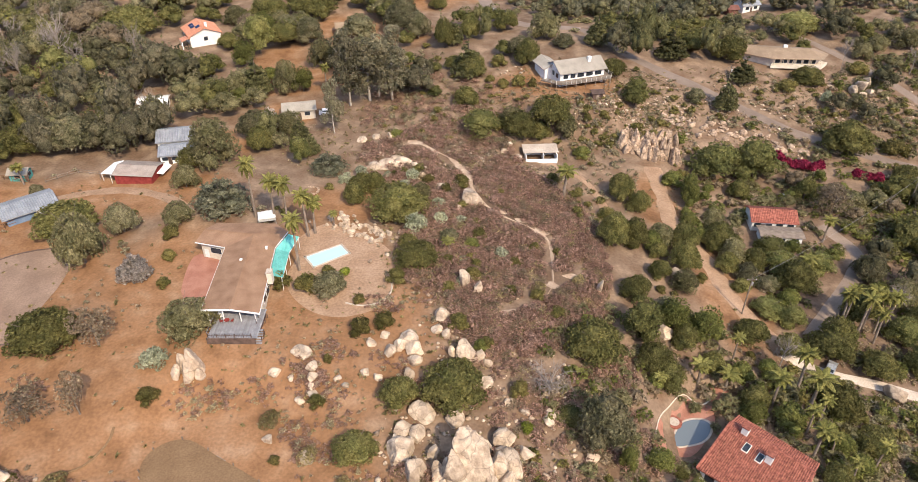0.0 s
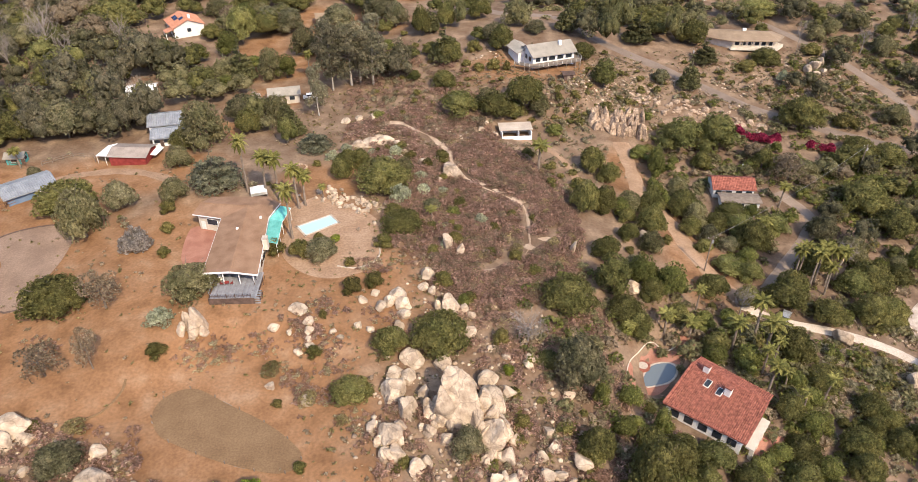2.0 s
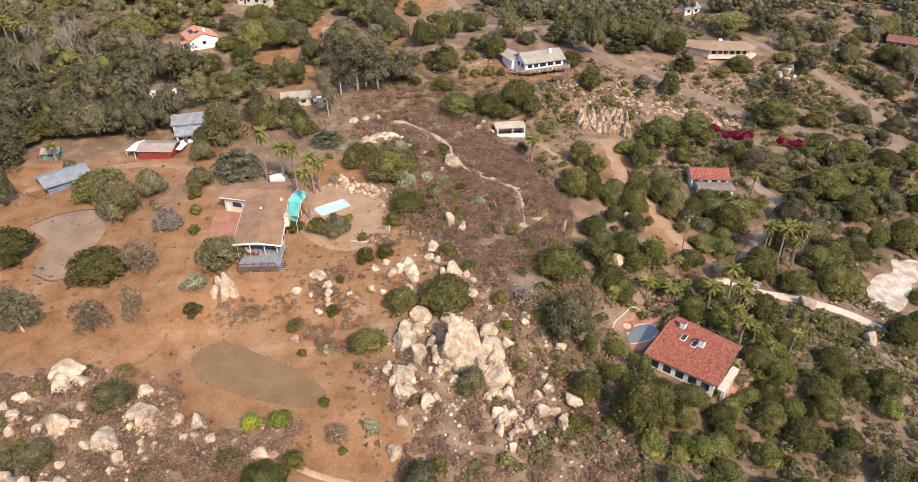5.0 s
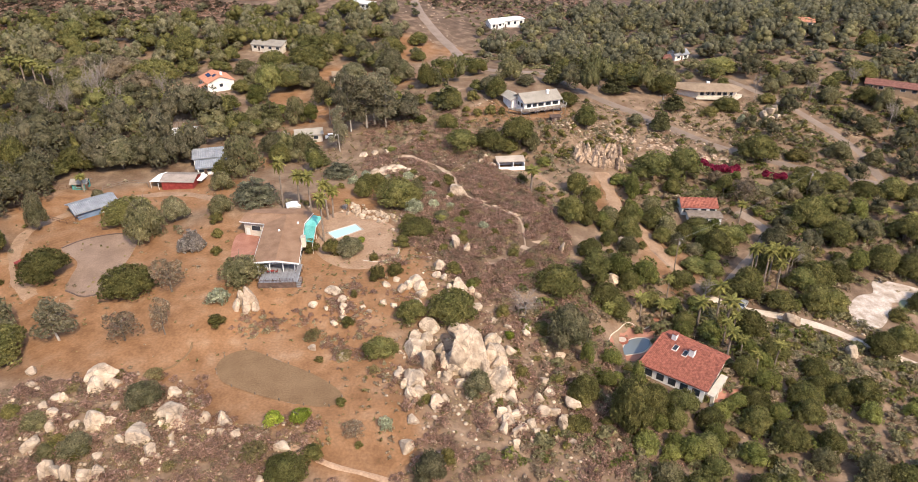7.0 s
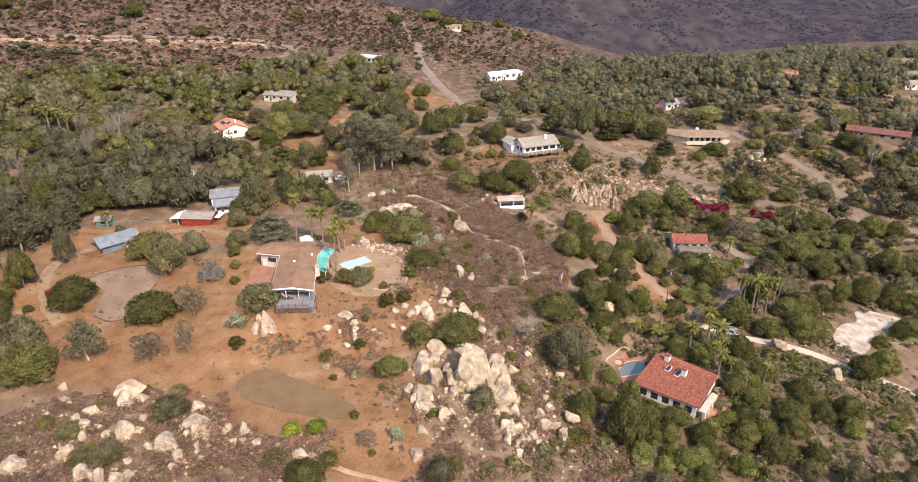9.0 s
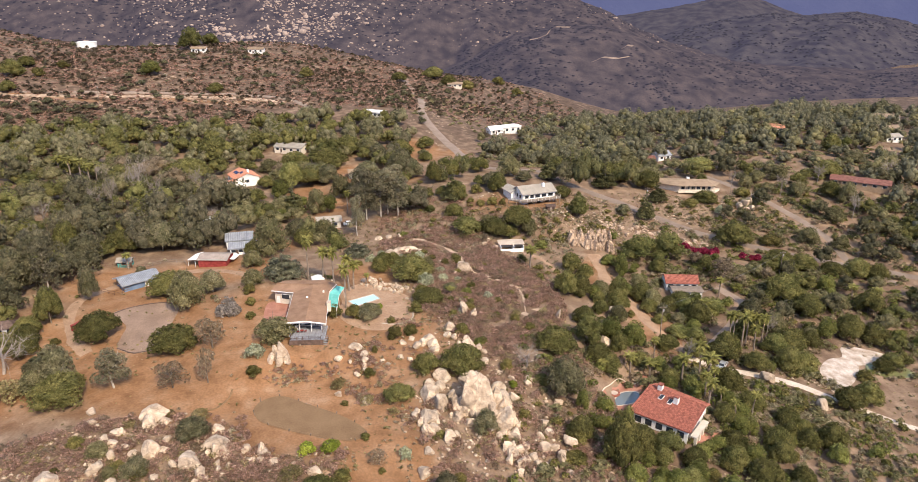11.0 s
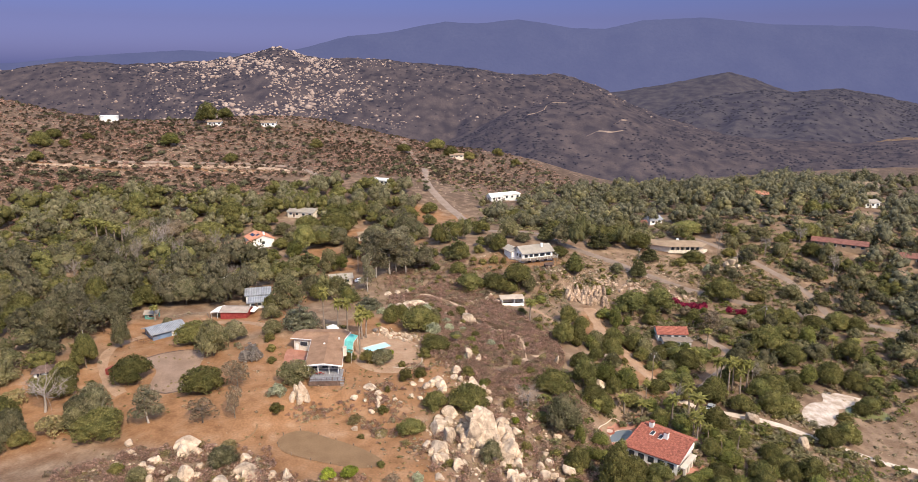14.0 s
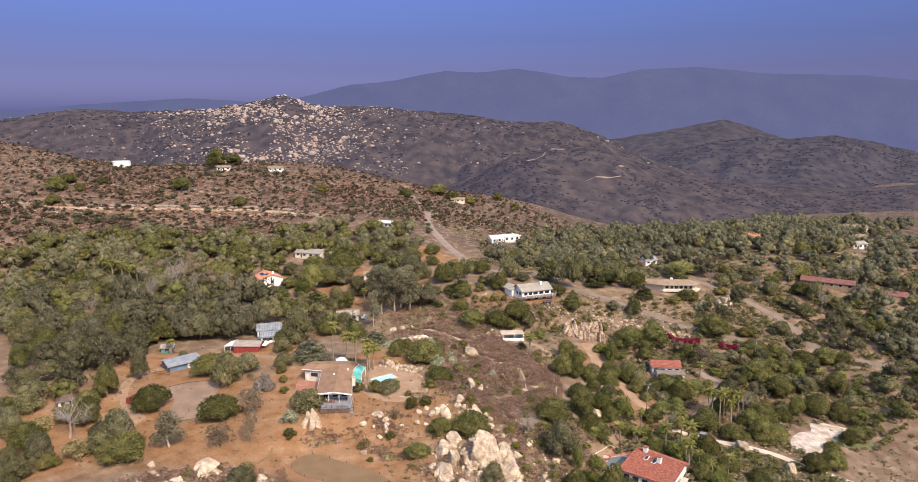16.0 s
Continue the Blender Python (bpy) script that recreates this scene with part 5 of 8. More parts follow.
def build_car(name, label, x, y, turn, mat):
    car = thing(name, label, "car", x, y, ground_at(x, y) + 0.17, turn)
    half = [(-2.3, 0.35), (-2.3, 0.85), (-2.15, 1.0), (-1.75, 1.05), (-1.3, 1.62), (0.35, 1.66), (1.05, 1.1), (2.05, 0.95), (2.3, 0.75), (2.3, 0.35)]
    verts = [(a, s * (0.9 if z < 1.1 else 0.72), z) for s in (-1, 1) for a, z in half]
    n = len(half)
    faces = [tuple(range(n)), tuple(range(2 * n - 1, n - 1, -1))] + [(i, n + i, n + (i + 1) % n, (i + 1) % n) for i in range(n)]
    body = part("body", mesh_from("body", verts, faces, mat), car)
    part("windscreen", slab("windscreen", ((0.42, -0.68, 1.63), (1.05, -0.78, 1.13), (1.05, 0.78, 1.13), (0.42, 0.68, 1.63)), 0.02, DARKGLASS), body, "dark glass", pose(0.03, 0, 0.03))
    part("rear_window", slab("rear_window", ((-1.72, -0.75, 1.1), (-1.34, -0.66, 1.58), (-1.34, 0.66, 1.58), (-1.72, 0.75, 1.1)), 0.02, DARKGLASS), body, "dark glass", pose(-0.03, 0, 0.03))
    for s in (-1, 1):
        part("side_window", box_mesh("side_window", 1.7, 0.03, 0.36, DARKGLASS, 0), body, "dark glass", pose(-0.4, s * 0.82, 1.16))
        for a in (-1.4, 1.45):
            v, f = [], []
            tube(v, f, [(0, 0, -0.11), (0, 0, 0.11)], [0.34, 0.34], 14)
            wheel = part("wheel", mesh_from("wheel", v, f, TYRE), car, "", pose(a, s * 0.82, 0.34, 90))
            v, f = [], []
            tube(v, f, [(0, 0, -0.12), (0, 0, 0.125)], [0.2, 0.2], 10)
            part("rim", mesh_from("rim", v, f, METALROOF), wheel)


build_car("parked_car", "silver car parked under the trees", 74.5, 99.5, 52, CARPAINT)
build_car("parked_car", "white car parked by the gum trees", -39, 190, 10, WHITE)
build_car("parked_car", "silver car parked at the road bend", 14, 274, 100, CARPAINT)
build_car("parked_car", "dark car parked at the road bend", 17.5, 270, 95, SOLAR)
build_car("parked_car", "white car parked on the track", 88, 158, 20, WHITE)


def build_fence(name, label, line, mat, tall=1.2, gap=2.5, rails=2):
    cx, cy = line[0]
    fence = thing(name, label, "fence", cx, cy, ground_at(cx, cy))
    base = ground_at(cx, cy)
    for (x0, y0), (x1, y1) in zip(line, line[1:]):
        run = math.hypot(x1 - x0, y1 - y0)
        n = max(1, round(run / gap))
        for k in range(n):
            x, y = x0 + (x1 - x0) * k / n, y0 + (y1 - y0) * k / n
            xe, ye = x0 + (x1 - x0) * (k + 1) / n, y0 + (y1 - y0) * (k + 1) / n
            g, ge = ground_at(x, y) - base, ground_at(xe, ye) - base
            box("post", fence, x - cx, y - cy, g - 0.3, 0.14, 0.14, tall + 0.3, mat)
            for r in range(rails):
                p, q = Vector((x - cx, y - cy, g + tall * (r + 1) / rails - 0.12)), Vector((xe - cx, ye - cy, ge + tall * (r + 1) / rails - 0.12))
                me = box_mesh("rail", (q - p).length, 0.07, 0.14, mat)
                part("rail", me, fence, "", Matrix.Translation((p + q) / 2) @ (q - p).to_track_quat("X", "Z").to_matrix().to_4x4())


build_fence("corral_fence", "brown timber rail fence behind the stable", [(-124, 140.7), (-120, 149.3), (-114.7, 152.7), (-105.6, 151.2)], RAILWOOD, 1.4)
build_fence("corral_fence", "brown timber rail fence in front of the stable", [(-121, 137), (-112, 132.9), (-105, 129.7), (-101.5, 133)], RAILWOOD, 1.4)
build_fence("pen_fence", "timber pen fence under the gum trees", [(-104, 152), (-98, 157), (-92, 156), (-90, 152)], WEATHERED)
build_fence("road_fence", "timber fence along the upper lane", [(58, 214), (70, 204), (82, 196), (92, 190)], WEATHERED, 0.9, 3.0, 1)


def build_pole(name, label, x, y, tall):
    pole = thing(name, label, "utility pole", x, y, ground_at(x, y))
    v, f = [], []
    tube(v, f, [(0, 0, -0.5), (0, 0, tall)], [0.17, 0.11], 8)
    part("post", mesh_from("post", v, f, WEATHERED), pole)
    box("crossarm", pole, 0, 0, tall - 0.7, 2.2, 0.12, 0.14, WEATHERED)
    for k in (-0.9, 0, 0.9):
        box("insulator", pole, k, 0, tall - 0.56, 0.1, 0.1, 0.18, WHITE)
    box("transformer", pole, 0.25, 0, tall - 2.0, 0.4, 0.4, 0.8, METALROOF)
    return Vector((x, y, ground_at(x, y) + tall - 0.4))


pole_a = build_pole("utility_pole", "weathered timber utility pole beside the track", 60.5, 113, 10)
build_pole("utility_pole", "weathered timber utility pole on the rocky slope", 83, 204, 10)
pole_c = build_pole("utility_pole", "weathered timber utility pole on the eastern slope", 118, 155, 10)
pole_d = build_pole("utility_pole", "weathered timber utility pole on the hillside", -205, 366, 11)
pole_e = build_pole("utility_pole", "weathered timber utility pole above the hill road", -175, 400, 11)
for a, b in ((pole_a, pole_c), (pole_d, pole_e)):
    v, f = [], []
    pts = [a.lerp(b, k / 16) - Vector((0, 0, 1.6 * (1 - (k / 8 - 1) ** 2))) for k in range(17)]
    tube(v, f, pts, [0.035] * 17, 4)
    wire = thing("power_line", "thin sagging power line between poles", "power line", 0, 0, 0)
    part("wire", mesh_from("wire", v, f, METALROOF), wire)

table = thing("patio_table", "small red-brown table on the grey deck", "table", -42.6, 96.2, 1.95)
v, f = [], []
tube(v, f, [(0, 0, 0.68), (0, 0, 0.74)], [0.5, 0.5], 14)
part("tabletop", mesh_from("tabletop", v, f, REDPAINT), table)
for k in range(4):
    box("leg", table, 0.3 * math.cos(k * 1.571 + 0.8), 0.3 * math.sin(k * 1.571 + 0.8), 0, 0.06, 0.06, 0.68, DARKWOOD)


def build_chair(x, y, turn):
    chair = thing("patio_chair", "red-brown patio chair on the grey deck", "chair", x, y, 1.95, turn, "chairs on the deck")
    box("seat", chair, 0, 0, 0.42, 0.5, 0.5, 0.06, REDPAINT)
    box("backrest", chair, 0, 0.24, 0.45, 0.5, 0.05, 0.5, REDPAINT)
    for a in (-0.2, 0.2):
        for b in (-0.2, 0.2):
            box("leg", chair, a, b, 0, 0.05, 0.05, 0.42, DARKWOOD)


build_chair(-43.6, 96.2, 90)
build_chair(-41.7, 96.3, -90)
lounge = thing("white_lounger", "white sun lounger on the grey deck", "lounger", -44.2, 98.0, 1.95, 30)
box("seat", lounge, 0, 0, 0.28, 0.6, 1.3, 0.08, WHITE)
box("backrest", lounge, 0, 0.9, 0.3, 0.6, 0.75, 0.07, WHITE, tilt=35)
for a in (-0.25, 0.25):
    for b in (-0.5, 0.5):
        box("leg", lounge, a, b, 0, 0.05, 0.05, 0.28, WHITE)


# yard clutter beside the turning circle
crate = thing("storage_container", "faded red metal storage container under the trees", "container", -106, 108, ground_at(-106, 108), 62)
box("body", crate, 0, 0, 0, 3.4, 1.9, 1.7, REDPAINT)
box("lid", crate, 0, 0, 1.7, 3.5, 2.0, 0.1, REDPAINT, label="dented red lid")
for k in (-0.9, 0.9):
    box("door", crate, k, -0.97, 0.1, 1.5, 0.06, 1.5, REDPAINT)
pavilion = thing("pavilion", "small white pavilion with dark hipped roof", "pavilion", -126.3, 109, ground_at(-126.3, 109), 20)
part("wall", prism("wall", [(-2.6, -2.0), (2.6, -2.0), (2.6, 2.0), (-2.6, 2.0)], -0.8, 2.0, WHITE), pavilion, "white painted walls")
eaves = [(-3.4, -2.8, 1.95), (3.4, -2.8, 1.95), (3.4, 2.8, 1.95), (-3.4, 2.8, 1.95)]
tops = [(-1.0, 0, 3.4), (1.0, 0, 3.4)]
for corners in ((eaves[0], eaves[1], tops[1], tops[0]), (eaves[1], eaves[2], tops[1]), (eaves[2], eaves[3], tops[0], tops[1]), (eaves[3], eaves[0], tops[0])):
    part("roof_slope", slab("roof_slope", corners, 0.14, DARKWOOD), pavilion, "dark weathered roof slope")
window(pavilion, -1.2, -2.02, 0.5, 1.2, 1.0)
window(pavilion, 1.2, -2.02, 0.5, 1.2, 1.0)


# ---- plants ----
def leaf_clumps(rng, centres, normals, size, slim=1.0, stray=0.6):
    """Loose irregular leaf sprays: one ragged triangle at each centre."""
    n = len(centres)
    normals = normals + rng.normal(0, stray, (n, 3))
    normals /= np.linalg.norm(normals, axis=1, keepdims=True) + 1e-9
    side = np.cross(normals, rng.normal(0, 1, (n, 3)))
    side /= np.linalg.norm(side, axis=1, keepdims=True) + 1e-9
    up = np.cross(normals, side)
    s = size * rng.uniform(0.55, 1.4, (n, 1))
    out = []
    for a, b in ((-0.6, -0.35), (0.6, -0.4), (0.05, 0.75)):
        out.append(centres + side * (a + rng.normal(0, 0.16, (n, 1))) * s * slim + up * (b + rng.normal(0, 0.16, (n, 1))) * s / slim)
    return np.stack(out, 1).reshape(-1, 3), np.arange(3 * n).reshape(-1, 3)


def sphere_ways(rng, n, low=-0.35):
    z = rng.uniform(low, 1, n)
    a = rng.uniform(0, 2 * math.pi, n)
    r = np.sqrt(1 - z * z)
    return np.stack([r * np.cos(a), r * np.sin(a), z], 1)


def crown_arrays(rng, lobes, n, size, low=-0.35, slim=1.0, stray=0.6):
    """Leaf sprays over the joint outside of lobes given as (x, y, z, radius, flatness), knobbly at two scales."""
    lobes = np.array(lobes, float)
    k = n * 3
    share = lobes[:, 3] ** 2
    pick = rng.choice(len(lobes), k, p=share / share.sum())
    ways = sphere_ways(rng, k, low)
    knob = lobes[:, 3].mean()
    spot = ways * lobes[pick, 3:4] + lobes[pick, :3]
    u, v = spot[:, 0] + 0.9 * spot[:, 2], spot[:, 1] - 0.7 * spot[:, 2]
    swell = 1 + 0.17 * lattice_noise(u, v, knob * 0.7, 3) + 0.09 * lattice_noise(u, v, knob * 0.3, 4)
    r = lobes[pick, 3] * swell * rng.uniform(0.84, 1.05, k)
    flat = np.stack([np.ones(k), np.ones(k), lobes[pick, 4]], 1)
    centres = lobes[pick, :3] + ways * flat * r[:, None]
    keep = np.ones(k, bool)
    for m, (x, y, z, rad, fl) in enumerate(lobes):
        d = (centres - (x, y, z)) / (rad, rad, rad * fl)
        keep &= (pick == m) | ((d * d).sum(1) > 0.62)
    keep = np.nonzero(keep)[0][:n]
    return leaf_clumps(rng, centres[keep], ways[keep], size, slim, stray)


def ico_arrays(sub):
    bm = bmesh.new()
    bmesh.ops.create_icosphere(bm, subdivisions=sub, radius=1)
    bm.verts.ensure_lookup_table()
    v = np.array([x.co for x in bm.verts])
    f = np.array([[q.index for q in p.verts] for p in bm.faces])
    bm.free()
    return v, f


ICO1, ICO2, ICO3 = ico_arrays(1), ico_arrays(2), ico_arrays(3)


def crown_mesh(name, rng, lobes, n, size, mat, low=-0.35, core=0.7):
    verts, tris = crown_arrays(rng, lobes, n, size, low)
    if core:
        verts, tris = add_core(rng, verts, tris, lobes, core)
    return quick_mesh(name, verts, tris, mat)


def add_core(rng, verts, tris, lobes, core):
    """The shaded leaf mass inside a crown."""
    vs, fs, total = [verts], [tris], len(verts)
    for x, y, z, r, flat in lobes:
        w = ICO1[0] * r * core * (1 + rng.normal(0, 0.12, (len(ICO1[0]), 1)))
        w[:, 2] *= flat
        vs.append(w + (x, y, z))
        fs.append(ICO1[1] + total)
        total += len(w)
    return np.concatenate(vs), np.concatenate(fs)


def trunk_mesh(rng, tall, thick, limbs, reach, mat, lean=0.05, bare=False):
    v, f = [], []
    bend = rng.normal(0, lean, (4, 2)).cumsum(0) * tall * 0.4
    pts = [(bend[k][0], bend[k][1], tall * t) for k, t in enumerate((0, 0.35, 0.7, 1.0))]
    pts[0] = (0, 0, -0.6)
    tube(v, f, pts, [thick, thick * 0.75, thick * 0.55, thick * 0.3], 7)
    for k in range(limbs):
        t = rng.uniform(0.35, 0.9)
        a = 2 * math.pi * (k + rng.uniform(0, 0.6)) / limbs
        base = Vector(pts[1]).lerp(Vector(pts[3]), t)
        tip = base + Vector((math.cos(a), math.sin(a), rng.uniform(0.5, 1.0))) * reach * rng.uniform(0.6, 1.0)
        mid = base.lerp(tip, 0.5) + Vector(rng.normal(0, 0.1 * reach, 3))
        tube(v, f, [base, mid, tip], [thick * 0.4, thick * 0.25, thick * 0.08], 5)
        if bare:
            for j in range(9):
                s = mid.lerp(tip, rng.uniform(0, 0.9))
                e = s + Vector(rng.normal(0, 0.5, 3) + np.array((0, 0, 0.25))) * reach * 0.5
                tube(v, f, [s, s.lerp(e, 0.5) + Vector(rng.normal(0, 0.05 * reach, 3)), e], [thick * 0.14, thick * 0.09, thick * 0.03], 4)
    return mesh_from("trunk", v, f, mat)


# per kind: width, height of the model, lobes, clumps, clump size, trunk share, flatness, label, category
KINDS = {
    "oak": (10, 7, 12, 2300, 0.33, 0.16, 0.80, "dense dark green live oak on dry ground", "tree"),
    "olive": (10, 7, 11, 1900, 0.33, 0.22, 0.80, "loose olive-green pepper tree on dry ground", "tree"),
    "gray": (9, 8, 12, 2000, 0.33, 0.18, 0.90, "grey-green shade tree on dry ground", "tree"),
    "euc": (9, 14, 26, 2300, 0.34, 0.24, 0.95, "tall gum tree with pale trunk and loose crown", "tree"),
    "dry": (8, 7, 14, 1000, 0.30, 0.28, 0.9, "half-bare brown tree with thin branches", "tree"),
    "pine": (10, 8, 13, 1900, 0.32, 0.25, 0.6, "yellow-green umbrella pine above dry brush", "tree"),
    "lime": (7, 6, 9, 1300, 0.27, 0.12, 0.9, "bright yellow-green garden tree", "tree"),
    "green": (9, 8, 11, 2000, 0.32, 0.14, 0.85, "fresh green broadleaf shade tree", "tree"),
    "bush": (5, 3, 7, 800, 0.23, 0.0, 0.75, "rounded dark green bush on dry ground", "bush"),
    "citrus": (5, 4, 5, 900, 0.26, 0.05, 0.85, "round bright green citrus bush", "bush"),
    "dryb": (6, 3, 7, 850, 0.24, 0.0, 0.6, "straw-coloured dry bush on bare dirt", "bush"),
    "cactus": (6, 3.5, 14, 620, 0.38, 0.0, 0.8, "grey-green prickly pear cactus clump", "cactus"),
}
PROTO = {}


def build_tree(kind, seed):
    rng = np.random.default_rng(seed)
    if kind in ("conif", "cedar", "spruce"):
        wide, tall = {"conif": (6, 11), "cedar": (12, 10), "spruce": (7, 6)}[kind]
        label = {"conif": "dark green pointed conifer on dry ground", "cedar": "broad layered grey-green cedar by the house", "spruce": "round pale blue spruce on bare dirt"}[kind]
        root = thing("conifer_tree", label, "tree", 0, 0, 0)
        lobes = []
        layers = {"spruce": 6, "cedar": 7}.get(kind, 9)
        for k in range(layers):
            t = (k + 0.5) / layers
            ring = wide / 2 * (1 - t) ** (0.8 if kind != "spruce" else 0.45)
            for j in range(max(1, int(7 * (1 - t)))):
                a = j * 2.4 + k
                lobes.append((ring * 0.62 * math.cos(a), ring * 0.62 * math.sin(a), tall * (0.1 + 0.86 * t), max(0.45, ring * 0.5), 0.32 if kind == "cedar" else 0.55))
        part("crown", crown_mesh("crown", rng, lobes, 1900, 0.40, LEAF[kind], -0.5, 0.66), root)
        v, f = [], []
        tube(v, f, [(0, 0, -0.5), (0, 0, tall * 0.9)], [0.24, 0.05], 7)
        part("trunk", mesh_from("trunk", v, f, BARK), root)
        return root, wide, tall
    if kind == "bare":
        root = thing("bare_tree", "leafless grey tree with spreading branches", "tree", 0, 0, 0)
        part("trunk", trunk_mesh(rng, 4.5, 0.2, 18, 3.4, GREYBARK, 0.1, True), root)
        return root, 8, 7
    if kind == "palm":
        return build_palm(rng)
    wide, tall, count, clumps, size, stem, flat, label, category = KINDS[kind]
    name = {"bush": "bush", "cactus": "cactus"}.get(category, "tree")
    root = thing(name, label, category, 0, 0, 0)
    lobes = []
    for k in range(count):
        a = k * 2.4 + rng.uniform(0, 0.6)
        if kind in ("euc", "dry", "cactus"):
            d, r = math.sqrt((k + 0.4) / count), wide * rng.uniform(0.11, 0.2)
            t = rng.uniform(0.12, 0.9)
            z, d = tall * (stem * 0.6 + (1 - stem * 0.6) * t), d * (1.15 - 0.75 * t)
        else:
            d, r = math.sqrt(k / count), wide * (rng.uniform(0.27, 0.32) if k < 2 else rng.uniform(0.18, 0.26))
            top = tall * (1 - 0.5 * d * d) * rng.uniform(0.84, 1.04)
            z = max(top - r * flat, tall * stem * 0.5 + r * flat * 0.45)
        lobes.append(((wide / 2 - r * 0.9) * d * math.cos(a), (wide / 2 - r * 0.9) * d * math.sin(a), max(z, r * 0.5), r, flat))
    airy = kind in ("dry", "euc", "olive", "dryb", "cactus")
    part("crown", crown_mesh("crown", rng, lobes, clumps, size, LEAF[kind], -0.5, {"dry": 0.0, "dryb": 0.4, "cactus": 0.4, "euc": 0.45}.get(kind, 0.66 if airy else 0.76)), root)
    if stem > 0.02:
        part("trunk", trunk_mesh(rng, tall * 0.75, 0.26 if kind != "dry" else 0.2, 7 if kind in ("dry", "euc") else 4, wide * 0.36, PALE_BARK if kind == "euc" else BARK, 0.05, kind == "dry"), root)
    return root, wide, tall


def frond_mesh(rng, long, mat, droop):
    verts, faces = [], []
    steps = 6
    for k in range(steps + 1):
        t = k / steps
        x, z = long * (t - 0.18 * droop * t * t), long * (0.55 * t - (0.55 + droop) * t * t)
        w = long * 0.17 * math.sin(math.pi * min(1, 0.12 + 0.88 * t)) + 0.03
        verts += [(x, -w, z - w * 0.55), (x, 0, z), (x, w, z - w * 0.55)]
    for k in range(steps):
        a = k * 3
        faces += [(a, a + 1, a + 4, a + 3), (a + 1, a + 2, a + 5, a + 4)]
    return mesh_from("frond", verts, faces, mat)


def build_palm(rng):
    tall, wide = 14.0, 5.0
    root = thing("palm_tree", "tall fan palm with slim trunk and dead thatch", "palm", 0, 0, 0)
    v, f = [], []
    lean = rng.normal(0, 0.25, 2)
    tube(v, f, [(0, 0, -0.5), (lean[0] * 0.4, lean[1] * 0.4, tall * 0.5), (lean[0], lean[1], tall - 1.6)], [0.30, 0.22, 0.2], 8)
    part("trunk", mesh_from("trunk", v, f, WEATHERED), root)
    green = [frond_mesh(rng, 2.3, LEAF["palm"], d) for d in (0.15, 0.5, 0.9)]
    dead = frond_mesh(rng, 1.6, LEAF["thatch"], 1.4)
    for k in range(30):
        tier = k % 3
        m = pose(lean[0], lean[1], tall - 1.6 + 0.12 * (2 - tier), 0, (-38, -12, 12)[tier] + rng.normal(0, 7), k * 137.5)
        part("frond", green[tier], root, "", m)
    for k in range(7):
        part("frond", dead, root, "dead brown frond", pose(lean[0], lean[1], tall - 2.2, 0, 38 + rng.normal(0, 8), k * 51.4))
    return root, wide, tall


def plant(kind, x, y, wide, tall, seed=0):
    """Places a tree of that kind, width and height."""
    key = (kind, seed % (3 if kind in ("oak", "green", "gray", "euc") else 2))
    turn = (x * 37.7 + y * 91.3) % 360
    if key not in PROTO:
        root, w, h = build_tree(kind, 100 + 17 * len(PROTO))
        PROTO[key] = (root, w, h)
        fresh = True
    else:
        fresh = False
    root, w, h = PROTO[key]
    m = pose(x, y, ground_at(x, y) - 0.1, 0, 0, turn) @ Matrix.Diagonal((wide / w, wide / w, tall / h, 1))
    if fresh:
        root.matrix_basis = m
        return root
    root_scale = root.scale.copy()
    root.scale = (1, 1, 1)
    ob = copy_thing(root, m)
    root.scale = root_scale
    return ob


YARD_TREES = [
    ("oak", -94, 72, 14.7, 7.5), ("oak", -98, 102, 13.5, 8), ("euc", -84, 77, 9.9, 10.5), ("oak", -75, 93, 13.6, 7.5), ("dry", -65, 92, 10.6, 8.2),
    ("dry", -70, 76, 9.2, 6.6), ("dry", -62, 77, 6.5, 8.7), ("olive", -50, 96.5, 12.5, 6.5), ("cactus", -53, 87, 6.3, 3.8), ("bush", -52, 80, 4.7, 2.8),
    ("spruce", -66, 112, 6.9, 5.6), ("olive", -79, 118, 11.5, 13), ("oak", -88, 130, 15.5, 7.5), ("gray", -75, 129, 8.4, 7.5), ("bush", -63, 126, 4.9, 3.2),
]
GARDEN_TREES = [
    ("bush", -61, 118, 3.8, 2.4), ("bush", -59, 109, 3.6, 2.2), ("olive", -63, 131, 7.6, 6.0), ("cedar", -55, 137, 14, 10.5), ("oak", -116, 113, 8.5, 11.8),
    ("gray", -111, 127, 6.5, 11.7), ("citrus", -35, 51.5, 4.3, 3.2), ("citrus", -30, 51.5, 5.0, 3.5), ("gray", -59.7, 57, 8.1, 5.3), ("dryb", -36.6, 43.5, 6.0, 3.4), ("bush", -66.6, 44.9, 4.8, 3.0), ("bush", -71.6, 45.7, 4.1, 2.6), ("bush", -82.7, 54.9, 3.9, 2.4), ("bush", -66.9, 64.8, 2.6, 1.6), ("dryb", -74.6, 61.3, 3.8, 1.6), ("oak", 24.9, 61.7, 6.8, 5.2), ("bush", 12.8, 65.6, 3.8, 2.6), ("bush", 22.9, 54.2, 5.3, 3.2),
    ("bush", -27, 44, 5.0, 2.3), ("oak", -31, 40, 8.5, 3.8), ("bush", -35.5, 108.5, 5.0, 4.1), ("bush", -30, 107, 5.6, 4.8), ("gray", -25.5, 107, 7.8, 5.0),
]
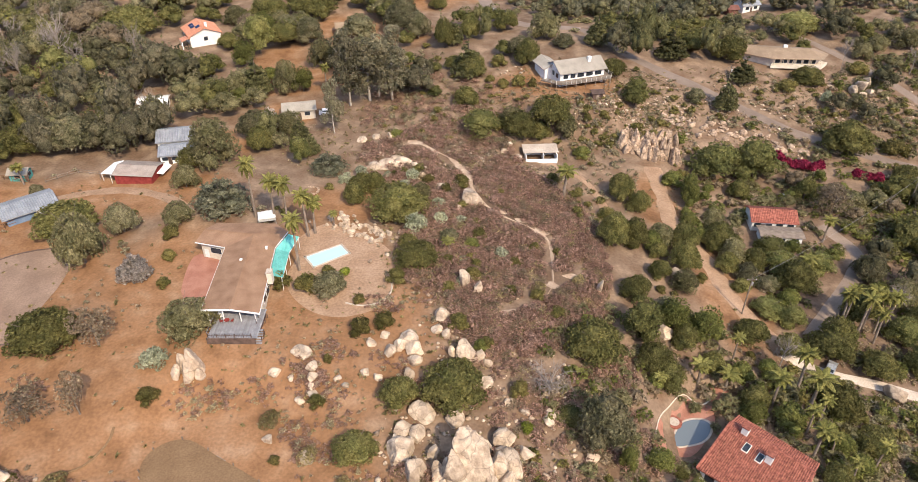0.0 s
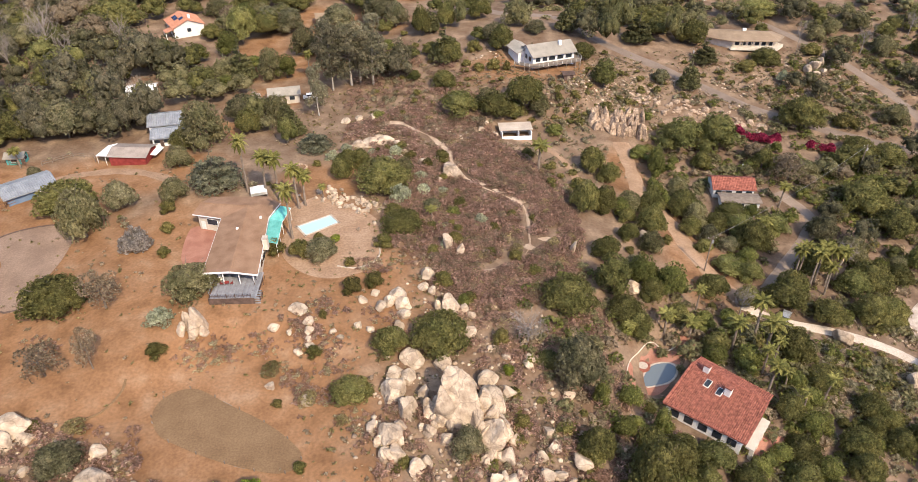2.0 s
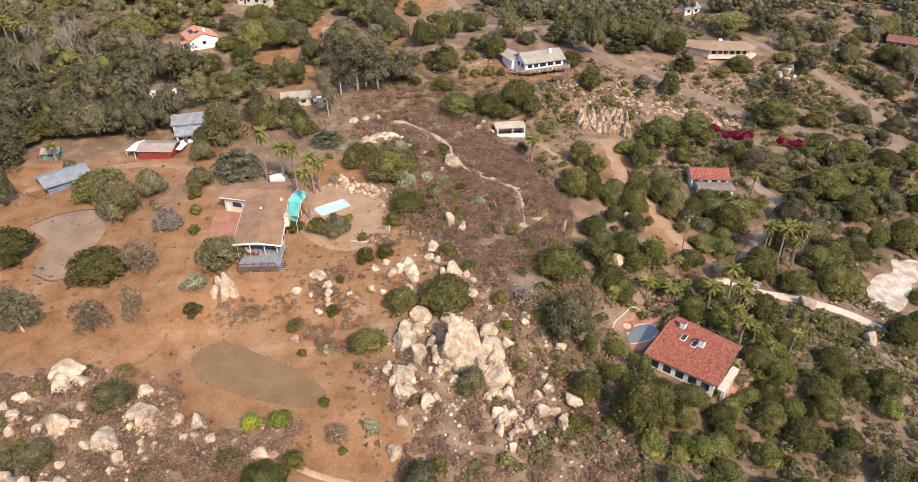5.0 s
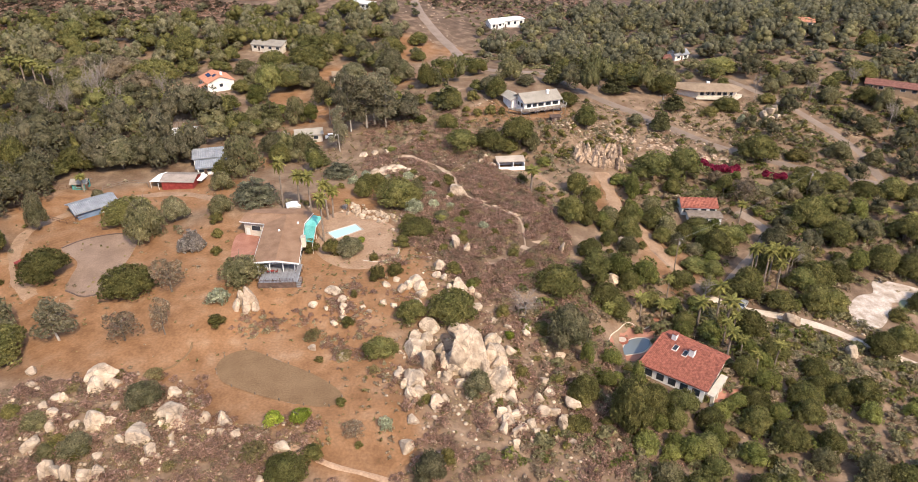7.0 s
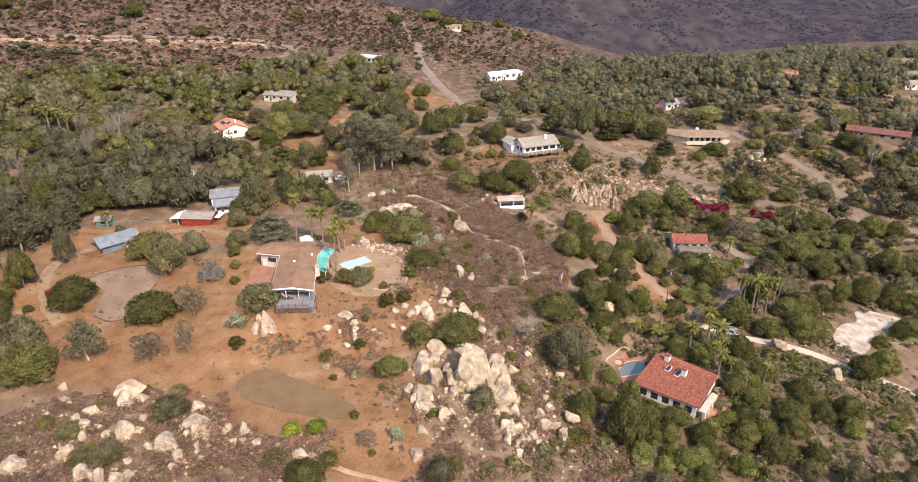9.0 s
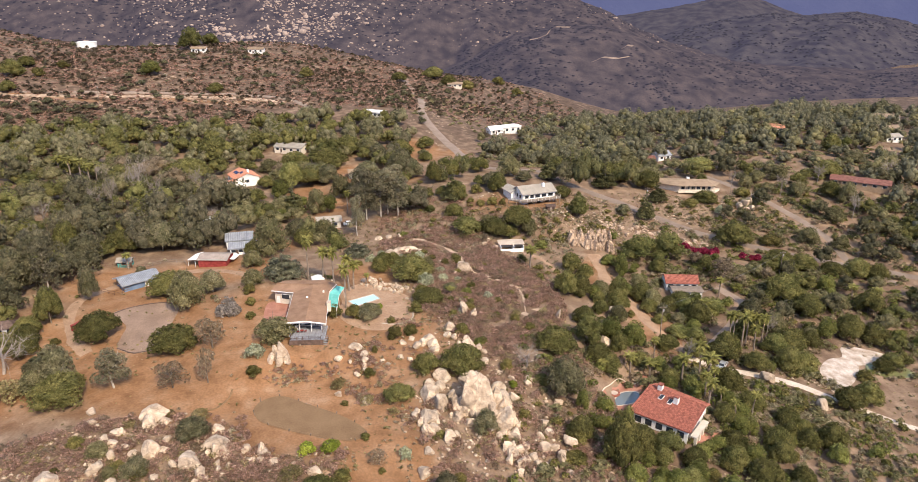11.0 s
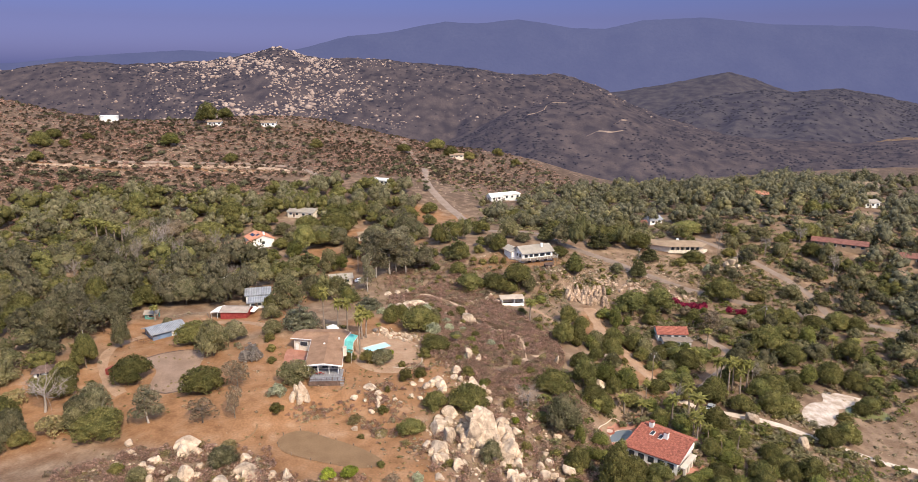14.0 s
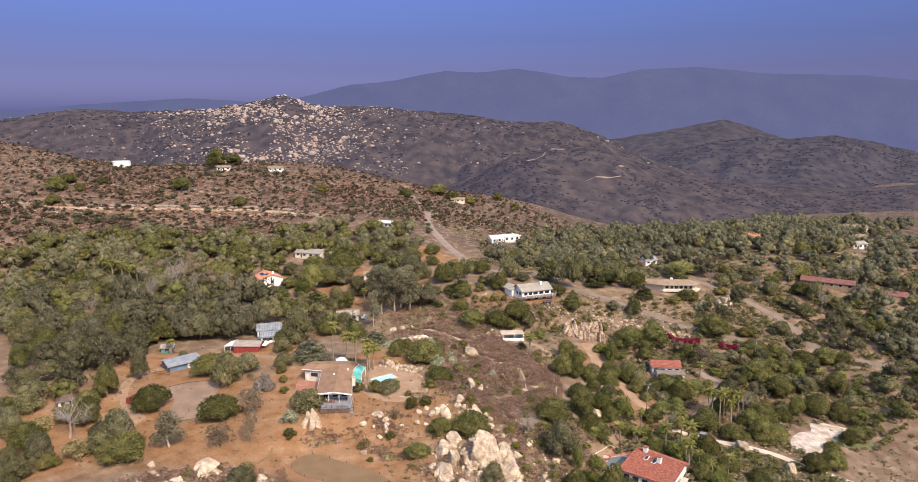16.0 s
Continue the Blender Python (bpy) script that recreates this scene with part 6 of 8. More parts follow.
SLOPE_TREES = [
    ("palm", -46.4, 133.5, 5.4, 15.5), ("palm", -41.6, 131.5, 5.4, 12.5), ("palm", -38.1, 129.6, 5.4, 13), ("palm", -33.1, 126.2, 5.4, 12), ("palm", -32.8, 113.9, 5.4, 14), ("palm", -31.9, 127.5, 5.4, 9.5),
    ("bush", -18, 95.5, 5.2, 3.9), ("bush", -14, 98, 5.0, 2.8), ("dryb", -31, 77, 4.5, 2.6), ("bush", -24, 80, 3.6, 2.4), ("oak", -10, 80, 7.5, 5.5),
    ("oak", -1, 82, 12.5, 6.6), ("oak", -16.4, 70.4, 8.3, 3.5), ("gray", 3, 59.6, 6.1, 6.1), 
    ("palm", -28, 130, 3.0, 4.2), ("oak", -14, 135, 15.0, 7.6), ("oak", -9, 117, 10.5, 4.6),
]
MIDDLE_TREES = [
    ("euc", -27, 198, 16.8, 19), ("euc", -20, 197, 13.4, 18), ("euc", -35, 178, 7.5, 16), ("pine", 6, 177, 12.6, 7.5), ("oak", 17, 178, 12.7, 6.5),
    ("oak", 26, 181, 12.8, 8.4), ("green", 53, 196, 9.5, 9.0), ("conif", 81, 197, 7.3, 12.5), ("green", 70, 167, 14.5, 10.2), ("green", 80, 167, 14.5, 11.1),
    ("oak", 111, 179, 15.4, 9.7), ("conif", 3, 210, 10.3, 14), ("oak", -5, 234, 7.6, 11.0), ("oak", 22, 217, 9.4, 7.8), ("oak", 49, 212, 9.4, 5.2),
]
EAST_TREES = [
    ("oak", 35, 130, 8.2, 8.7), ("oak", 40, 131, 7.4, 7.1), ("oak", 41, 152, 8.2, 7.9), ("palm", 26, 148, 7.0, 8.5), ("lime", 60, 156, 5.2, 7.4),
    ("lime", 57, 161, 6.9, 3.8), ("oak", 25, 95, 12.2, 7.0), ("green", 35.5, 101, 9.0, 9.4), ("lime", 43, 105, 8.3, 7.6), ("gray", 24, 76, 10.6, 11.4),
    ("bush", 20, 79, 4.4, 2.8), ("lime", 27.5, 72, 3.7, 6.0), ("oak", 37, 94.5, 8.1, 5.2), ("lime", 49, 103, 8.3, 8.6), ("oak", 60, 106, 8.1, 5.0),
]
VILLA_TREES = [
    ("oak", 25, 62, 7.2, 6.5), ("oak", 33, 56, 9.0, 12.7), ("lime", 37.5, 67, 3.9, 7.4), ("bush", 22, 54, 6.3, 3.0), ("palm", 81, 111, 4.8, 11.5),
    ("palm", 84, 109, 5.0, 12.2), ("palm", 86.5, 111.5, 4.8, 11.8), ("palm", 83, 113, 4.6, 10.6), ("palm", 89, 111, 4.8, 11.4), ("palm", 91.5, 112, 4.8, 10.8), ("palm", 87.5, 108, 4.4, 9.4), ("palm", 65, 88, 6.9, 10.1), ("palm", 46, 94, 5.2, 6.6),
    ("palm", 51, 93, 5.2, 5.6), ("palm", 80, 127, 5.4, 6.6), ("palm", 90, 141, 4.9, 7.4), ("bare", 15.2, 83.5, 10, 7.5), ("palm", 37, 90, 3.5, 4.0),
]
WEST_TREES = [
    ("oak", 103, 84, 9.0, 7.0), ("oak", 111, 88, 9.2, 6.5), ("lime", 66, 69, 5.8, 5.8), ("oak", 76, 104, 11.0, 6.2), ("oak", 95, 101, 9.3, 7.0),
    ("oak", 75, 82, 8.7, 4.2), ("gray", -57, 176, 10.3, 8.5), ("conif", -43, 171, 6.1, 9.9), ("palm", -109, 151, 4.5, 6.1), ("bare", -91, 190, 8.7, 10),
    ("conif", -91, 210, 3.2, 18.0), ("pine", -70, 240, 12.7, 15), ("oak", -58, 276, 22.5, 10), ("palm", -41, 204, 4.1, 9.9), ("oak", -69, 158, 7.7, 6.2),
    ("olive", -63.5, 160, 14.5, 13), ("olive", -67, 148, 7.8, 6.2), ("bare", -116, 88, 17, 11), ("bare", -132, 222, 11, 15), ("bare", -142, 205, 9, 13), ("bare", -120, 212, 9, 14), ("bare", -155, 190, 10, 13), ("bare", -108, 228, 8, 13), ("bare", -150, 232, 9, 14), ("cedar", -33, 155, 10, 6), ("cactus", -28, 149.5, 4.4, 2.4), ("cactus", -24.5, 152.5, 4.6, 2.6), ("cactus", -21.5, 150.5, 3.6, 2.2), ("spruce", -54, 182, 7, 6.5), ("green", -41, 160, 6, 8), ("bush", -26.8, 112.8, 3.4, 2.2), ("citrus", -23.1, 112, 3.0, 2.4), ("bare", 150, 222, 8, 10), ("bare", 172, 232, 8, 11), ("bare", 205, 232, 9, 12), ("bare", 96, 118, 7, 8), ("bush", -0.1, 97.2, 4.7, 3.4), ("bush", 5.2, 93.2, 3.3, 2.6), ("bush", 10.5, 83.7, 4.1, 3.0), ("citrus", 11.2, 76.3, 3.0, 2.2), ("bush", -23, 88, 2.0, 2.2),
]
SLOPE_BUSHES = [
    ("bush", -11, 121.9, 6, 3.7), ("gray", -2.2, 125.2, 5, 3.1), ("bush", 4.4, 126.8, 4, 2.5), ("cactus", 9, 119.4, 4, 2.5), ("bush", 2.7, 112.3, 4.5, 2.8),
    ("bush", 10.5, 108.3, 3, 1.9), ("bush", 19.2, 103, 4, 2.5), ("dryb", 24.9, 113.5, 3.5, 2.2), ("bush", 16.5, 123.4, 3, 1.9), ("bush", -12.6, 110.1, 5, 3.1),
    ("cactus", -4.8, 138.9, 4, 2.5), ("bush", 0.8, 138.1, 3.5, 2.2), ("dryb", 16.2, 109.7, 3.5, 2.2), ("bush", -19.4, 104.1, 3, 1.9),
]
PLANTING_A = [
    ("oak", -8.2, 308.4, 11.6, 6), ("dry", 99.7, 306.7, 9.5, 7.9), ("oak", -101, 303.9, 19.8, 10.6), ("pine", -170.3, 298.7, 12.5, 12.7), ("oak", 40.7, 297.2, 12.6, 8.4), ("oak", -48.8, 292.7, 19.3, 10.2), ("oak", -21.4, 291.8, 15.2, 7.9), ("green", -126.4, 289.5, 4.1, 6.5), ("oak", -115.9, 285.6, 21.5, 13.7), ("lime", -100.3, 282.3, 10.8, 4.8), ("oak", -8.2, 281.8, 8.2, 5), ("gray", -32.6, 278.4, 12.1, 10.8), ("oak", 202, 275.2, 11, 8.8), ("lime", 209.6, 274.9, 7.1, 7.1), ("olive", -85.1, 266.6, 11.6, 6.9), ("gray", 203.6, 257.3, 13, 6.4), ("pine", 125, 257, 17, 7.7), ("oak", -119.3, 253.5, 22, 10.7),
]
PLANTING_B = [
    ("lime", -71.2, 253, 10, 10.1), ("gray", -62.5, 252.7, 11.2, 9.9), ("gray", -20.1, 251.5, 15.3, 13.6), ("palm", -176.5, 250, 7.3, 10.8), ("gray", -35.6, 247.5, 14.7, 10.4), ("oak", 16.7, 247.2, 9.8, 7.4), ("palm", -169.7, 245.7, 7.2, 11.4), ("conif", 58.7, 243.6, 10.3, 13.7), ("conif", -6.5, 243.2, 4.4, 10.8), ("palm", -163.8, 242.9, 7.2, 11.3), ("oak", 4, 240.7, 8.5, 8.7), ("oak", 180.8, 239.8, 13.9, 8.4), ("palm", -155.3, 239.3, 6.7, 10.5), ("olive", 156.3, 239.2, 10.4, 7.8), ("palm", -158.5, 238.9, 6.6, 10.5), ("olive", 146.2, 237.8, 8.9, 6.4), ("oak", 82.2, 236.8, 12.1, 7.1), ("olive", 29.2, 236.5, 11.9, 10.5),
]
PLANTING_C = [
    ("conif", -1.7, 236.1, 6.7, 11.4), ("olive", 138.4, 232.4, 7.3, 6.5), ("conif", 46.6, 231.6, 8.3, 13), ("gray", 34.9, 228.2, 8.2, 4.8), ("oak", 90.8, 227.9, 14.1, 8.8), ("conif", 70.7, 225.3, 10.7, 11.9), ("bare", 128.5, 224.8, 5.3, 12.9), ("lime", -16.4, 223.7, 4.6, 3.6), ("gray", 19.5, 222.8, 9.2, 6.9), ("lime", -82.3, 222, 11.3, 6.4), ("bush", 132.5, 221.6, 8.5, 4.8), ("bare", -128.9, 220.9, 13.5, 18.8), ("oak", 172, 220.3, 10.9, 6.9), ("olive", 156.3, 220.3, 7.1, 7.7), ("oak", 139.9, 218.8, 7, 5), ("green", -89.2, 216.7, 7.6, 9.2), ("oak", -1.5, 216.1, 6.7, 4.7), ("bush", 12.8, 215.6, 6.3, 4.1),
]
PLANTING_D = [
    ("oak", 113.3, 215.6, 11.5, 5.2), ("conif", 91.1, 213, 8.2, 9.1), ("olive", 175.5, 213, 8.4, 10.8), ("bush", 104.6, 209.8, 8.1, 3.8), ("oak", 3.9, 209.7, 10.1, 8.8), ("lime", -49, 207.5, 8.7, 7.6), ("olive", -54, 207.2, 9.7, 10.8), ("conif", -62.9, 205.7, 9.1, 15.4), ("bush", 9.7, 205.6, 3.9, 2.5), ("green", -10.5, 205.3, 5.2, 3.6), ("bare", -134, 203.8, 8.5, 17.9), ("cactus", 114.7, 203.6, 4.5, 3.9), ("bush", 13.4, 202.7, 4.8, 2.8), ("bush", 18.4, 202.5, 5.4, 3.6), ("bare", 171.9, 201.5, 7.2, 12.3), ("bush", 22.4, 201, 3.4, 3), ("gray", 72.8, 200.6, 6.6, 4.6), ("olive", 163.2, 200.4, 10.3, 6.7),
]
PLANTING_E = [
    ("green", -7.2, 198.7, 5.1, 3.1), ("oak", 2.2, 192.5, 8.3, 6.3), ("bush", 172.3, 191.9, 8.7, 5.4), ("bush", 41.4, 183.5, 3.7, 2.3), ("olive", 143.1, 182.8, 9.7, 7.1), ("oak", -86.5, 182.7, 9.5, 10.3), ("olive", 15, 182.2, 9.1, 5.9), ("bush", 36.2, 181, 2.8, 2.6), ("bush", 126.6, 180.5, 10.4, 4.7), ("oak", 22.5, 179.4, 9.1, 4.1), ("olive", 154.1, 178.9, 8.4, 5), ("olive", 29.9, 178, 7.1, 7.6), ("lime", -17.6, 175.2, 3.9, 2.1), ("lime", 33.8, 170.3, 5.9, 2.9), ("dry", 12.5, 168.6, 3.5, 3.8), ("conif", -39.6, 165.7, 5.6, 6.9), ("oak", 122.7, 165.3, 11.8, 5.9), ("lime", 98.2, 165.1, 3.9, 3.4),
]
PLANTING_F = [
    ("oak", 130.3, 162, 11.7, 5.8), ("lime", 56, 161.9, 5, 2.2), ("lime", 66.2, 159.4, 3.8, 2.2), ("oak", 74, 158.7, 6.5, 5.5), ("oak", 139.6, 158.3, 10.8, 4.9), ("oak", 90.9, 157, 6.7, 7.2), ("oak", 147.9, 156.7, 11.5, 7), ("bush", 23.9, 154.8, 4.6, 2.9), ("olive", 102.8, 154.6, 9.4, 4.2), ("oak", 153.8, 154.1, 9.6, 6.2), ("lime", 58.9, 151.6, 5.2, 8.1), ("dry", 94.9, 150.3, 11.5, 9.4), ("oak", 45.1, 148, 7.2, 5.3), ("bush", 0.5, 147.9, 5.3, 3.5), ("bush", -3.1, 144.7, 3.5, 3.1), ("lime", 129.1, 144.1, 7.4, 7.5), ("cactus", -12.7, 143.9, 4.2, 2.8), ("olive", -8.9, 141.5, 5.1, 5.5),
]
PLANTING_G = [
    ("bush", 35.5, 141.3, 5.2, 2.9), ("palm", 137.1, 141.2, 5.5, 5.3), ("oak", 111.5, 139.5, 14.2, 10.2), ("oak", 63.2, 139.1, 7.7, 4.8), ("palm", 143.8, 138, 5.5, 6), ("green", 74.9, 135.8, 8.7, 3.9), ("olive", 128.6, 135.4, 8.9, 5.6), ("lime", 79.6, 135.1, 5.2, 4.4), ("oak", 138.5, 133.1, 10.6, 9), ("oak", 52.3, 132.7, 7.8, 7.4), ("olive", 63.4, 130.7, 6.8, 6.9), ("oak", 115.5, 130.5, 12.1, 8.4), ("cactus", -9.5, 128.9, 6.5, 4.7), ("oak", 45.1, 127.7, 5, 4.2), ("gray", 64.7, 124, 5, 6.1), ("lime", 2.8, 123.3, 4, 2.1), ("gray", 69.3, 122.2, 5.9, 3.9), ("palm", -2.1, 121.2, 4.1, 3.3),
]
PLANTING_H = [
    ("oak", 62.7, 120.6, 4.9, 3.2), ("oak", 124.1, 120.2, 10, 8.5), ("lime", 116, 119.1, 7, 7.4), ("oak", 131.3, 118, 10, 6.6), ("green", 66.6, 114.3, 7.9, 3.9), ("oak", 100, 111.6, 11.4, 7.5), ("gray", 42.7, 108.2, 7.6, 4.6), ("oak", 78.7, 107.1, 8.6, 7.3), ("oak", 67, 102.9, 6.6, 5.9), ("oak", 100.3, 102.4, 9.2, 5.1), ("bush", 117.4, 100, 6.1, 2.8), ("oak", 84.3, 99.5, 9, 5.8), ("bare", 63.7, 99, 6.3, 9.2), ("oak", 49.2, 97, 5.8, 4.2), ("lime", 3.9, 92.4, 3, 2.5), ("oak", 39.2, 92.1, 7.1, 5.3), ("lime", 36.4, 90.4, 3.5, 2.9), ("green", 18.9, 79.8, 5.2, 2.3),
]
PLANTING_I = [
    ("dryb", -23.7, 70.1, 4.3, 1.9), ("bush", -29, 69.5, 2.4, 1.1), ("dryb", -60.2, 64.1, 4.8, 2.2), ("bush", 28.3, 55.8, 3.4, 2.4), ("bush", -83.1, 54.9, 4.3, 2.8), ("olive", -77.3, 51.9, 5.2, 3.6), ("cactus", -14.5, 50.4, 3.4, 3.1), ("gray", -67.2, 45.1, 6.2, 4.5), ("olive", -72.1, 44.8, 4.2, 2.8), ("bush", -3.5, 43.3, 3.7, 3.3), ("gray", -6.6, 39.9, 6.6, 6.5),
]
PLANTING_WEST = [
    ("olive", -169.4, 167, 15.5, 11.8), ("oak", -153.2, 149.3, 12.8, 11.2), ("gray", -133.5, 129.9, 14.6, 16.8), ("euc", -124.2, 129.6, 9.8, 18.3), ("gray", -117.3, 115.7, 7.3, 10.3), ("gray", -123.4, 153.8, 14, 11.8), ("oak", -119.4, 106.6, 9.1, 6), ("olive", -143.3, 117.5, 10.3, 7.4), ("dryb", -127.2, 93.5, 9.9, 4.4), ("olive", -136.5, 104.8, 10.4, 7.1), ("green", -154.7, 134.9, 7.9, 9), ("bush", -113.1, 71, 7.4, 4.3), ("gray", -102.7, 145.6, 4.2, 3.6), ("bush", -109.1, 100.8, 3.5, 2.2), ("oak", -116.4, 166.6, 13.4, 8.5), ("gray", -103.5, 168, 13.5, 11.8), ("oak", -179.5, 181.5, 14, 8.6), ("dryb", -108, 75.7, 10.5, 4.7), ("oak", -135, 166.1, 10.2, 12.3),
]
PLANTING_SUMMIT = [
    ("green", -189.5, 507, 20.4, 16.7), ("green", -180.7, 526.3, 15, 11.5), ("lime", -193, 424.1, 15.1, 10.1), ("oak", -270.7, 399, 16.6, 10.3), ("oak", -271.4, 418.6, 12.4, 7.7), ("oak", -259.5, 369.6, 11.2, 7.6), ("bush", -256.2, 401, 10.4, 5.9), ("bush", -249.6, 421.8, 10, 5.3), ("oak", -145, 401.5, 12.2, 7.3), ("bush", -94.5, 458.8, 13.6, 7.4), ("oak", -27.4, 500.3, 14.7, 7.9), ("oak", 0.6, 538.5, 21, 10.3), ("oak", 13.2, 524.8, 15.4, 8.3), ("bush", 28.7, 522.6, 15.4, 7.2), ("bush", 57.8, 551.7, 13, 7.8), ("bush", 71.3, 529.4, 12.6, 6.4),
]
PLANTING_GUMS = [
    ("euc", -32.6, 195.2, 11.0, 21.6), ("euc", -24.4, 199.9, 12.9, 19.6), ("euc", -36.9, 214.8, 11.7, 16.6), ("euc", -21.9, 218.4, 11.4, 15.3), ("olive", -45.5, 225.4, 10.7, 10.5), ("gray", -54.5, 249.2, 12.5, 9.6), ("oak", -72.9, 270.9, 15.9, 9.5), ("gray", -32.3, 220.3, 10.5, 12.7), ("lime", -73.0, 229.7, 9.4, 8.4), ("olive", -68.5, 206.7, 10.9, 8.8), ("oak", -81.7, 243.7, 9.8, 6.2), ("olive", -46.8, 176.8, 7.9, 8.2), ("gray", -14.4, 246.0, 9.9, 10.4), ("oak", -53.0, 167.3, 8.4, 7.3),
]
PLACED = []
for n, row in enumerate(YARD_TREES + GARDEN_TREES + SLOPE_TREES + MIDDLE_TREES + EAST_TREES + VILLA_TREES + WEST_TREES + SLOPE_BUSHES + PLANTING_A + PLANTING_B + PLANTING_C + PLANTING_D + PLANTING_E + PLANTING_F + PLANTING_G + PLANTING_H + PLANTING_I + PLANTING_WEST + PLANTING_SUMMIT + PLANTING_GUMS):
    plant(*row, seed=n)
    PLACED.append((row[1], row[2], row[3] * 0.42))

KEEP_CLEAR = [  # buildings and open ground: x, y, radius
    (-46, 108, 15), (-28, 119, 9), (50, 74, 9.5), (40, 83, 7), (36, 207, 12), (22, 169, 8), (-81, 154, 9), (-101, 137, 8), (-111, 154, 4), (-74, 163, 9),
    (-92, 191, 6), (-95, 248, 13), (-88, 236, 9), (78, 143, 9), (109, 226, 11), (189, 222, 9), (213, 208, 6), (-38, 346, 8), (-79, 287, 13), (-41, 250, 9), (43, 358, 10),
    (116, 277, 9), (110, 282, 4), (192, 312, 8), (297, 366, 9), (267, 318, 10), (249, 288, 10), (-47, 189, 7), (93, 167, 4), (101, 166, 4), (109, 163, 4), (-37, 64, 14), (-91, 109, 8), (-48, 214, 6), (-40, 264, 6), (-62, 232, 5), (111, 102, 8), (119, 109, 6), (52, 172, 8), (75, 184, 8), (88, 181, 8),
]
FOOTWAYS = [(-14, 172, -6, 166), (-6, 166, 2, 155), (2, 155, 4, 144), (4, 144, 11, 135), (11, 135, 20, 128), (20, 128, 19.1, 111), (19.1, 111, 10, 103), (19, 111, 25, 117)]
LANES = [(44, 250, 76, 207), (76, 207, 109, 183), (109, 183, 150, 165), (150, 165, 180, 150), (118, 262, 150, 200), (150, 200, 152, 168), (-12, 430, -1, 335), (-1, 335, 16, 268), (16, 268, 44, 250),
         (66, 103, 94, 93), (94, 93, 140, 72), (92, 147, 97, 137), (97, 137, 82, 117), (82, 117, 72, 107), (53, 168, 53, 142), (53, 142, 62, 112), (62, 112, 67, 104)]


def near_line(x, y, lines):
    """Distance to the nearest of several straight stretches."""
    best = 1e9
    for x0, y0, x1, y1 in lines:
        dx, dy = x1 - x0, y1 - y0
        t = min(1, max(0, ((x - x0) * dx + (y - y0) * dy) / (dx * dx + dy * dy)))
        best = min(best, math.hypot(x - x0 - t * dx, y - y0 - t * dy))
    return best


def is_free(x, y, r, lane=3.5):
    if any((x - a) ** 2 + (y - b) ** 2 < (r + c) ** 2 for a, b, c in KEEP_CLEAR):
        return False
    for x0, y0, x1, y1 in LANES:
        dx, dy = x1 - x0, y1 - y0
        t = min(1, max(0, ((x - x0) * dx + (y - y0) * dy) / (dx * dx + dy * dy)))
        if math.hypot(x - x0 - t * dx, y - y0 - t * dy) < lane + r * 0.6:
            return False
    return all((x - a) ** 2 + (y - b) ** 2 > (r * 0.55 + c * 0.8) ** 2 for a, b, c in PLACED)


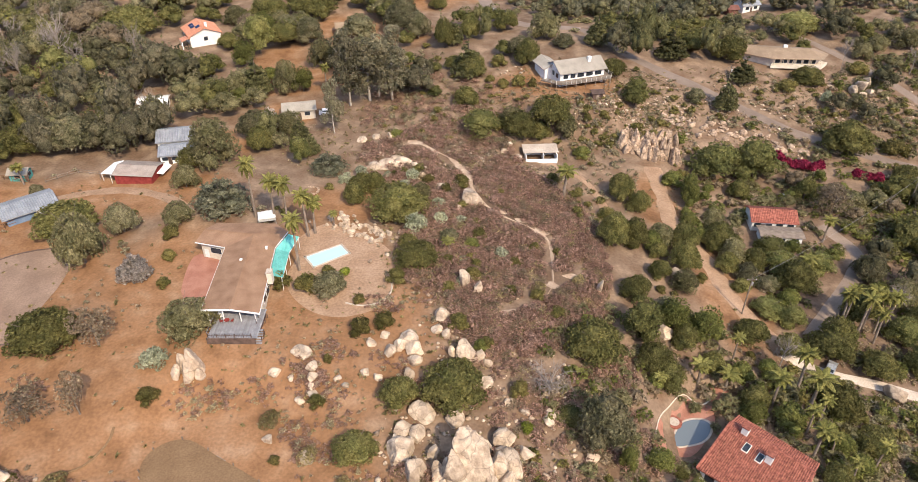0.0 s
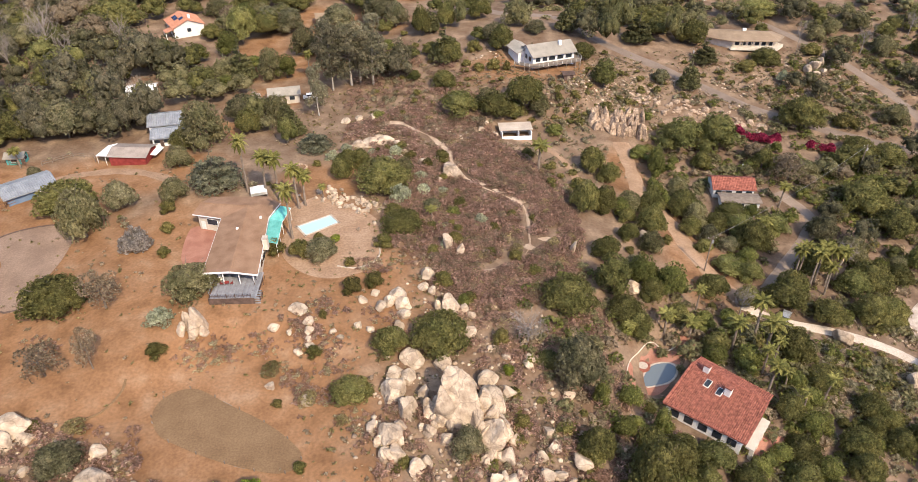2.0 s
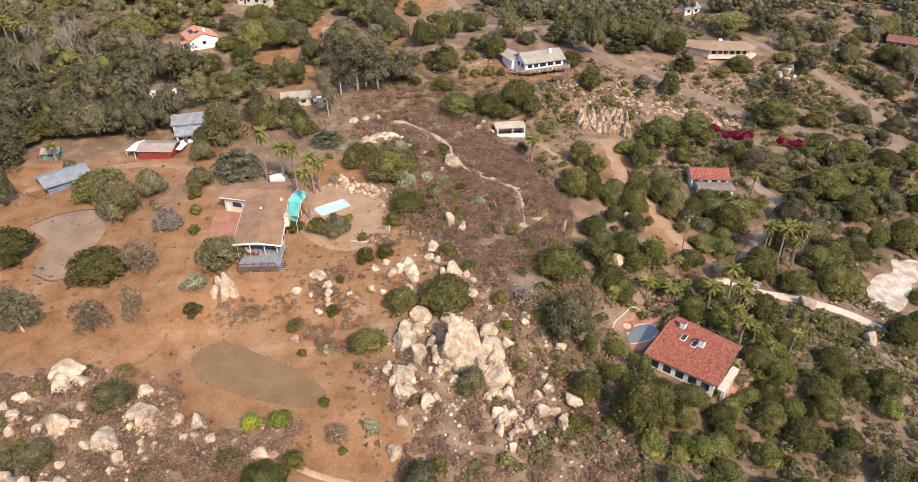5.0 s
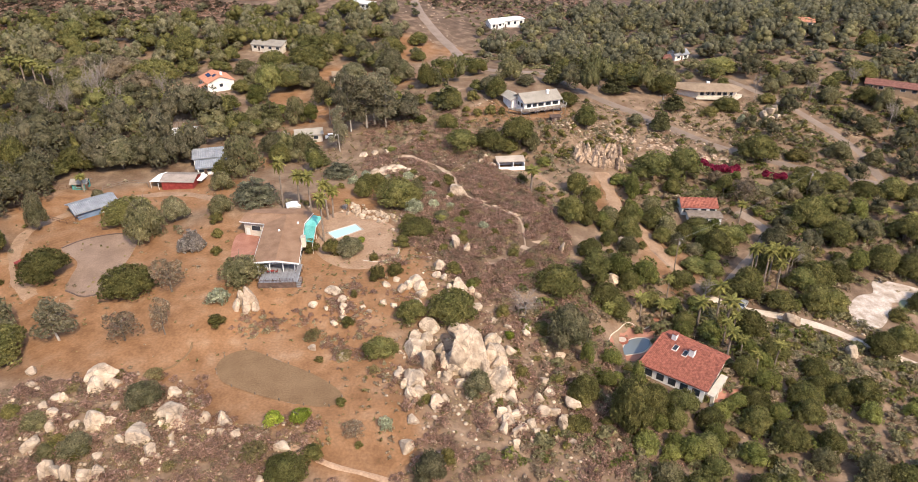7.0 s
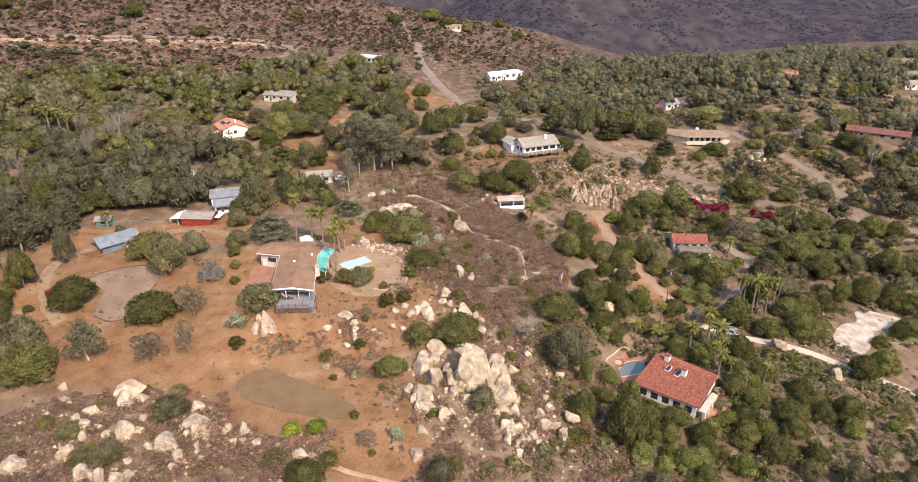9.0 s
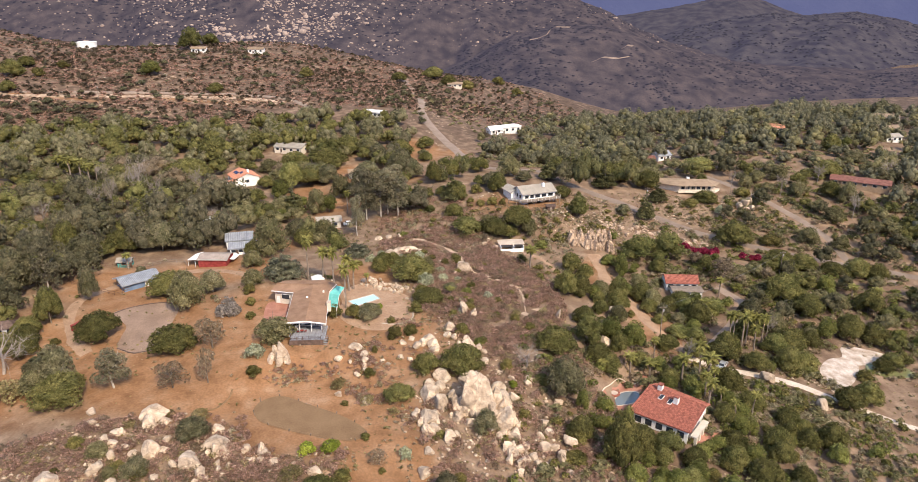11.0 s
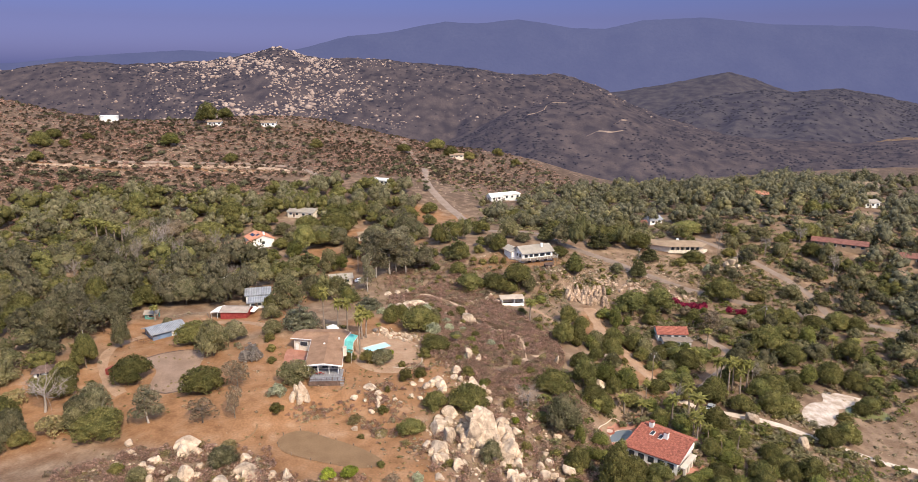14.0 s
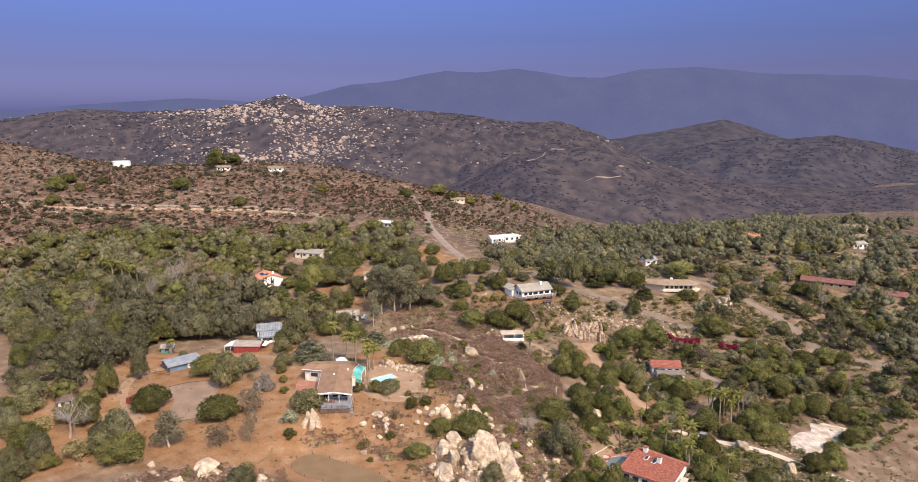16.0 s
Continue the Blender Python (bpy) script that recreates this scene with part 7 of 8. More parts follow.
GROVES = [  # x, y, half widths, number, size, kinds
    (-140, 196, 58, 32, 62, 1.4, ("gray", "olive", "oak", "gray", "olive", "euc", "pine")),
    (-125, 240, 70, 28, 50, 1.4, ("olive", "gray", "oak", "olive", "green", "dry")),
    (-80, 205, 24, 18, 10, 1.2, ("euc", "olive", "oak", "pine", "lime")),
    (-42, 218, 18, 18, 5, 1.1, ("olive", "gray", "conif", "pine")),
    (-26, 288, 22, 22, 5, 1.1, ("oak", "olive", "euc")),
    (-14, 232, 12, 16, 3, 0.9, ("bush", "oak", "bush")),
    (-18, 204, 10, 8, 6, 1.2, ("euc", "gray")),
    (40, 62, 6, 5, 7, 0.9, ("oak", "lime", "green")),
    (-62, 268, 40, 26, 16, 1.25, ("oak", "green", "olive", "pine", "oak")),
    (-138, 150, 24, 22, 22, 1.2, ("oak", "gray", "euc")),
    (-140, 105, 16, 24, 12, 1.1, ("oak", "gray", "olive")),
    (92, 128, 34, 18, 16, 1.0, ("green", "oak", "lime", "olive", "gray")),
    (146, 132, 40, 24, 22, 1.0, ("oak", "green", "olive", "lime", "gray")),
    (112, 112, 26, 10, 8, 1.0, ("oak", "green")),
    (66, 128, 8, 22, 7, 0.9, ("lime", "oak", "green", "olive")),
    (46, 118, 10, 22, 12, 0.8, ("oak", "bush", "olive", "lime")),
    (68, 78, 10, 10, 14, 0.8, ("lime", "oak", "bush", "palm")),
    (36, 68, 6, 8, 7, 0.8, ("oak", "lime", "bush")),
    (62, 92, 12, 10, 14, 0.9, ("oak", "lime", "palm", "bush")),
    (48, 58, 20, 12, 24, 0.9, ("oak", "green", "bush", "lime")),
    (80, 66, 22, 10, 16, 0.8, ("oak", "bush", "lime")),
    (70, 44, 40, 10, 16, 0.8, ("oak", "bush", "olive")),
    (122, 160, 36, 10, 6, 1.0, ("oak", "gray", "bush", "olive")),
    (12, 215, 20, 16, 3, 0.9, ("bush", "oak", "bush", "green")),
    (64, 236, 26, 18, 12, 1.1, ("oak", "conif", "gray", "oak")),
    (10, 248, 16, 18, 5, 1.0, ("oak", "conif", "green")),
    (118, 246, 44, 14, 20, 1.05, ("oak", "gray", "olive")),
    (165, 225, 36, 22, 18, 0.9, ("oak", "olive", "gray", "bush")),
    (118, 196, 22, 10, 6, 0.8, ("olive", "bush", "gray")),
    (60, 148, 5, 16, 4, 0.75, ("lime", "bush", "lime")),
    (100, 156, 16, 8, 7, 0.75, ("bush", "lime", "olive", "dry")),
    (195, 195, 30, 26, 24, 1.0, ("oak", "gray", "olive", "dry", "green")),
    (170, 180, 30, 14, 10, 0.9, ("oak", "bush", "gray")),
    (18, 112, 14, 14, 5, 0.9, ("bush", "dryb", "bush")),
    (-2, 120, 8, 14, 10, 0.9, ("bush", "bush", "cactus")),
    (2, 138, 16, 16, 6, 0.85, ("bush", "dryb", "cactus", "bush")),
    (-18, 147, 14, 10, 18, 0.9, ("cactus", "bush", "oak")),
    (-108, 172, 30, 8, 18, 1.3, ("gray", "euc")),
    (-52, 178, 8, 12, 3, 1.0, ("olive", "conif", "lime")),
    (60, 172, 12, 8, 8, 0.8, ("bush", "cactus", "lime")),
    (-112, 74, 18, 12, 11, 1.0, ("gray", "olive", "bush", "dryb")),
    (-128, 95, 14, 16, 10, 1.1, ("oak", "bush", "olive")),
    (-18, 60, 12, 14, 8, 0.7, ("bush", "dryb", "dry")),
    (-64, 48, 26, 10, 10, 0.8, ("dryb", "dryb", "bush")),
]
rng = np.random.default_rng(7)
SOWN = []
for cx, cy, rx, ry, count, grown, kinds in GROVES:
    made = tries = 0
    while made < count and tries < count * 30:
        tries += 1
        a, d = rng.uniform(0, 2 * math.pi), math.sqrt(rng.uniform(0, 1))
        x, y = cx + rx * d * math.cos(a), cy + ry * d * math.sin(a)
        kind = kinds[int(rng.integers(len(kinds)))]
        wide = grown * {"bush": 3.5, "dryb": 3.5, "cactus": 4, "palm": 5, "lime": 6, "conif": 6}.get(kind, 8.5) * rng.uniform(0.7, 1.25)
        if not is_free(x, y, wide * 0.36, 2.0):
            continue
        tall = wide * {"euc": 1.25, "conif": 1.9, "palm": 1.9, "bush": 0.6, "dryb": 0.5, "cactus": 0.55, "gray": 1.0, "pine": 0.9}.get(kind, 0.78) * rng.uniform(0.85, 1.15)
        SOWN.append((kind, x, y, wide, tall, int(rng.integers(9))))
        PLACED.append((x, y, wide * 0.36))
        made += 1
SOWN.sort(key=lambda r: math.hypot(r[1], r[2] + 50))
NEAR_TREES = 210
for row in SOWN[:NEAR_TREES]:
    plant(*row)


def scatter(name, label, category, model, places, mat, seed=0):
    """ONE object of many small alike pieces: places are rows of x, y, width, height."""
    rng = np.random.default_rng(seed)
    places = np.asarray(places, float)
    if not len(places):
        return None
    mv, mf = model
    n, k = len(places), len(mv)
    z = height(places[:, 0], places[:, 1])
    a = rng.uniform(0, 2 * math.pi, n)
    c, s = np.cos(a)[:, None], np.sin(a)[:, None]
    x = (mv[None, :, 0] * c - mv[None, :, 1] * s) * places[:, 2:3]
    y = (mv[None, :, 0] * s + mv[None, :, 1] * c) * places[:, 2:3] * rng.uniform(0.75, 1.3, (n, 1))
    v = np.stack([x + places[:, 0:1], y + places[:, 1:2], mv[None, :, 2] * places[:, 3:4] + z[:, None]], -1).reshape(-1, 3)
    f = (mf[None] + (np.arange(n) * k)[:, None, None]).reshape(-1, mf.shape[1])
    return tagged(new(name, quick_mesh(name, v, f, mat)), label, category, kind="stuff")


def shrub_model(seed, n, size=0.5, slim=1.0):
    rng = np.random.default_rng(seed)
    lobes = [(0.24 * math.cos(k * 2.1), 0.24 * math.sin(k * 2.1), 0.40, 0.30, 1.3) for k in range(3)] + [(0, 0, 0.5, 0.36, 1.3)]
    return crown_arrays(rng, lobes, n, size, -0.2, slim)


def tree_model(seed, n, size=0.28, core=True):
    rng = np.random.default_rng(seed)
    lobes = [(rng.uniform(0.12, 0.30) * math.cos(k * 0.9), rng.uniform(0.12, 0.30) * math.sin(k * 0.9), rng.uniform(0.34, 0.6), rng.uniform(0.18, 0.27), 0.9) for k in range(7)]
    lobes += [(0.08, -0.04, 0.74, 0.22, 1.0), (-0.1, 0.1, 0.68, 0.2, 1.0)]
    verts, tris = crown_arrays(rng, lobes, n, size, -0.6, 1.0, 0.4)
    return add_core(rng, verts, tris, lobes[::2], 0.9) if core else (verts, tris)


def spread(seed, zones, wide, ratio, clear=True, lane=3.0, scrubby=0.0, gaps=0.35):
    """Random places in elliptic zones of (x, y, half widths, number), thinned where the ground is bare."""
    rng = np.random.default_rng(seed)
    out = []
    for cx, cy, rx, ry, count in zones:
        a, d = rng.uniform(0, 2 * math.pi, count), np.sqrt(rng.uniform(0, 1, count))
        x, y = cx + rx * d * np.cos(a), cy + ry * d * np.sin(a)
        keep = scrub_at(x, y) >= rng.uniform(0, 1, count) * scrubby
        patchy = lattice_noise(x, y, 14, seed) * 0.5 + lattice_noise(x, y, 5, seed + 1) * 0.5
        keep &= patchy > rng.uniform(-0.9, gaps, count)
        w = rng.uniform(wide[0], wide[1], count) * rng.uniform(0.7, 1.2, count)
        for k in np.nonzero(keep)[0]:
            if clear and any((x[k] - a0) ** 2 + (y[k] - b0) ** 2 < c0 * c0 * 0.8 for a0, b0, c0 in KEEP_CLEAR):
                continue
            if lane and (near_line(x[k], y[k], LANES) < lane or near_line(x[k], y[k], FOOTWAYS) < 1.5):
                continue
            out.append((x[k], y[k], w[k], w[k] * rng.uniform(*ratio)))
    return out


WOODS_EAST = [(130, 330, 110, 60, 190), (235, 300, 80, 80, 160), (150, 420, 80, 60, 110), (210, 420, 110, 60, 140), (240, 215, 50, 40, 60), (60, 290, 40, 30, 70), (215, 150, 40, 50, 90), (310, 420, 60, 80, 80)]
WOODS_WEST = [(-150, 300, 90, 34, 170), (-225, 240, 40, 45, 80), (-60, 325, 46, 30, 80), (-210, 180, 30, 40, 50)]
HILL_BUSHES = [(-230, 400, 110, 60, 80), (-100, 440, 110, 80, 90), (60, 480, 90, 70, 110), (-230, 510, 120, 40, 90), (-30, 400, 40, 60, 50), (-200, 340, 110, 18, 120)]
EAST_A = spread(21, WOODS_EAST, (4, 11), (0.6, 1.1), lane=4, gaps=0.1)
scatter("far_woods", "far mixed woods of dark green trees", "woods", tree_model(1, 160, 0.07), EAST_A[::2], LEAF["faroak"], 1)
scatter("far_woods", "far mixed woods of olive-green trees", "woods", tree_model(6, 160, 0.07), EAST_A[1::4], LEAF["olive"], 6)
scatter("far_woods", "far loose olive trees of the woods", "woods", tree_model(7, 160, 0.07), EAST_A[3::4], LEAF["olive"], 7)
scatter("far_woods", "far half-dry brown trees among the woods", "woods", tree_model(8, 160, 0.068), spread(26, WOODS_EAST, (3, 7), (0.6, 1.1), lane=4, gaps=0.1)[::3], LEAF["chap"], 8)
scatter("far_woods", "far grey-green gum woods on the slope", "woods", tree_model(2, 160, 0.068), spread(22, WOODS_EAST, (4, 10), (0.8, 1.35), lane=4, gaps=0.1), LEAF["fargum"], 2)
scatter("far_woods", "far grey-green woods behind the houses", "woods", tree_model(3, 160, 0.07), spread(23, WOODS_WEST, (6, 11), (0.8, 1.25), lane=4), LEAF["gray"], 3)
scatter("far_woods", "far dark oak woods behind the houses", "woods", tree_model(4, 160, 0.07), spread(24, WOODS_WEST, (6, 11), (0.7, 1.1), lane=4), LEAF["oak"], 4)
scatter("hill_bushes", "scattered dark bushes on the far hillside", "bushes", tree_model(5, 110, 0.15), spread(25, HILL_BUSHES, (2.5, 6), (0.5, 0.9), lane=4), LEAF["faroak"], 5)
GROVE_KIND = {"gray": "gray", "euc": "euc", "oak": "oak", "olive": "olive", "pine": "pine", "green": "green", "lime": "lime", "conif": "conif", "bush": "bush", "palm": "lime", "dryb": "dryb", "cactus": "bush", "dry": "dry"}
for n, leaf in enumerate(sorted(set(GROVE_KIND.values()))):
    rows = [(x, y, wide, tall) for kind, x, y, wide, tall, _ in SOWN[NEAR_TREES:] if GROVE_KIND[kind] == leaf]
    label = {"gray": "grey-green trees of the far grove", "euc": "tall gum trees of the far grove", "oak": "dark oaks of the far grove", "olive": "olive-green trees of the far grove"}.get(leaf, "mixed green trees of the far grove")
    scatter("far_grove", label, "grove", tree_model(60 + n, 480, 0.052), rows, LEAF[leaf], 60 + n)
BRUSH = [(10, 126, 23, 34, 2900), (-5, 162, 22, 18, 480), (15, 92, 18, 18, 320), (6, 52, 26, 20, 520), (-62, 50, 40, 16, 900), (30, 70, 14, 22, 160), (-5, 190, 24, 22, 380), (20, 32, 70, 18, 420), (-30, 40, 40, 12, 120)]
SAGE = [(46, 178, 12, 6, 160), (45, 200, 30, 16, 220), (0, 185, 26, 16, 260), (80, 84, 34, 16, 300), (60, 178, 40, 16, 300), (110, 200, 40, 20, 300), (150, 205, 30, 22, 200), (85, 90, 26, 14, 260), (20, 60, 18, 14, 120), (-20, 215, 22, 18, 140), (-90, 120, 50, 40, 200), (100, 70, 50, 22, 320), (40, 150, 20, 20, 150), (-30, 100, 30, 40, 90), (150, 140, 50, 50, 300), (-130, 90, 30, 30, 120)]
EAST_SCRUB = [(150, 310, 130, 70, 1500), (240, 260, 70, 60, 600), (120, 410, 160, 70, 900), (60, 270, 40, 30, 250)]
HILL_SCRUB = [(-210, 345, 120, 34, 2600), (-120, 440, 160, 70, 4200), (-300, 450, 100, 100, 2400), (20, 480, 110, 100, 2200), (-250, 290, 70, 40, 900), (-130, 545, 180, 40, 1800)]
scatter("dry_brush", "dry purple-brown brush on the open slope", "brush", shrub_model(11, 58, 0.15, 0.65), spread(31, BRUSH, (1.0, 3.0), (0.38, 0.7), scrubby=0.9, gaps=0.1), LEAF["brush"], 11)
scatter("dry_brush", "dark brown brush on the open slope", "brush", shrub_model(25, 50, 0.14, 0.7), spread(43, BRUSH, (1.0, 2.4), (0.45, 0.8), scrubby=0.9, gaps=0.1)[::3], LEAF["chap"], 25)
scatter("sagebrush", "grey-green sagebrush on dry slopes", "brush", shrub_model(12, 50, 0.19, 0.8), spread(32, SAGE, (0.8, 2.2), (0.45, 0.8), scrubby=0.8), LEAF["sage"], 12)
scatter("grey_twigs", "pale grey dead twigs in the brush", "brush", shrub_model(28, 26, 0.16, 0.35), spread(46, BRUSH, (0.7, 2.2), (0.5, 0.9), scrubby=0.9, gaps=0.1)[::7], LEAF["dryb"], 28)
scatter("green_brush", "low dark green scrub on dry slopes", "brush", shrub_model(13, 60, 0.27), spread(33, SAGE, (1.0, 2.6), (0.5, 0.85), scrubby=0.9)[::3], LEAF["bush"], 13)
scatter("hill_scrub", "brown chaparral scrub on the far hillside", "brush", shrub_model(14, 14, 0.47, 0.7), spread(34, HILL_SCRUB, (1.1, 2.6), (0.4, 0.6), scrubby=0.8), LEAF["brush"], 14)
scatter("hill_scrub", "dry brown chaparral on the far hillside", "brush", shrub_model(15, 14, 0.47, 0.7), spread(35, HILL_SCRUB, (1.4, 3.2), (0.5, 0.8), scrubby=0.8)[::2], LEAF["chap"], 15)

scatter("hill_scrub", "olive undergrowth between the far houses", "brush", shrub_model(24, 30, 0.36), spread(42, EAST_SCRUB, (1.5, 3.6), (0.4, 0.7), lane=4), LEAF["olive"], 24)
TUFTS = [(8, 130, 26, 40, 1200), (45, 195, 34, 22, 900), (75, 85, 40, 24, 900), (-62, 48, 38, 14, 700), (120, 205, 40, 24, 900), (-50, 80, 60, 30, 200), (-20, 80, 22, 30, 260), (-80, 120, 40, 35, 260), (30, 200, 40, 20, 400), (-10, 175, 40, 30, 900), (90, 180, 60, 40, 1200), (90, 90, 60, 30, 900), (20, 60, 40, 30, 700)]
scatter("dry_tufts", "small dry grass tufts on bare dirt", "grass", shrub_model(17, 9, 0.6), spread(36, TUFTS, (0.25, 0.75), (0.4, 0.8), lane=2), LEAF["dryb"], 17)
scatter("dead_twigs", "small brown dead plants on bare dirt", "grass", shrub_model(18, 9, 0.6), spread(37, TUFTS, (0.25, 0.8), (0.4, 0.7), lane=2), LEAF["dry"], 18)

WEED_SPOTS = [(-29.8, 70.7), (-27.2, 73.4), (-29.7, 76.4), (-29.4, 68), (-26.3, 85.2), (-28.9, 88.6), (-23.4, 83.1), (-44.8, 83.2), (-41.5, 82.4), (-46.5, 80.9), (-35.1, 83.4), (-20.7, 71.6), (-16.1, 65.8), (-62.5, 63.1), (-67.8, 64.5), (-46.5, 58.8), (-50.6, 60.2), (-7.4, 82.6), (-13.2, 88.7), (-22, 78), (-27, 84), (-16, 104), (-24, 91), (-75, 84)]
WEEDS = [(x + dx, y + dy, 3.0, 2.2, 22) for x, y in WEED_SPOTS for dx, dy in ((0, 0), (2.5, -1.5))]
scatter("low_weeds", "patches of low brown weeds on bare dirt", "weeds", shrub_model(19, 26, 0.24, 0.75), spread(38, WEEDS, (0.5, 1.5), (0.3, 0.6)), LEAF["brush"], 19)
scatter("low_weeds", "grey-green low weeds on bare dirt", "weeds", shrub_model(26, 26, 0.24, 0.75), spread(44, WEEDS, (0.5, 1.3), (0.3, 0.7))[::2], LEAF["sage"], 26)
GARDEN = [(110, 130, 50, 34, 420), (100, 150, 30, 22, 260), (70, 140, 16, 30, 160), (150, 150, 40, 30, 260), (110, 185, 40, 14, 160), (160, 210, 40, 26, 300), (60, 92, 30, 22, 220), (90, 70, 40, 20, 240), (28, 84, 14, 24, 110), (60, 42, 60, 14, 220), (200, 180, 40, 40, 240)]
scatter("garden_shrubs", "mixed olive garden shrubs on dry ground", "shrubs", shrub_model(20, 50, 0.235), spread(39, GARDEN, (1.2, 3.2), (0.5, 0.9), scrubby=0.6), LEAF["olive"], 20)
scatter("garden_shrubs", "yellow-green garden shrubs on dry ground", "shrubs", shrub_model(22, 50, 0.235), spread(40, GARDEN, (1.2, 3.0), (0.5, 0.9), scrubby=0.6)[::2], LEAF["lime"], 22)
scatter("garden_shrubs", "brown half-dry garden shrubs on dry ground", "shrubs", shrub_model(23, 50, 0.235), spread(41, GARDEN, (1.2, 3.0), (0.4, 0.8), scrubby=0.6)[::2], LEAF["dry"], 23)
scatter("meadow", "olive-green low meadow behind the cottage", "meadow", shrub_model(27, 18, 0.4), spread(45, [(111.6, 156.7, 17, 9, 900)], (0.6, 1.5), (0.3, 0.5), gaps=-0.3), LEAF["lime"], 27)
hedge_places = [(x0 + (x1 - x0) * k / n + rng.normal(0, 0.5), y0 + (y1 - y0) * k / n + rng.normal(0, 0.7), rng.uniform(1.8, 3.2), rng.uniform(1.8, 3.2)) for x0, y0, x1, y1, n in ((88.1, 173.7, 101.3, 169, 24), (109.3, 167.8, 115.9, 166.2, 10)) for k in range(n) if k not in (7, 15)]
scatter("bougainvillea_hedge", "magenta bougainvillea hedge along the garden edge", "hedge", shrub_model(16, 140, 0.2), hedge_places, LEAF["flower"], 16)


# ---- rocks ----
def boulder_arrays(seed, base):
    """A granite boulder: a ball cut by cleavage planes, most of them steep, with a little roughness."""
    rng = np.random.default_rng(seed)
    v, f = base
    ways = sphere_ways(rng, 13, -1.0)
    ways[:7, 2] *= 0.3
    ways /= np.linalg.norm(ways, axis=1, keepdims=True)
    cut = rng.uniform(0.5, 0.92, 13)
    dots = np.clip(v @ ways.T, 0.02, None)
    reach = cut[None] / dots
    r = -np.log(np.exp(-38 * np.minimum(reach, 1.2)).sum(1)) / 38
    rough = np.array([noise.noise(Vector(p) * 2.2 + Vector((seed, 0, 0))) * 0.07 + noise.noise(Vector(p) * 6.5 + Vector((0, seed, 0))) * 0.05 for p in v])
    w = v * (r + rough)[:, None]
    return w / np.abs(w).max(0) * 0.5, f


BIG_ROCKS = [mesh_from("boulder", *boulder_arrays(40 + k, ICO3), ROCK) for k in range(8)]
HUGE_ROCKS = [mesh_from("boulder", *boulder_arrays(140 + k, ico_arrays(4)), ROCK) for k in range(8)]


def boulder(x, y, w, h, k, label="large pale granite boulder on the slope", sink=0.28):
    ob = new("boulder", (HUGE_ROCKS if w > 2.6 else BIG_ROCKS)[k % 8])
    w, h = w * 1.12, max(h * 1.12, w * 0.5)
    ob.matrix_basis = pose(x, y, ground_at(x, y) + h * (0.5 - sink), (k * 53) % 24 - 12, (k * 31) % 24 - 12, (k * 97) % 360) @ Matrix.Diagonal((w * 1.1, w, h * 1.25, 1))
    return tagged(ob, label, "boulder", "granite boulders")


OUTCROP = [
    (2.4, 66.8, 5.0, 9.0), (-0.8, 66.4, 3.6, 6.6), (5.6, 67.2, 3.4, 6.0), (-0.9, 66.2, 4.2, 3.1), (7.3, 73.4, 3.4, 2.8), (7.6, 68.9, 4.9, 3.7), (7.8, 62.8, 5.3, 4.9), (-9.1, 69.5, 5.2, 3.1), (-6.8, 66.4, 3.1, 3.5), (-9.9, 61.4, 4, 3),
    (-12.4, 63.4, 2.3, 1.7), (-9.1, 74.4, 2.7, 1.7), (-6.5, 73.7, 2.7, 1.7), (-6.1, 77.8, 3.8, 2.3), (-0.9, 77, 3.3, 2.3), (-3.2, 66.8, 1.6, 3.1), (-8.2, 58.5, 2.9, 2.1), (-5.3, 56, 2.4, 2.5),
    (-9.6, 52.1, 2.1, 1.3), (17.5, 61.7, 2.5, 1.6), (22.1, 59.6, 3.3, 2.6), (9.8, 55.3, 2.5, 1.6),
]
OUTCROP_EDGE = [
    (7.8, 53.1, 3, 1.9), (13, 53.6, 2, 1.3), (13.7, 51.7, 1.8, 1.1), (-10.7, 46, 2.7, 1.7), (21.8, 72.6, 2.1, 1.3), (16.9, 64.6, 2.2, 1.4), (11.2, 62.6, 2.1, 1.4), (9.7, 59.1, 3.1, 2.2),
    (19.7, 56.2, 2.1, 1.4), (15.1, 78.5, 2.1, 1.3), (20.5, 50.3, 1.8, 1.1), (-27, 80.9, 1.6, 1), (-29.1, 84.9, 1.1, 0.7), (-30.8, 73.5, 1.6, 1), (-25.4, 84.8, 1.9, 1.2), (10.6, 71.7, 2.8, 1.9),
    (3.7, 66.1, 3.2, 2.3), (3, 71, 3.6, 4.6), (4.5, 64.5, 2.8, 3.6), (7.5, 65.5, 2.4, 4.2), (9.3, 64.2, 2.2, 3.4), (6.2, 62.4, 2.2, 3.2),
]
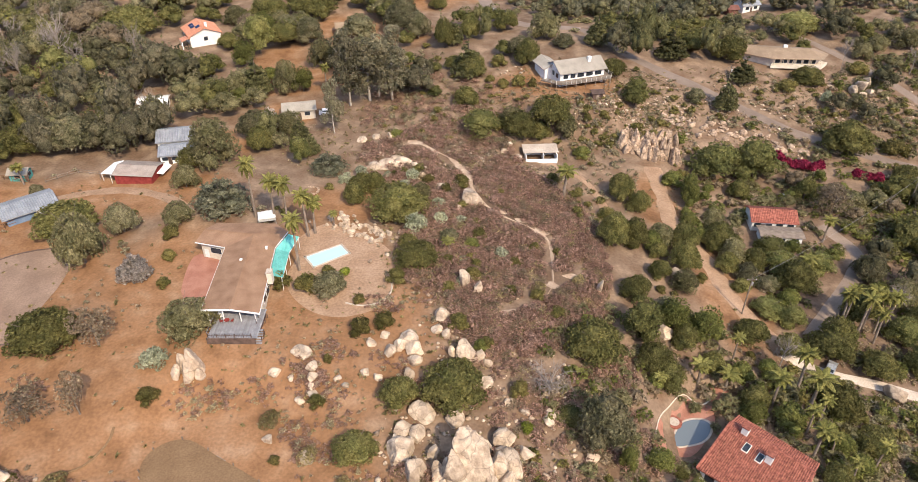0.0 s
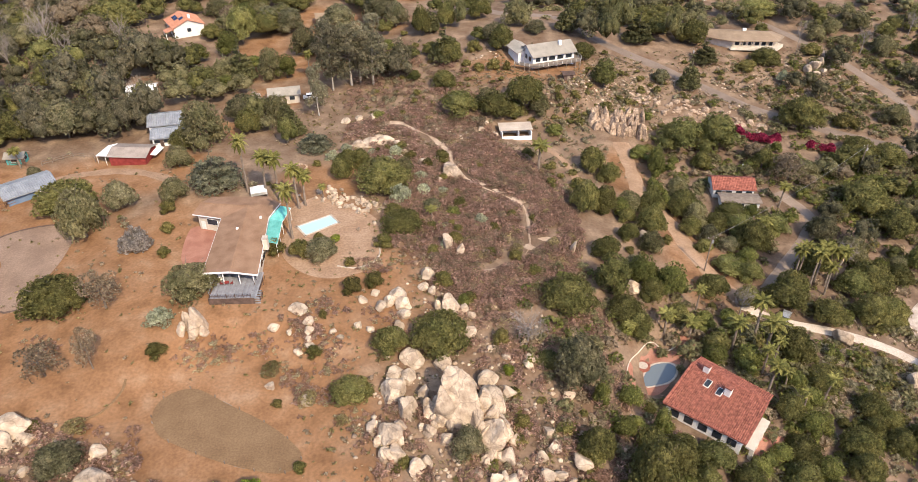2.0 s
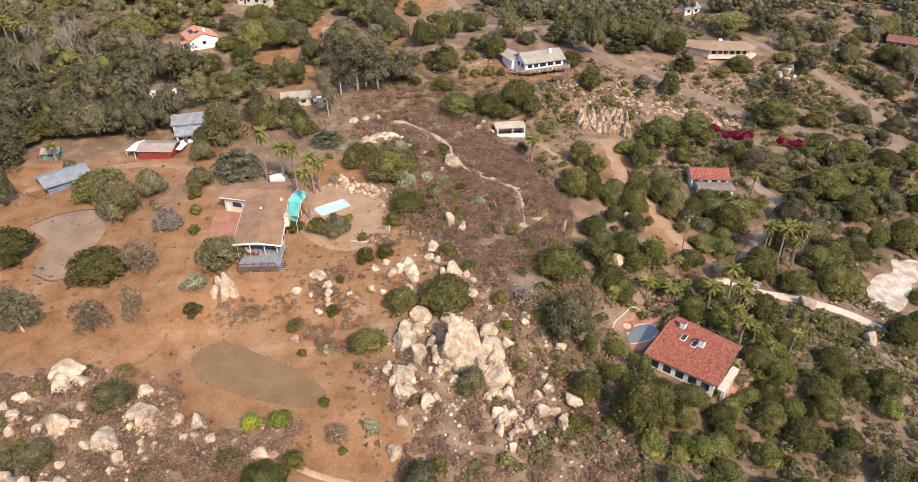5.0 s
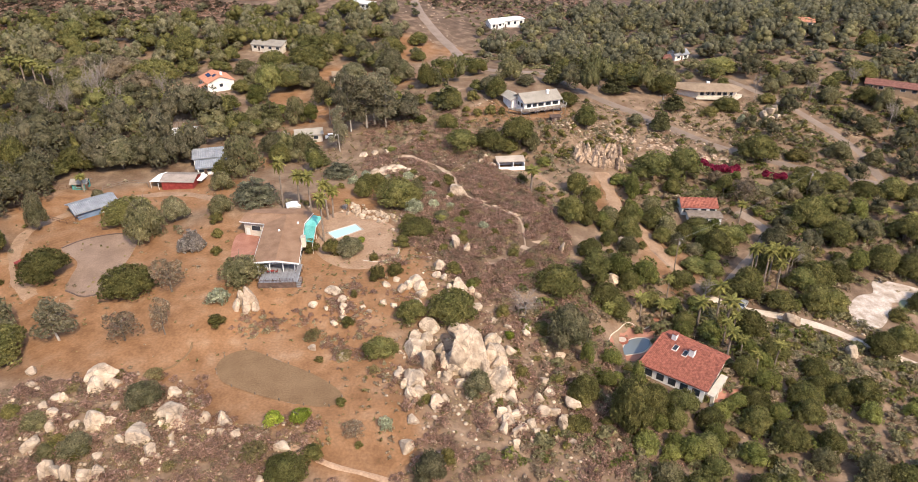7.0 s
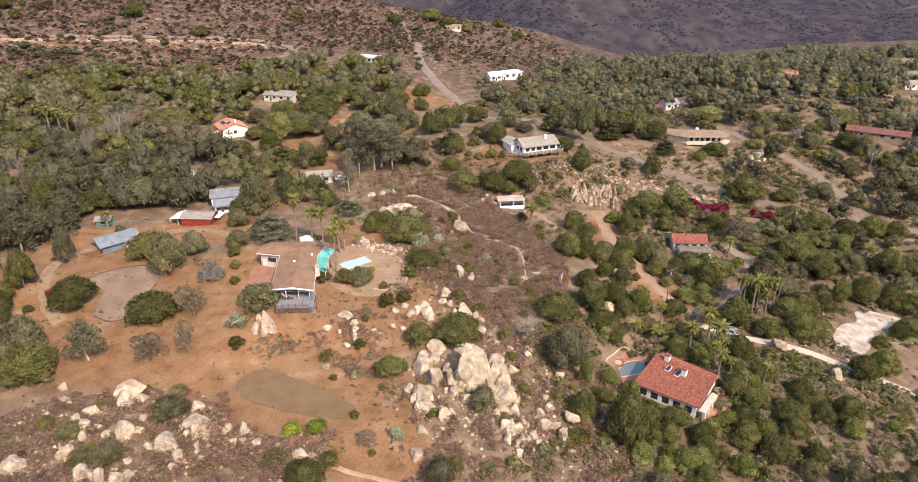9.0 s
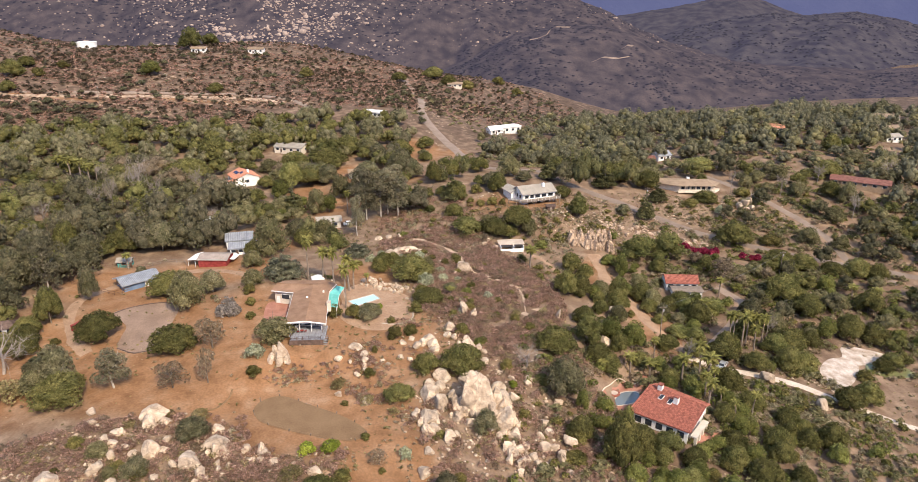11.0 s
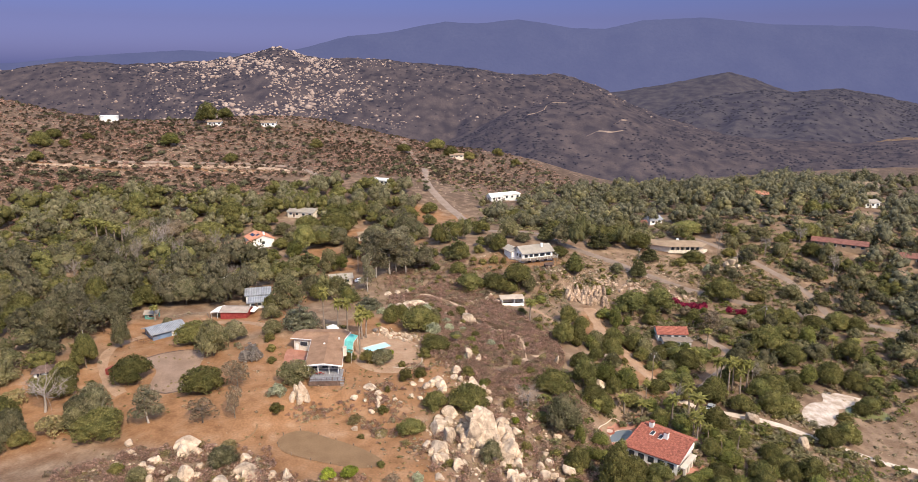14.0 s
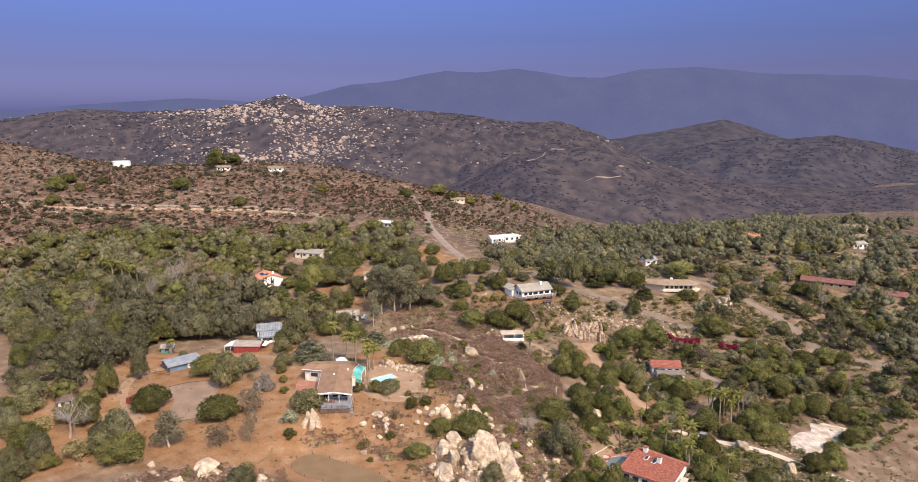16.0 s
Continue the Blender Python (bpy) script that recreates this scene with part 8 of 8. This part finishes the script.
SOUTH_WEST = [
    (-84.9, 66.9, 2.1, 1.4), (-70, 64.1, 5.3, 2.5), (-70.6, 61.3, 3.8, 2.4), (-67.4, 62.4, 2.4, 1.5), (-75.4, 54.3, 2.3, 1.5), (-74.8, 52, 1.8, 1.2), (-70.3, 51.8, 1.8, 1.2), (-66.6, 51, 3.5, 4.1),
    (-64.5, 52.3, 2.1, 1.3), (-64.7, 56.4, 1.7, 1.1), (-53.7, 54.1, 5.1, 3), (-53.9, 51.8, 1.8, 1.2), (-51.4, 51, 1.8, 1.2), (-57.6, 48.1, 4.3, 3.1), (-48.1, 53.7, 1.9, 1.2), (-44, 52.3, 2.6, 1.6),
    (-41.4, 48.8, 2, 1.3), (-44.1, 49.6, 2, 1.3),
]
SOUTH_EDGE = [
    (-70.2, 40.6, 2.6, 4.4), (-68.3, 40.1, 2.5, 4), (-66.8, 39.8, 2.1, 3.2), (-63.8, 39.5, 2.5, 2.5), (-62, 40.1, 2.1, 2.1), (-77.8, 49.7, 1.1, 0.7), (-50.6, 45.1, 1.8, 1.1), (-32.6, 45.7, 2.6, 1.5),
    (-35.3, 39, 1.7, 1.1), (-55.6, 59.7, 2.9, 1.9), (-76.2, 59, 2.9, 1.2), (-83.2, 62.9, 2.1, 1.1), (-60.7, 47.3, 1.6, 2.1), (-57, 54.4, 1.2, 0.7), (-84, 44, 4.2, 2.6),
    (-76, 47, 3, 2.4),
]
SCATTERED = [
    (-45.6, 86.8, 2.5, 5.4), (-47.4, 86.2, 2.3, 4.6), (-46.6, 84.6, 2.7, 3.4), (-44.8, 85, 1.5, 2.2), (-48.6, 84.9, 1.6, 2.6), (29, 112, 1.4, 3.6), (1, 110, 2.1, 4.2), (4, 108, 1.8, 3.4),
    (-28, 90, 3.2, 1.2), (-25, 82, 1.9, 1.1), (-32, 86, 2.0, 1.1), (3, 141, 4.9, 3.8), (0, 148, 3.8, 2.0), (48, 121, 2.6, 3.2),
    (41, 103, 3.3, 2.4), (85, 94, 3.6, 3.5), (95, 83, 3.2, 3.2), (11, 80, 2.0, 1.2), (127, 211, 3.4, 3.0), (130, 213, 3.2, 3.6), (133, 215, 3.0, 3.2), (129, 209, 2.4, 1.8), (132, 210.5, 2.6, 2.2), (135.5, 213, 2.2, 1.8), (136, 208, 2.0, 1.4), (126, 207, 1.8, 1.2), (-24, 70, 2.4, 1.2),
]
POOL_ROCKS = [
    (-27.4, 131.6), (-24.9, 130.3), (-22, 129.3), (-19.5, 127.8), (-17.9, 125.5), (-26.1, 133.3), (-28.9, 132.5), (-16.9, 123.6), (-20.8, 126.1), (-23.2, 127.5), (-25.6, 128.6), (-18.6, 129.4), (-15.6, 127), (-22.4, 131.8),
]
rng = np.random.default_rng(8)
for n in range(64):
    x, y = POOL_ROCKS[n % 14]
    x, y = x + rng.normal(0, 1.3), y + rng.normal(0, 0.9)
    w = rng.uniform(0.6, 1.5)
    boulder(x, y, w, w * rng.uniform(0.5, 0.9), n + 3, "cream granite rock edging the pool garden", 0.3)
MIDDLE_ROCKS = [
    (-12.1, 90.8, 2.9, 1.8), (-9.6, 93.4, 4.2, 2.2), (-8.1, 91.3, 3.2, 2.2), (-7.5, 88.4, 2.6, 2.0), (-15.9, 93, 2.1, 1.0), (-13.6, 95, 2.0, 1.0), (-10.6, 91.6, 3.0, 2.0), (-3.4, 99.7, 2.9, 2.4),
    (-4.1, 96.4, 2.2, 1.4), (-2.4, 95.2, 2.1, 1.4), (1.1, 90.2, 3.4, 4.6), (3.9, 90.4, 2.4, 2.4), (5.0, 89.2, 2.0, 1.8), (4.3, 84.9, 3.4, 1.6), (1.2, 86, 2.2, 1.0), (-1.2, 90.5, 1.6, 2.6),
    (8.1, 81.3, 1.4, 1.0), (15.6, 79.6, 2.2, 1.8), (-25.6, 86.5, 2.2, 1.6), (-25.3, 83.3, 1.5, 1.0), (-21, 84.7, 1.6, 0.8), (-19.5, 83.1, 1.6, 0.8), (-16.3, 85.9, 1.8, 1.1), (-14, 84.7, 1.7, 0.9), (-8.8, 85.2, 2.4, 1.8),
]
PATH_SLABS = [
    (-22.5, 157, 5.0, 1.6), (-18.5, 158, 5.5, 1.8), (-14.5, 158.5, 5.2, 2.0), (-11.5, 157, 3.4, 1.6), (-26.5, 173.5, 4.2, 1.4), (-23, 174.5, 3.6, 1.2), (-18.4, 175.1, 4.0, 1.6), (-4.4, 147, 4.2, 2.2),
    (-1.8, 145.6, 2.6, 1.6), (9.4, 151.8, 2.8, 1.4), (1.7, 139.5, 2.8, 4.4), (0.2, 137.5, 2.2, 3.0), (-11.9, 137, 3.4, 1.8), (-16.5, 162, 3.2, 1.2), (-9.5, 153, 2.6, 1.2), (12, 168, 2.2, 1.8), (16, 165, 2.4, 2.6), (14, 172, 1.8, 1.4),
]
for n, (x, y, w, h) in enumerate(MIDDLE_ROCKS):
    boulder(x, y, w * 0.88, h * 0.9, n + 1, "rounded pale granite boulder beside dry brush", 0.22)
for n, (x, y, w, h) in enumerate(PATH_SLABS):
    boulder(x, y, w * 0.8, h * 0.7, n + 2, "low cream granite slab beside the footpath", 0.4)
for n, (x, y, w, h) in enumerate(OUTCROP + OUTCROP_EDGE):
    boulder(x, y, w * 1.0, h * 1.12, n, "huge pale granite boulder in the rock outcrop" if w > 5 else "pale granite boulder in the rock outcrop")
for n, (x, y, w, h) in enumerate(SOUTH_WEST + SOUTH_EDGE):
    boulder(x, y, w, h, n + 3, "pale granite boulder among dry brush")
for n, (x, y, w, h) in enumerate(SCATTERED):
    boulder(x, y, w, h, n + 5, "tall pale granite rock standing upright" if h > w * 1.2 else "pale granite boulder on bare dirt")

rng = np.random.default_rng(15)
for n in range(120):
    cx, cy, rx, ry = ((4, 66, 9, 9), (-7, 64, 6, 10), (12, 58, 8, 10), (-62, 52, 18, 10))[n % 4]
    a, d = rng.uniform(0, 6.28), math.sqrt(rng.uniform(0, 1))
    w = rng.uniform(0.6, 2.3)
    boulder(cx + rx * d * math.cos(a), cy + ry * d * math.sin(a), w, w * rng.uniform(0.6, 1.5), n, "broken pale granite block among boulders", 0.2)

CLIFFS = [mesh_from("rock_slab", *boulder_arrays(70 + k, ICO2), CLIFF) for k in range(5)]
BLOCKS = [mesh_from("rock_slab", *boulder_arrays(170 + k, ICO3), CLIFF) for k in range(5)]
face = thing("cliff", "fractured ochre rock face below the hill house", "cliff", 52, 174, ground_at(52, 174))
rng = np.random.default_rng(5)
for k in range(36):
    u, back = (k % 12 + rng.uniform(-0.3, 0.3)) / 12, (k // 12) * 2.2
    x = 46.5 + 15 * u
    y = 174.5 - 4 * u + 0.8 * math.sin(u * 11) + back
    h = 4.2 + 4.2 * u + 0.7 * back + 0.5 * math.sin(u * 17 + back)
    m = pose(x - 52, y - 174, ground_at(x, y) - ground_at(52, 174) + h * 0.05, rng.uniform(-4, 4), rng.uniform(-6, 6), rng.uniform(-20, 20) + 180 * (k % 2)) @ Matrix.Diagonal((rng.uniform(2.2, 3.8), rng.uniform(3.0, 4.4), h * 1.1, 1))
    part("rock_slab", BLOCKS[k % 5], face, "", m)
ledge = thing("cliff", "broken ochre rock ledges below the asphalt lane", "cliff", 78, 185, ground_at(78, 185))
for k in range(130):
    x = rng.uniform(60, 100)
    y = 192 - (x - 62) * 0.38 + rng.normal(0, 3.6)
    w = rng.uniform(0.7, 2.9)
    m = pose(x - 78, y - 185, ground_at(x, y) - ground_at(78, 185) + 0.2, rng.uniform(-18, 18), rng.uniform(-18, 18), rng.uniform(0, 360)) @ Matrix.Diagonal((w, w * rng.uniform(0.5, 1), w * rng.uniform(0.4, 0.9), 1))
    part("rock_slab", CLIFFS[k % 5], ledge, "", m)


def stone_ring(label, cx, cy, radius, start, end):
    """A low dry-stone wall along an arc."""
    root = thing("stone_wall", label, "wall", cx, cy, ground_at(cx, cy))
    steps = max(8, int(radius * radians(end - start) / 0.6))
    for k in range(steps):
        a = radians(start + (end - start) * k / steps)
        x, y = radius * math.cos(a), radius * math.sin(a)
        m = pose(x, y, ground_at(cx + x, cy + y) - ground_at(cx, cy) + 0.15, 0, 0, k * 77) @ Matrix.Diagonal((0.75, 0.65, 0.75, 1))
        part("stone", CLIFFS[k % 5], root, "", m)


stone_ring("low curved dry-stone garden wall beside the footpath", 8, 147.6, 3.4, 60, 330)
stone_ring("small round dry-stone planter on bare dirt", -35.5, 144.5, 1.7, 0, 360)
stone_ring("low curved dry-stone wall below the shed", 14, 141, 5, 80, 160)

PEBBLE_ZONES = [(x, y, 4, 3, 16) for x, y in WEED_SPOTS] + [(2, 66, 24, 22, 420), (-62, 52, 34, 14, 420), (-26, 82, 12, 12, 60), (-12, 92, 12, 8, 60), (75, 192, 34, 12, 900), (54, 182, 18, 12, 500), (6, 138, 22, 32, 900), (15, 60, 30, 26, 700), (40, 205, 30, 14, 260), (110, 208, 30, 16, 500), (5, 95, 24, 14, 300), (-62, 50, 36, 14, 500),
                (-6, 166, 16, 8, 140), (128, 208, 22, 14, 240), (86, 90, 26, 14, 600), (-200, 372, 90, 14, 320), (-190, 440, 110, 60, 360), (0, 360, 24, 60, 200), (-22, 118, 14, 14, 80), (30, 60, 18, 18, 160), (-30, 130, 12, 8, 90), (35, 186, 14, 6, 90)]
pebbles = spread(51, PEBBLE_ZONES, (0.25, 1.1), (0.4, 0.85), lane=2.5, scrubby=0.8)
model_a = boulder_arrays(91, ICO1)
model_b = boulder_arrays(92, ICO1)
scatter("loose_rocks", "loose pale granite rocks on the slopes", "rocks", (model_a[0] + (0, 0, 0.2), model_a[1]), pebbles[::2], ROCK, 51)
scatter("loose_rocks", "loose weathered rocks on the slopes", "rocks", (model_b[0] + (0, 0, 0.2), model_b[1]), pebbles[1::2], CLIFF, 52)

BANKS = [(-230, 360, 80, 7, 260), (-130, 383, 60, 7, 180), (0, 400, 30, 50, 120), (-190, 415, 60, 16, 140)]
scatter("bank_rocks", "tan rocks along the cut bank of the hill road", "rocks", (model_b[0] + (0, 0, 0.2), model_b[1]), spread(53, BANKS, (0.9, 3.0), (0.35, 0.7), lane=0), CLIFF, 53)

# boulders on the distant ridge, thickest round the peak
gx, gy, gz, gp = ridge_grid
rng = np.random.default_rng(77)
iv, jf = ICO1[0] * 0.5, ICO1[1]
vs, fs, count = [], [], 0
while count < 3800:
    i, j = int(rng.integers(16, 212)), int(rng.integers(20, 44))
    u, v = rng.uniform(0, 1, 2)
    peak = math.exp(-((i - 93) / 25.0) ** 2)
    if lattice_noise(gx[i, j], gy[i, j], 60, 9) < rng.uniform(-0.8, 0.5) or rng.uniform() > 0.06 + 0.8 * peak * (0.35 + 0.65 * gp[i, j]) * (1.0 if j < 36 else 0.25):
        continue
    w = rng.uniform(1.2, 3.4) * (1 + 0.9 * peak) * (1 + 2.2 * rng.uniform() ** 8)
    vs.append(iv * (w, w * rng.uniform(0.7, 1.2), w * rng.uniform(0.35, 0.9)) * (1 + rng.normal(0, 0.12, (len(iv), 1))) + [(1 - u) * ((1 - v) * g[i, j] + v * g[i, j + 1]) + u * ((1 - v) * g[i + 1, j] + v * g[i + 1, j + 1]) for g in (gx, gy, gz)])
    fs.append(jf + count * len(iv))
    count += 1
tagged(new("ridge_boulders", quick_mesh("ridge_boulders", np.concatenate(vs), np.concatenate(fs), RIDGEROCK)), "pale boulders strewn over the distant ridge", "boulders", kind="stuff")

# dark brush clumps over the distant hills
knot = np.array([(1, 0, 0), (0, 1, 0), (-1, 0, 0), (0, -1, 0), (0, 0, 1.0), (0, 0, -0.6)]) * 0.5
knot_faces = np.array([(0, 1, 4), (1, 2, 4), (2, 3, 4), (3, 0, 4), (1, 0, 5), (2, 1, 5), (3, 2, 5), (0, 3, 5)])
for seed, label, (hx, hy, hz, _), count, big in ((81, "dark chaparral clumps on the distant ridge", ridge_grid, 5200, 7), (82, "dark chaparral clumps on the brushy spur", spur_grid, 3600, 6), (83, "dark brush clumps on the eastern hills", east_grid, 2600, 10)):
    rng = np.random.default_rng(seed)
    i, j = rng.integers(2, 217, count * 2), rng.integers(6, 37, count * 2)
    pick = lattice_noise(hx[i, j], hy[i, j], 90, seed) + 0.6 * lattice_noise(hx[i, j], hy[i, j], 34, seed + 1) > rng.uniform(-0.7, 0.7, count * 2)
    i, j = i[pick][:count], j[pick][:count]
    u, v = rng.uniform(0, 1, (2, len(i)))
    at = np.stack([(1 - u) * ((1 - v) * g[i, j] + v * g[i, j + 1]) + u * ((1 - v) * g[i + 1, j] + v * g[i + 1, j + 1]) for g in (hx, hy, hz)], -1)
    w = rng.uniform(0.4, 1.0, (len(i), 1, 1)) * big
    verts = knot[None] * w * rng.uniform(0.6, 1.3, (len(i), 6, 1)) * (1.5, 1.5, 0.7) + at[:, None]
    tris = knot_faces[None] + (np.arange(len(i)) * 6)[:, None, None]
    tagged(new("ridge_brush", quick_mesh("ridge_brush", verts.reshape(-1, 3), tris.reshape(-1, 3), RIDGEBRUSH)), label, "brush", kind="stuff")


# short stakes and edging logs round the arena
edging = thing("arena_edging", "weathered stakes and logs edging the sand arena", "fence", -37, 64, ground_at(-37, 64))
stake_mesh = box_mesh("stake", 0.16, 0.16, 0.75, WEATHERED, 0.02)
log_mesh = box_mesh("log", 2.0, 0.12, 0.1, WEATHERED, 0.02)
rim = closed_line(ARENA_LINE)[::4]
for k, p in enumerate(rim):
    q = rim[(k + 1) % len(rim)]
    turn = math.degrees(math.atan2(q.y - p.y, q.x - p.x))
    part("stake", stake_mesh, edging, "", pose(p.x + 37, p.y - 64, ground_at(p.x, p.y) - ground_at(-37, 64) - 0.05, (k * 7) % 9 - 4, (k * 5) % 9 - 4, turn))
    if k % 3 == 0:
        m = p.lerp(q, 0.5)
        part("log", log_mesh, edging, "", pose(m.x + 37, m.y - 64, ground_at(m.x, m.y) - ground_at(-37, 64), 0, 0, turn))
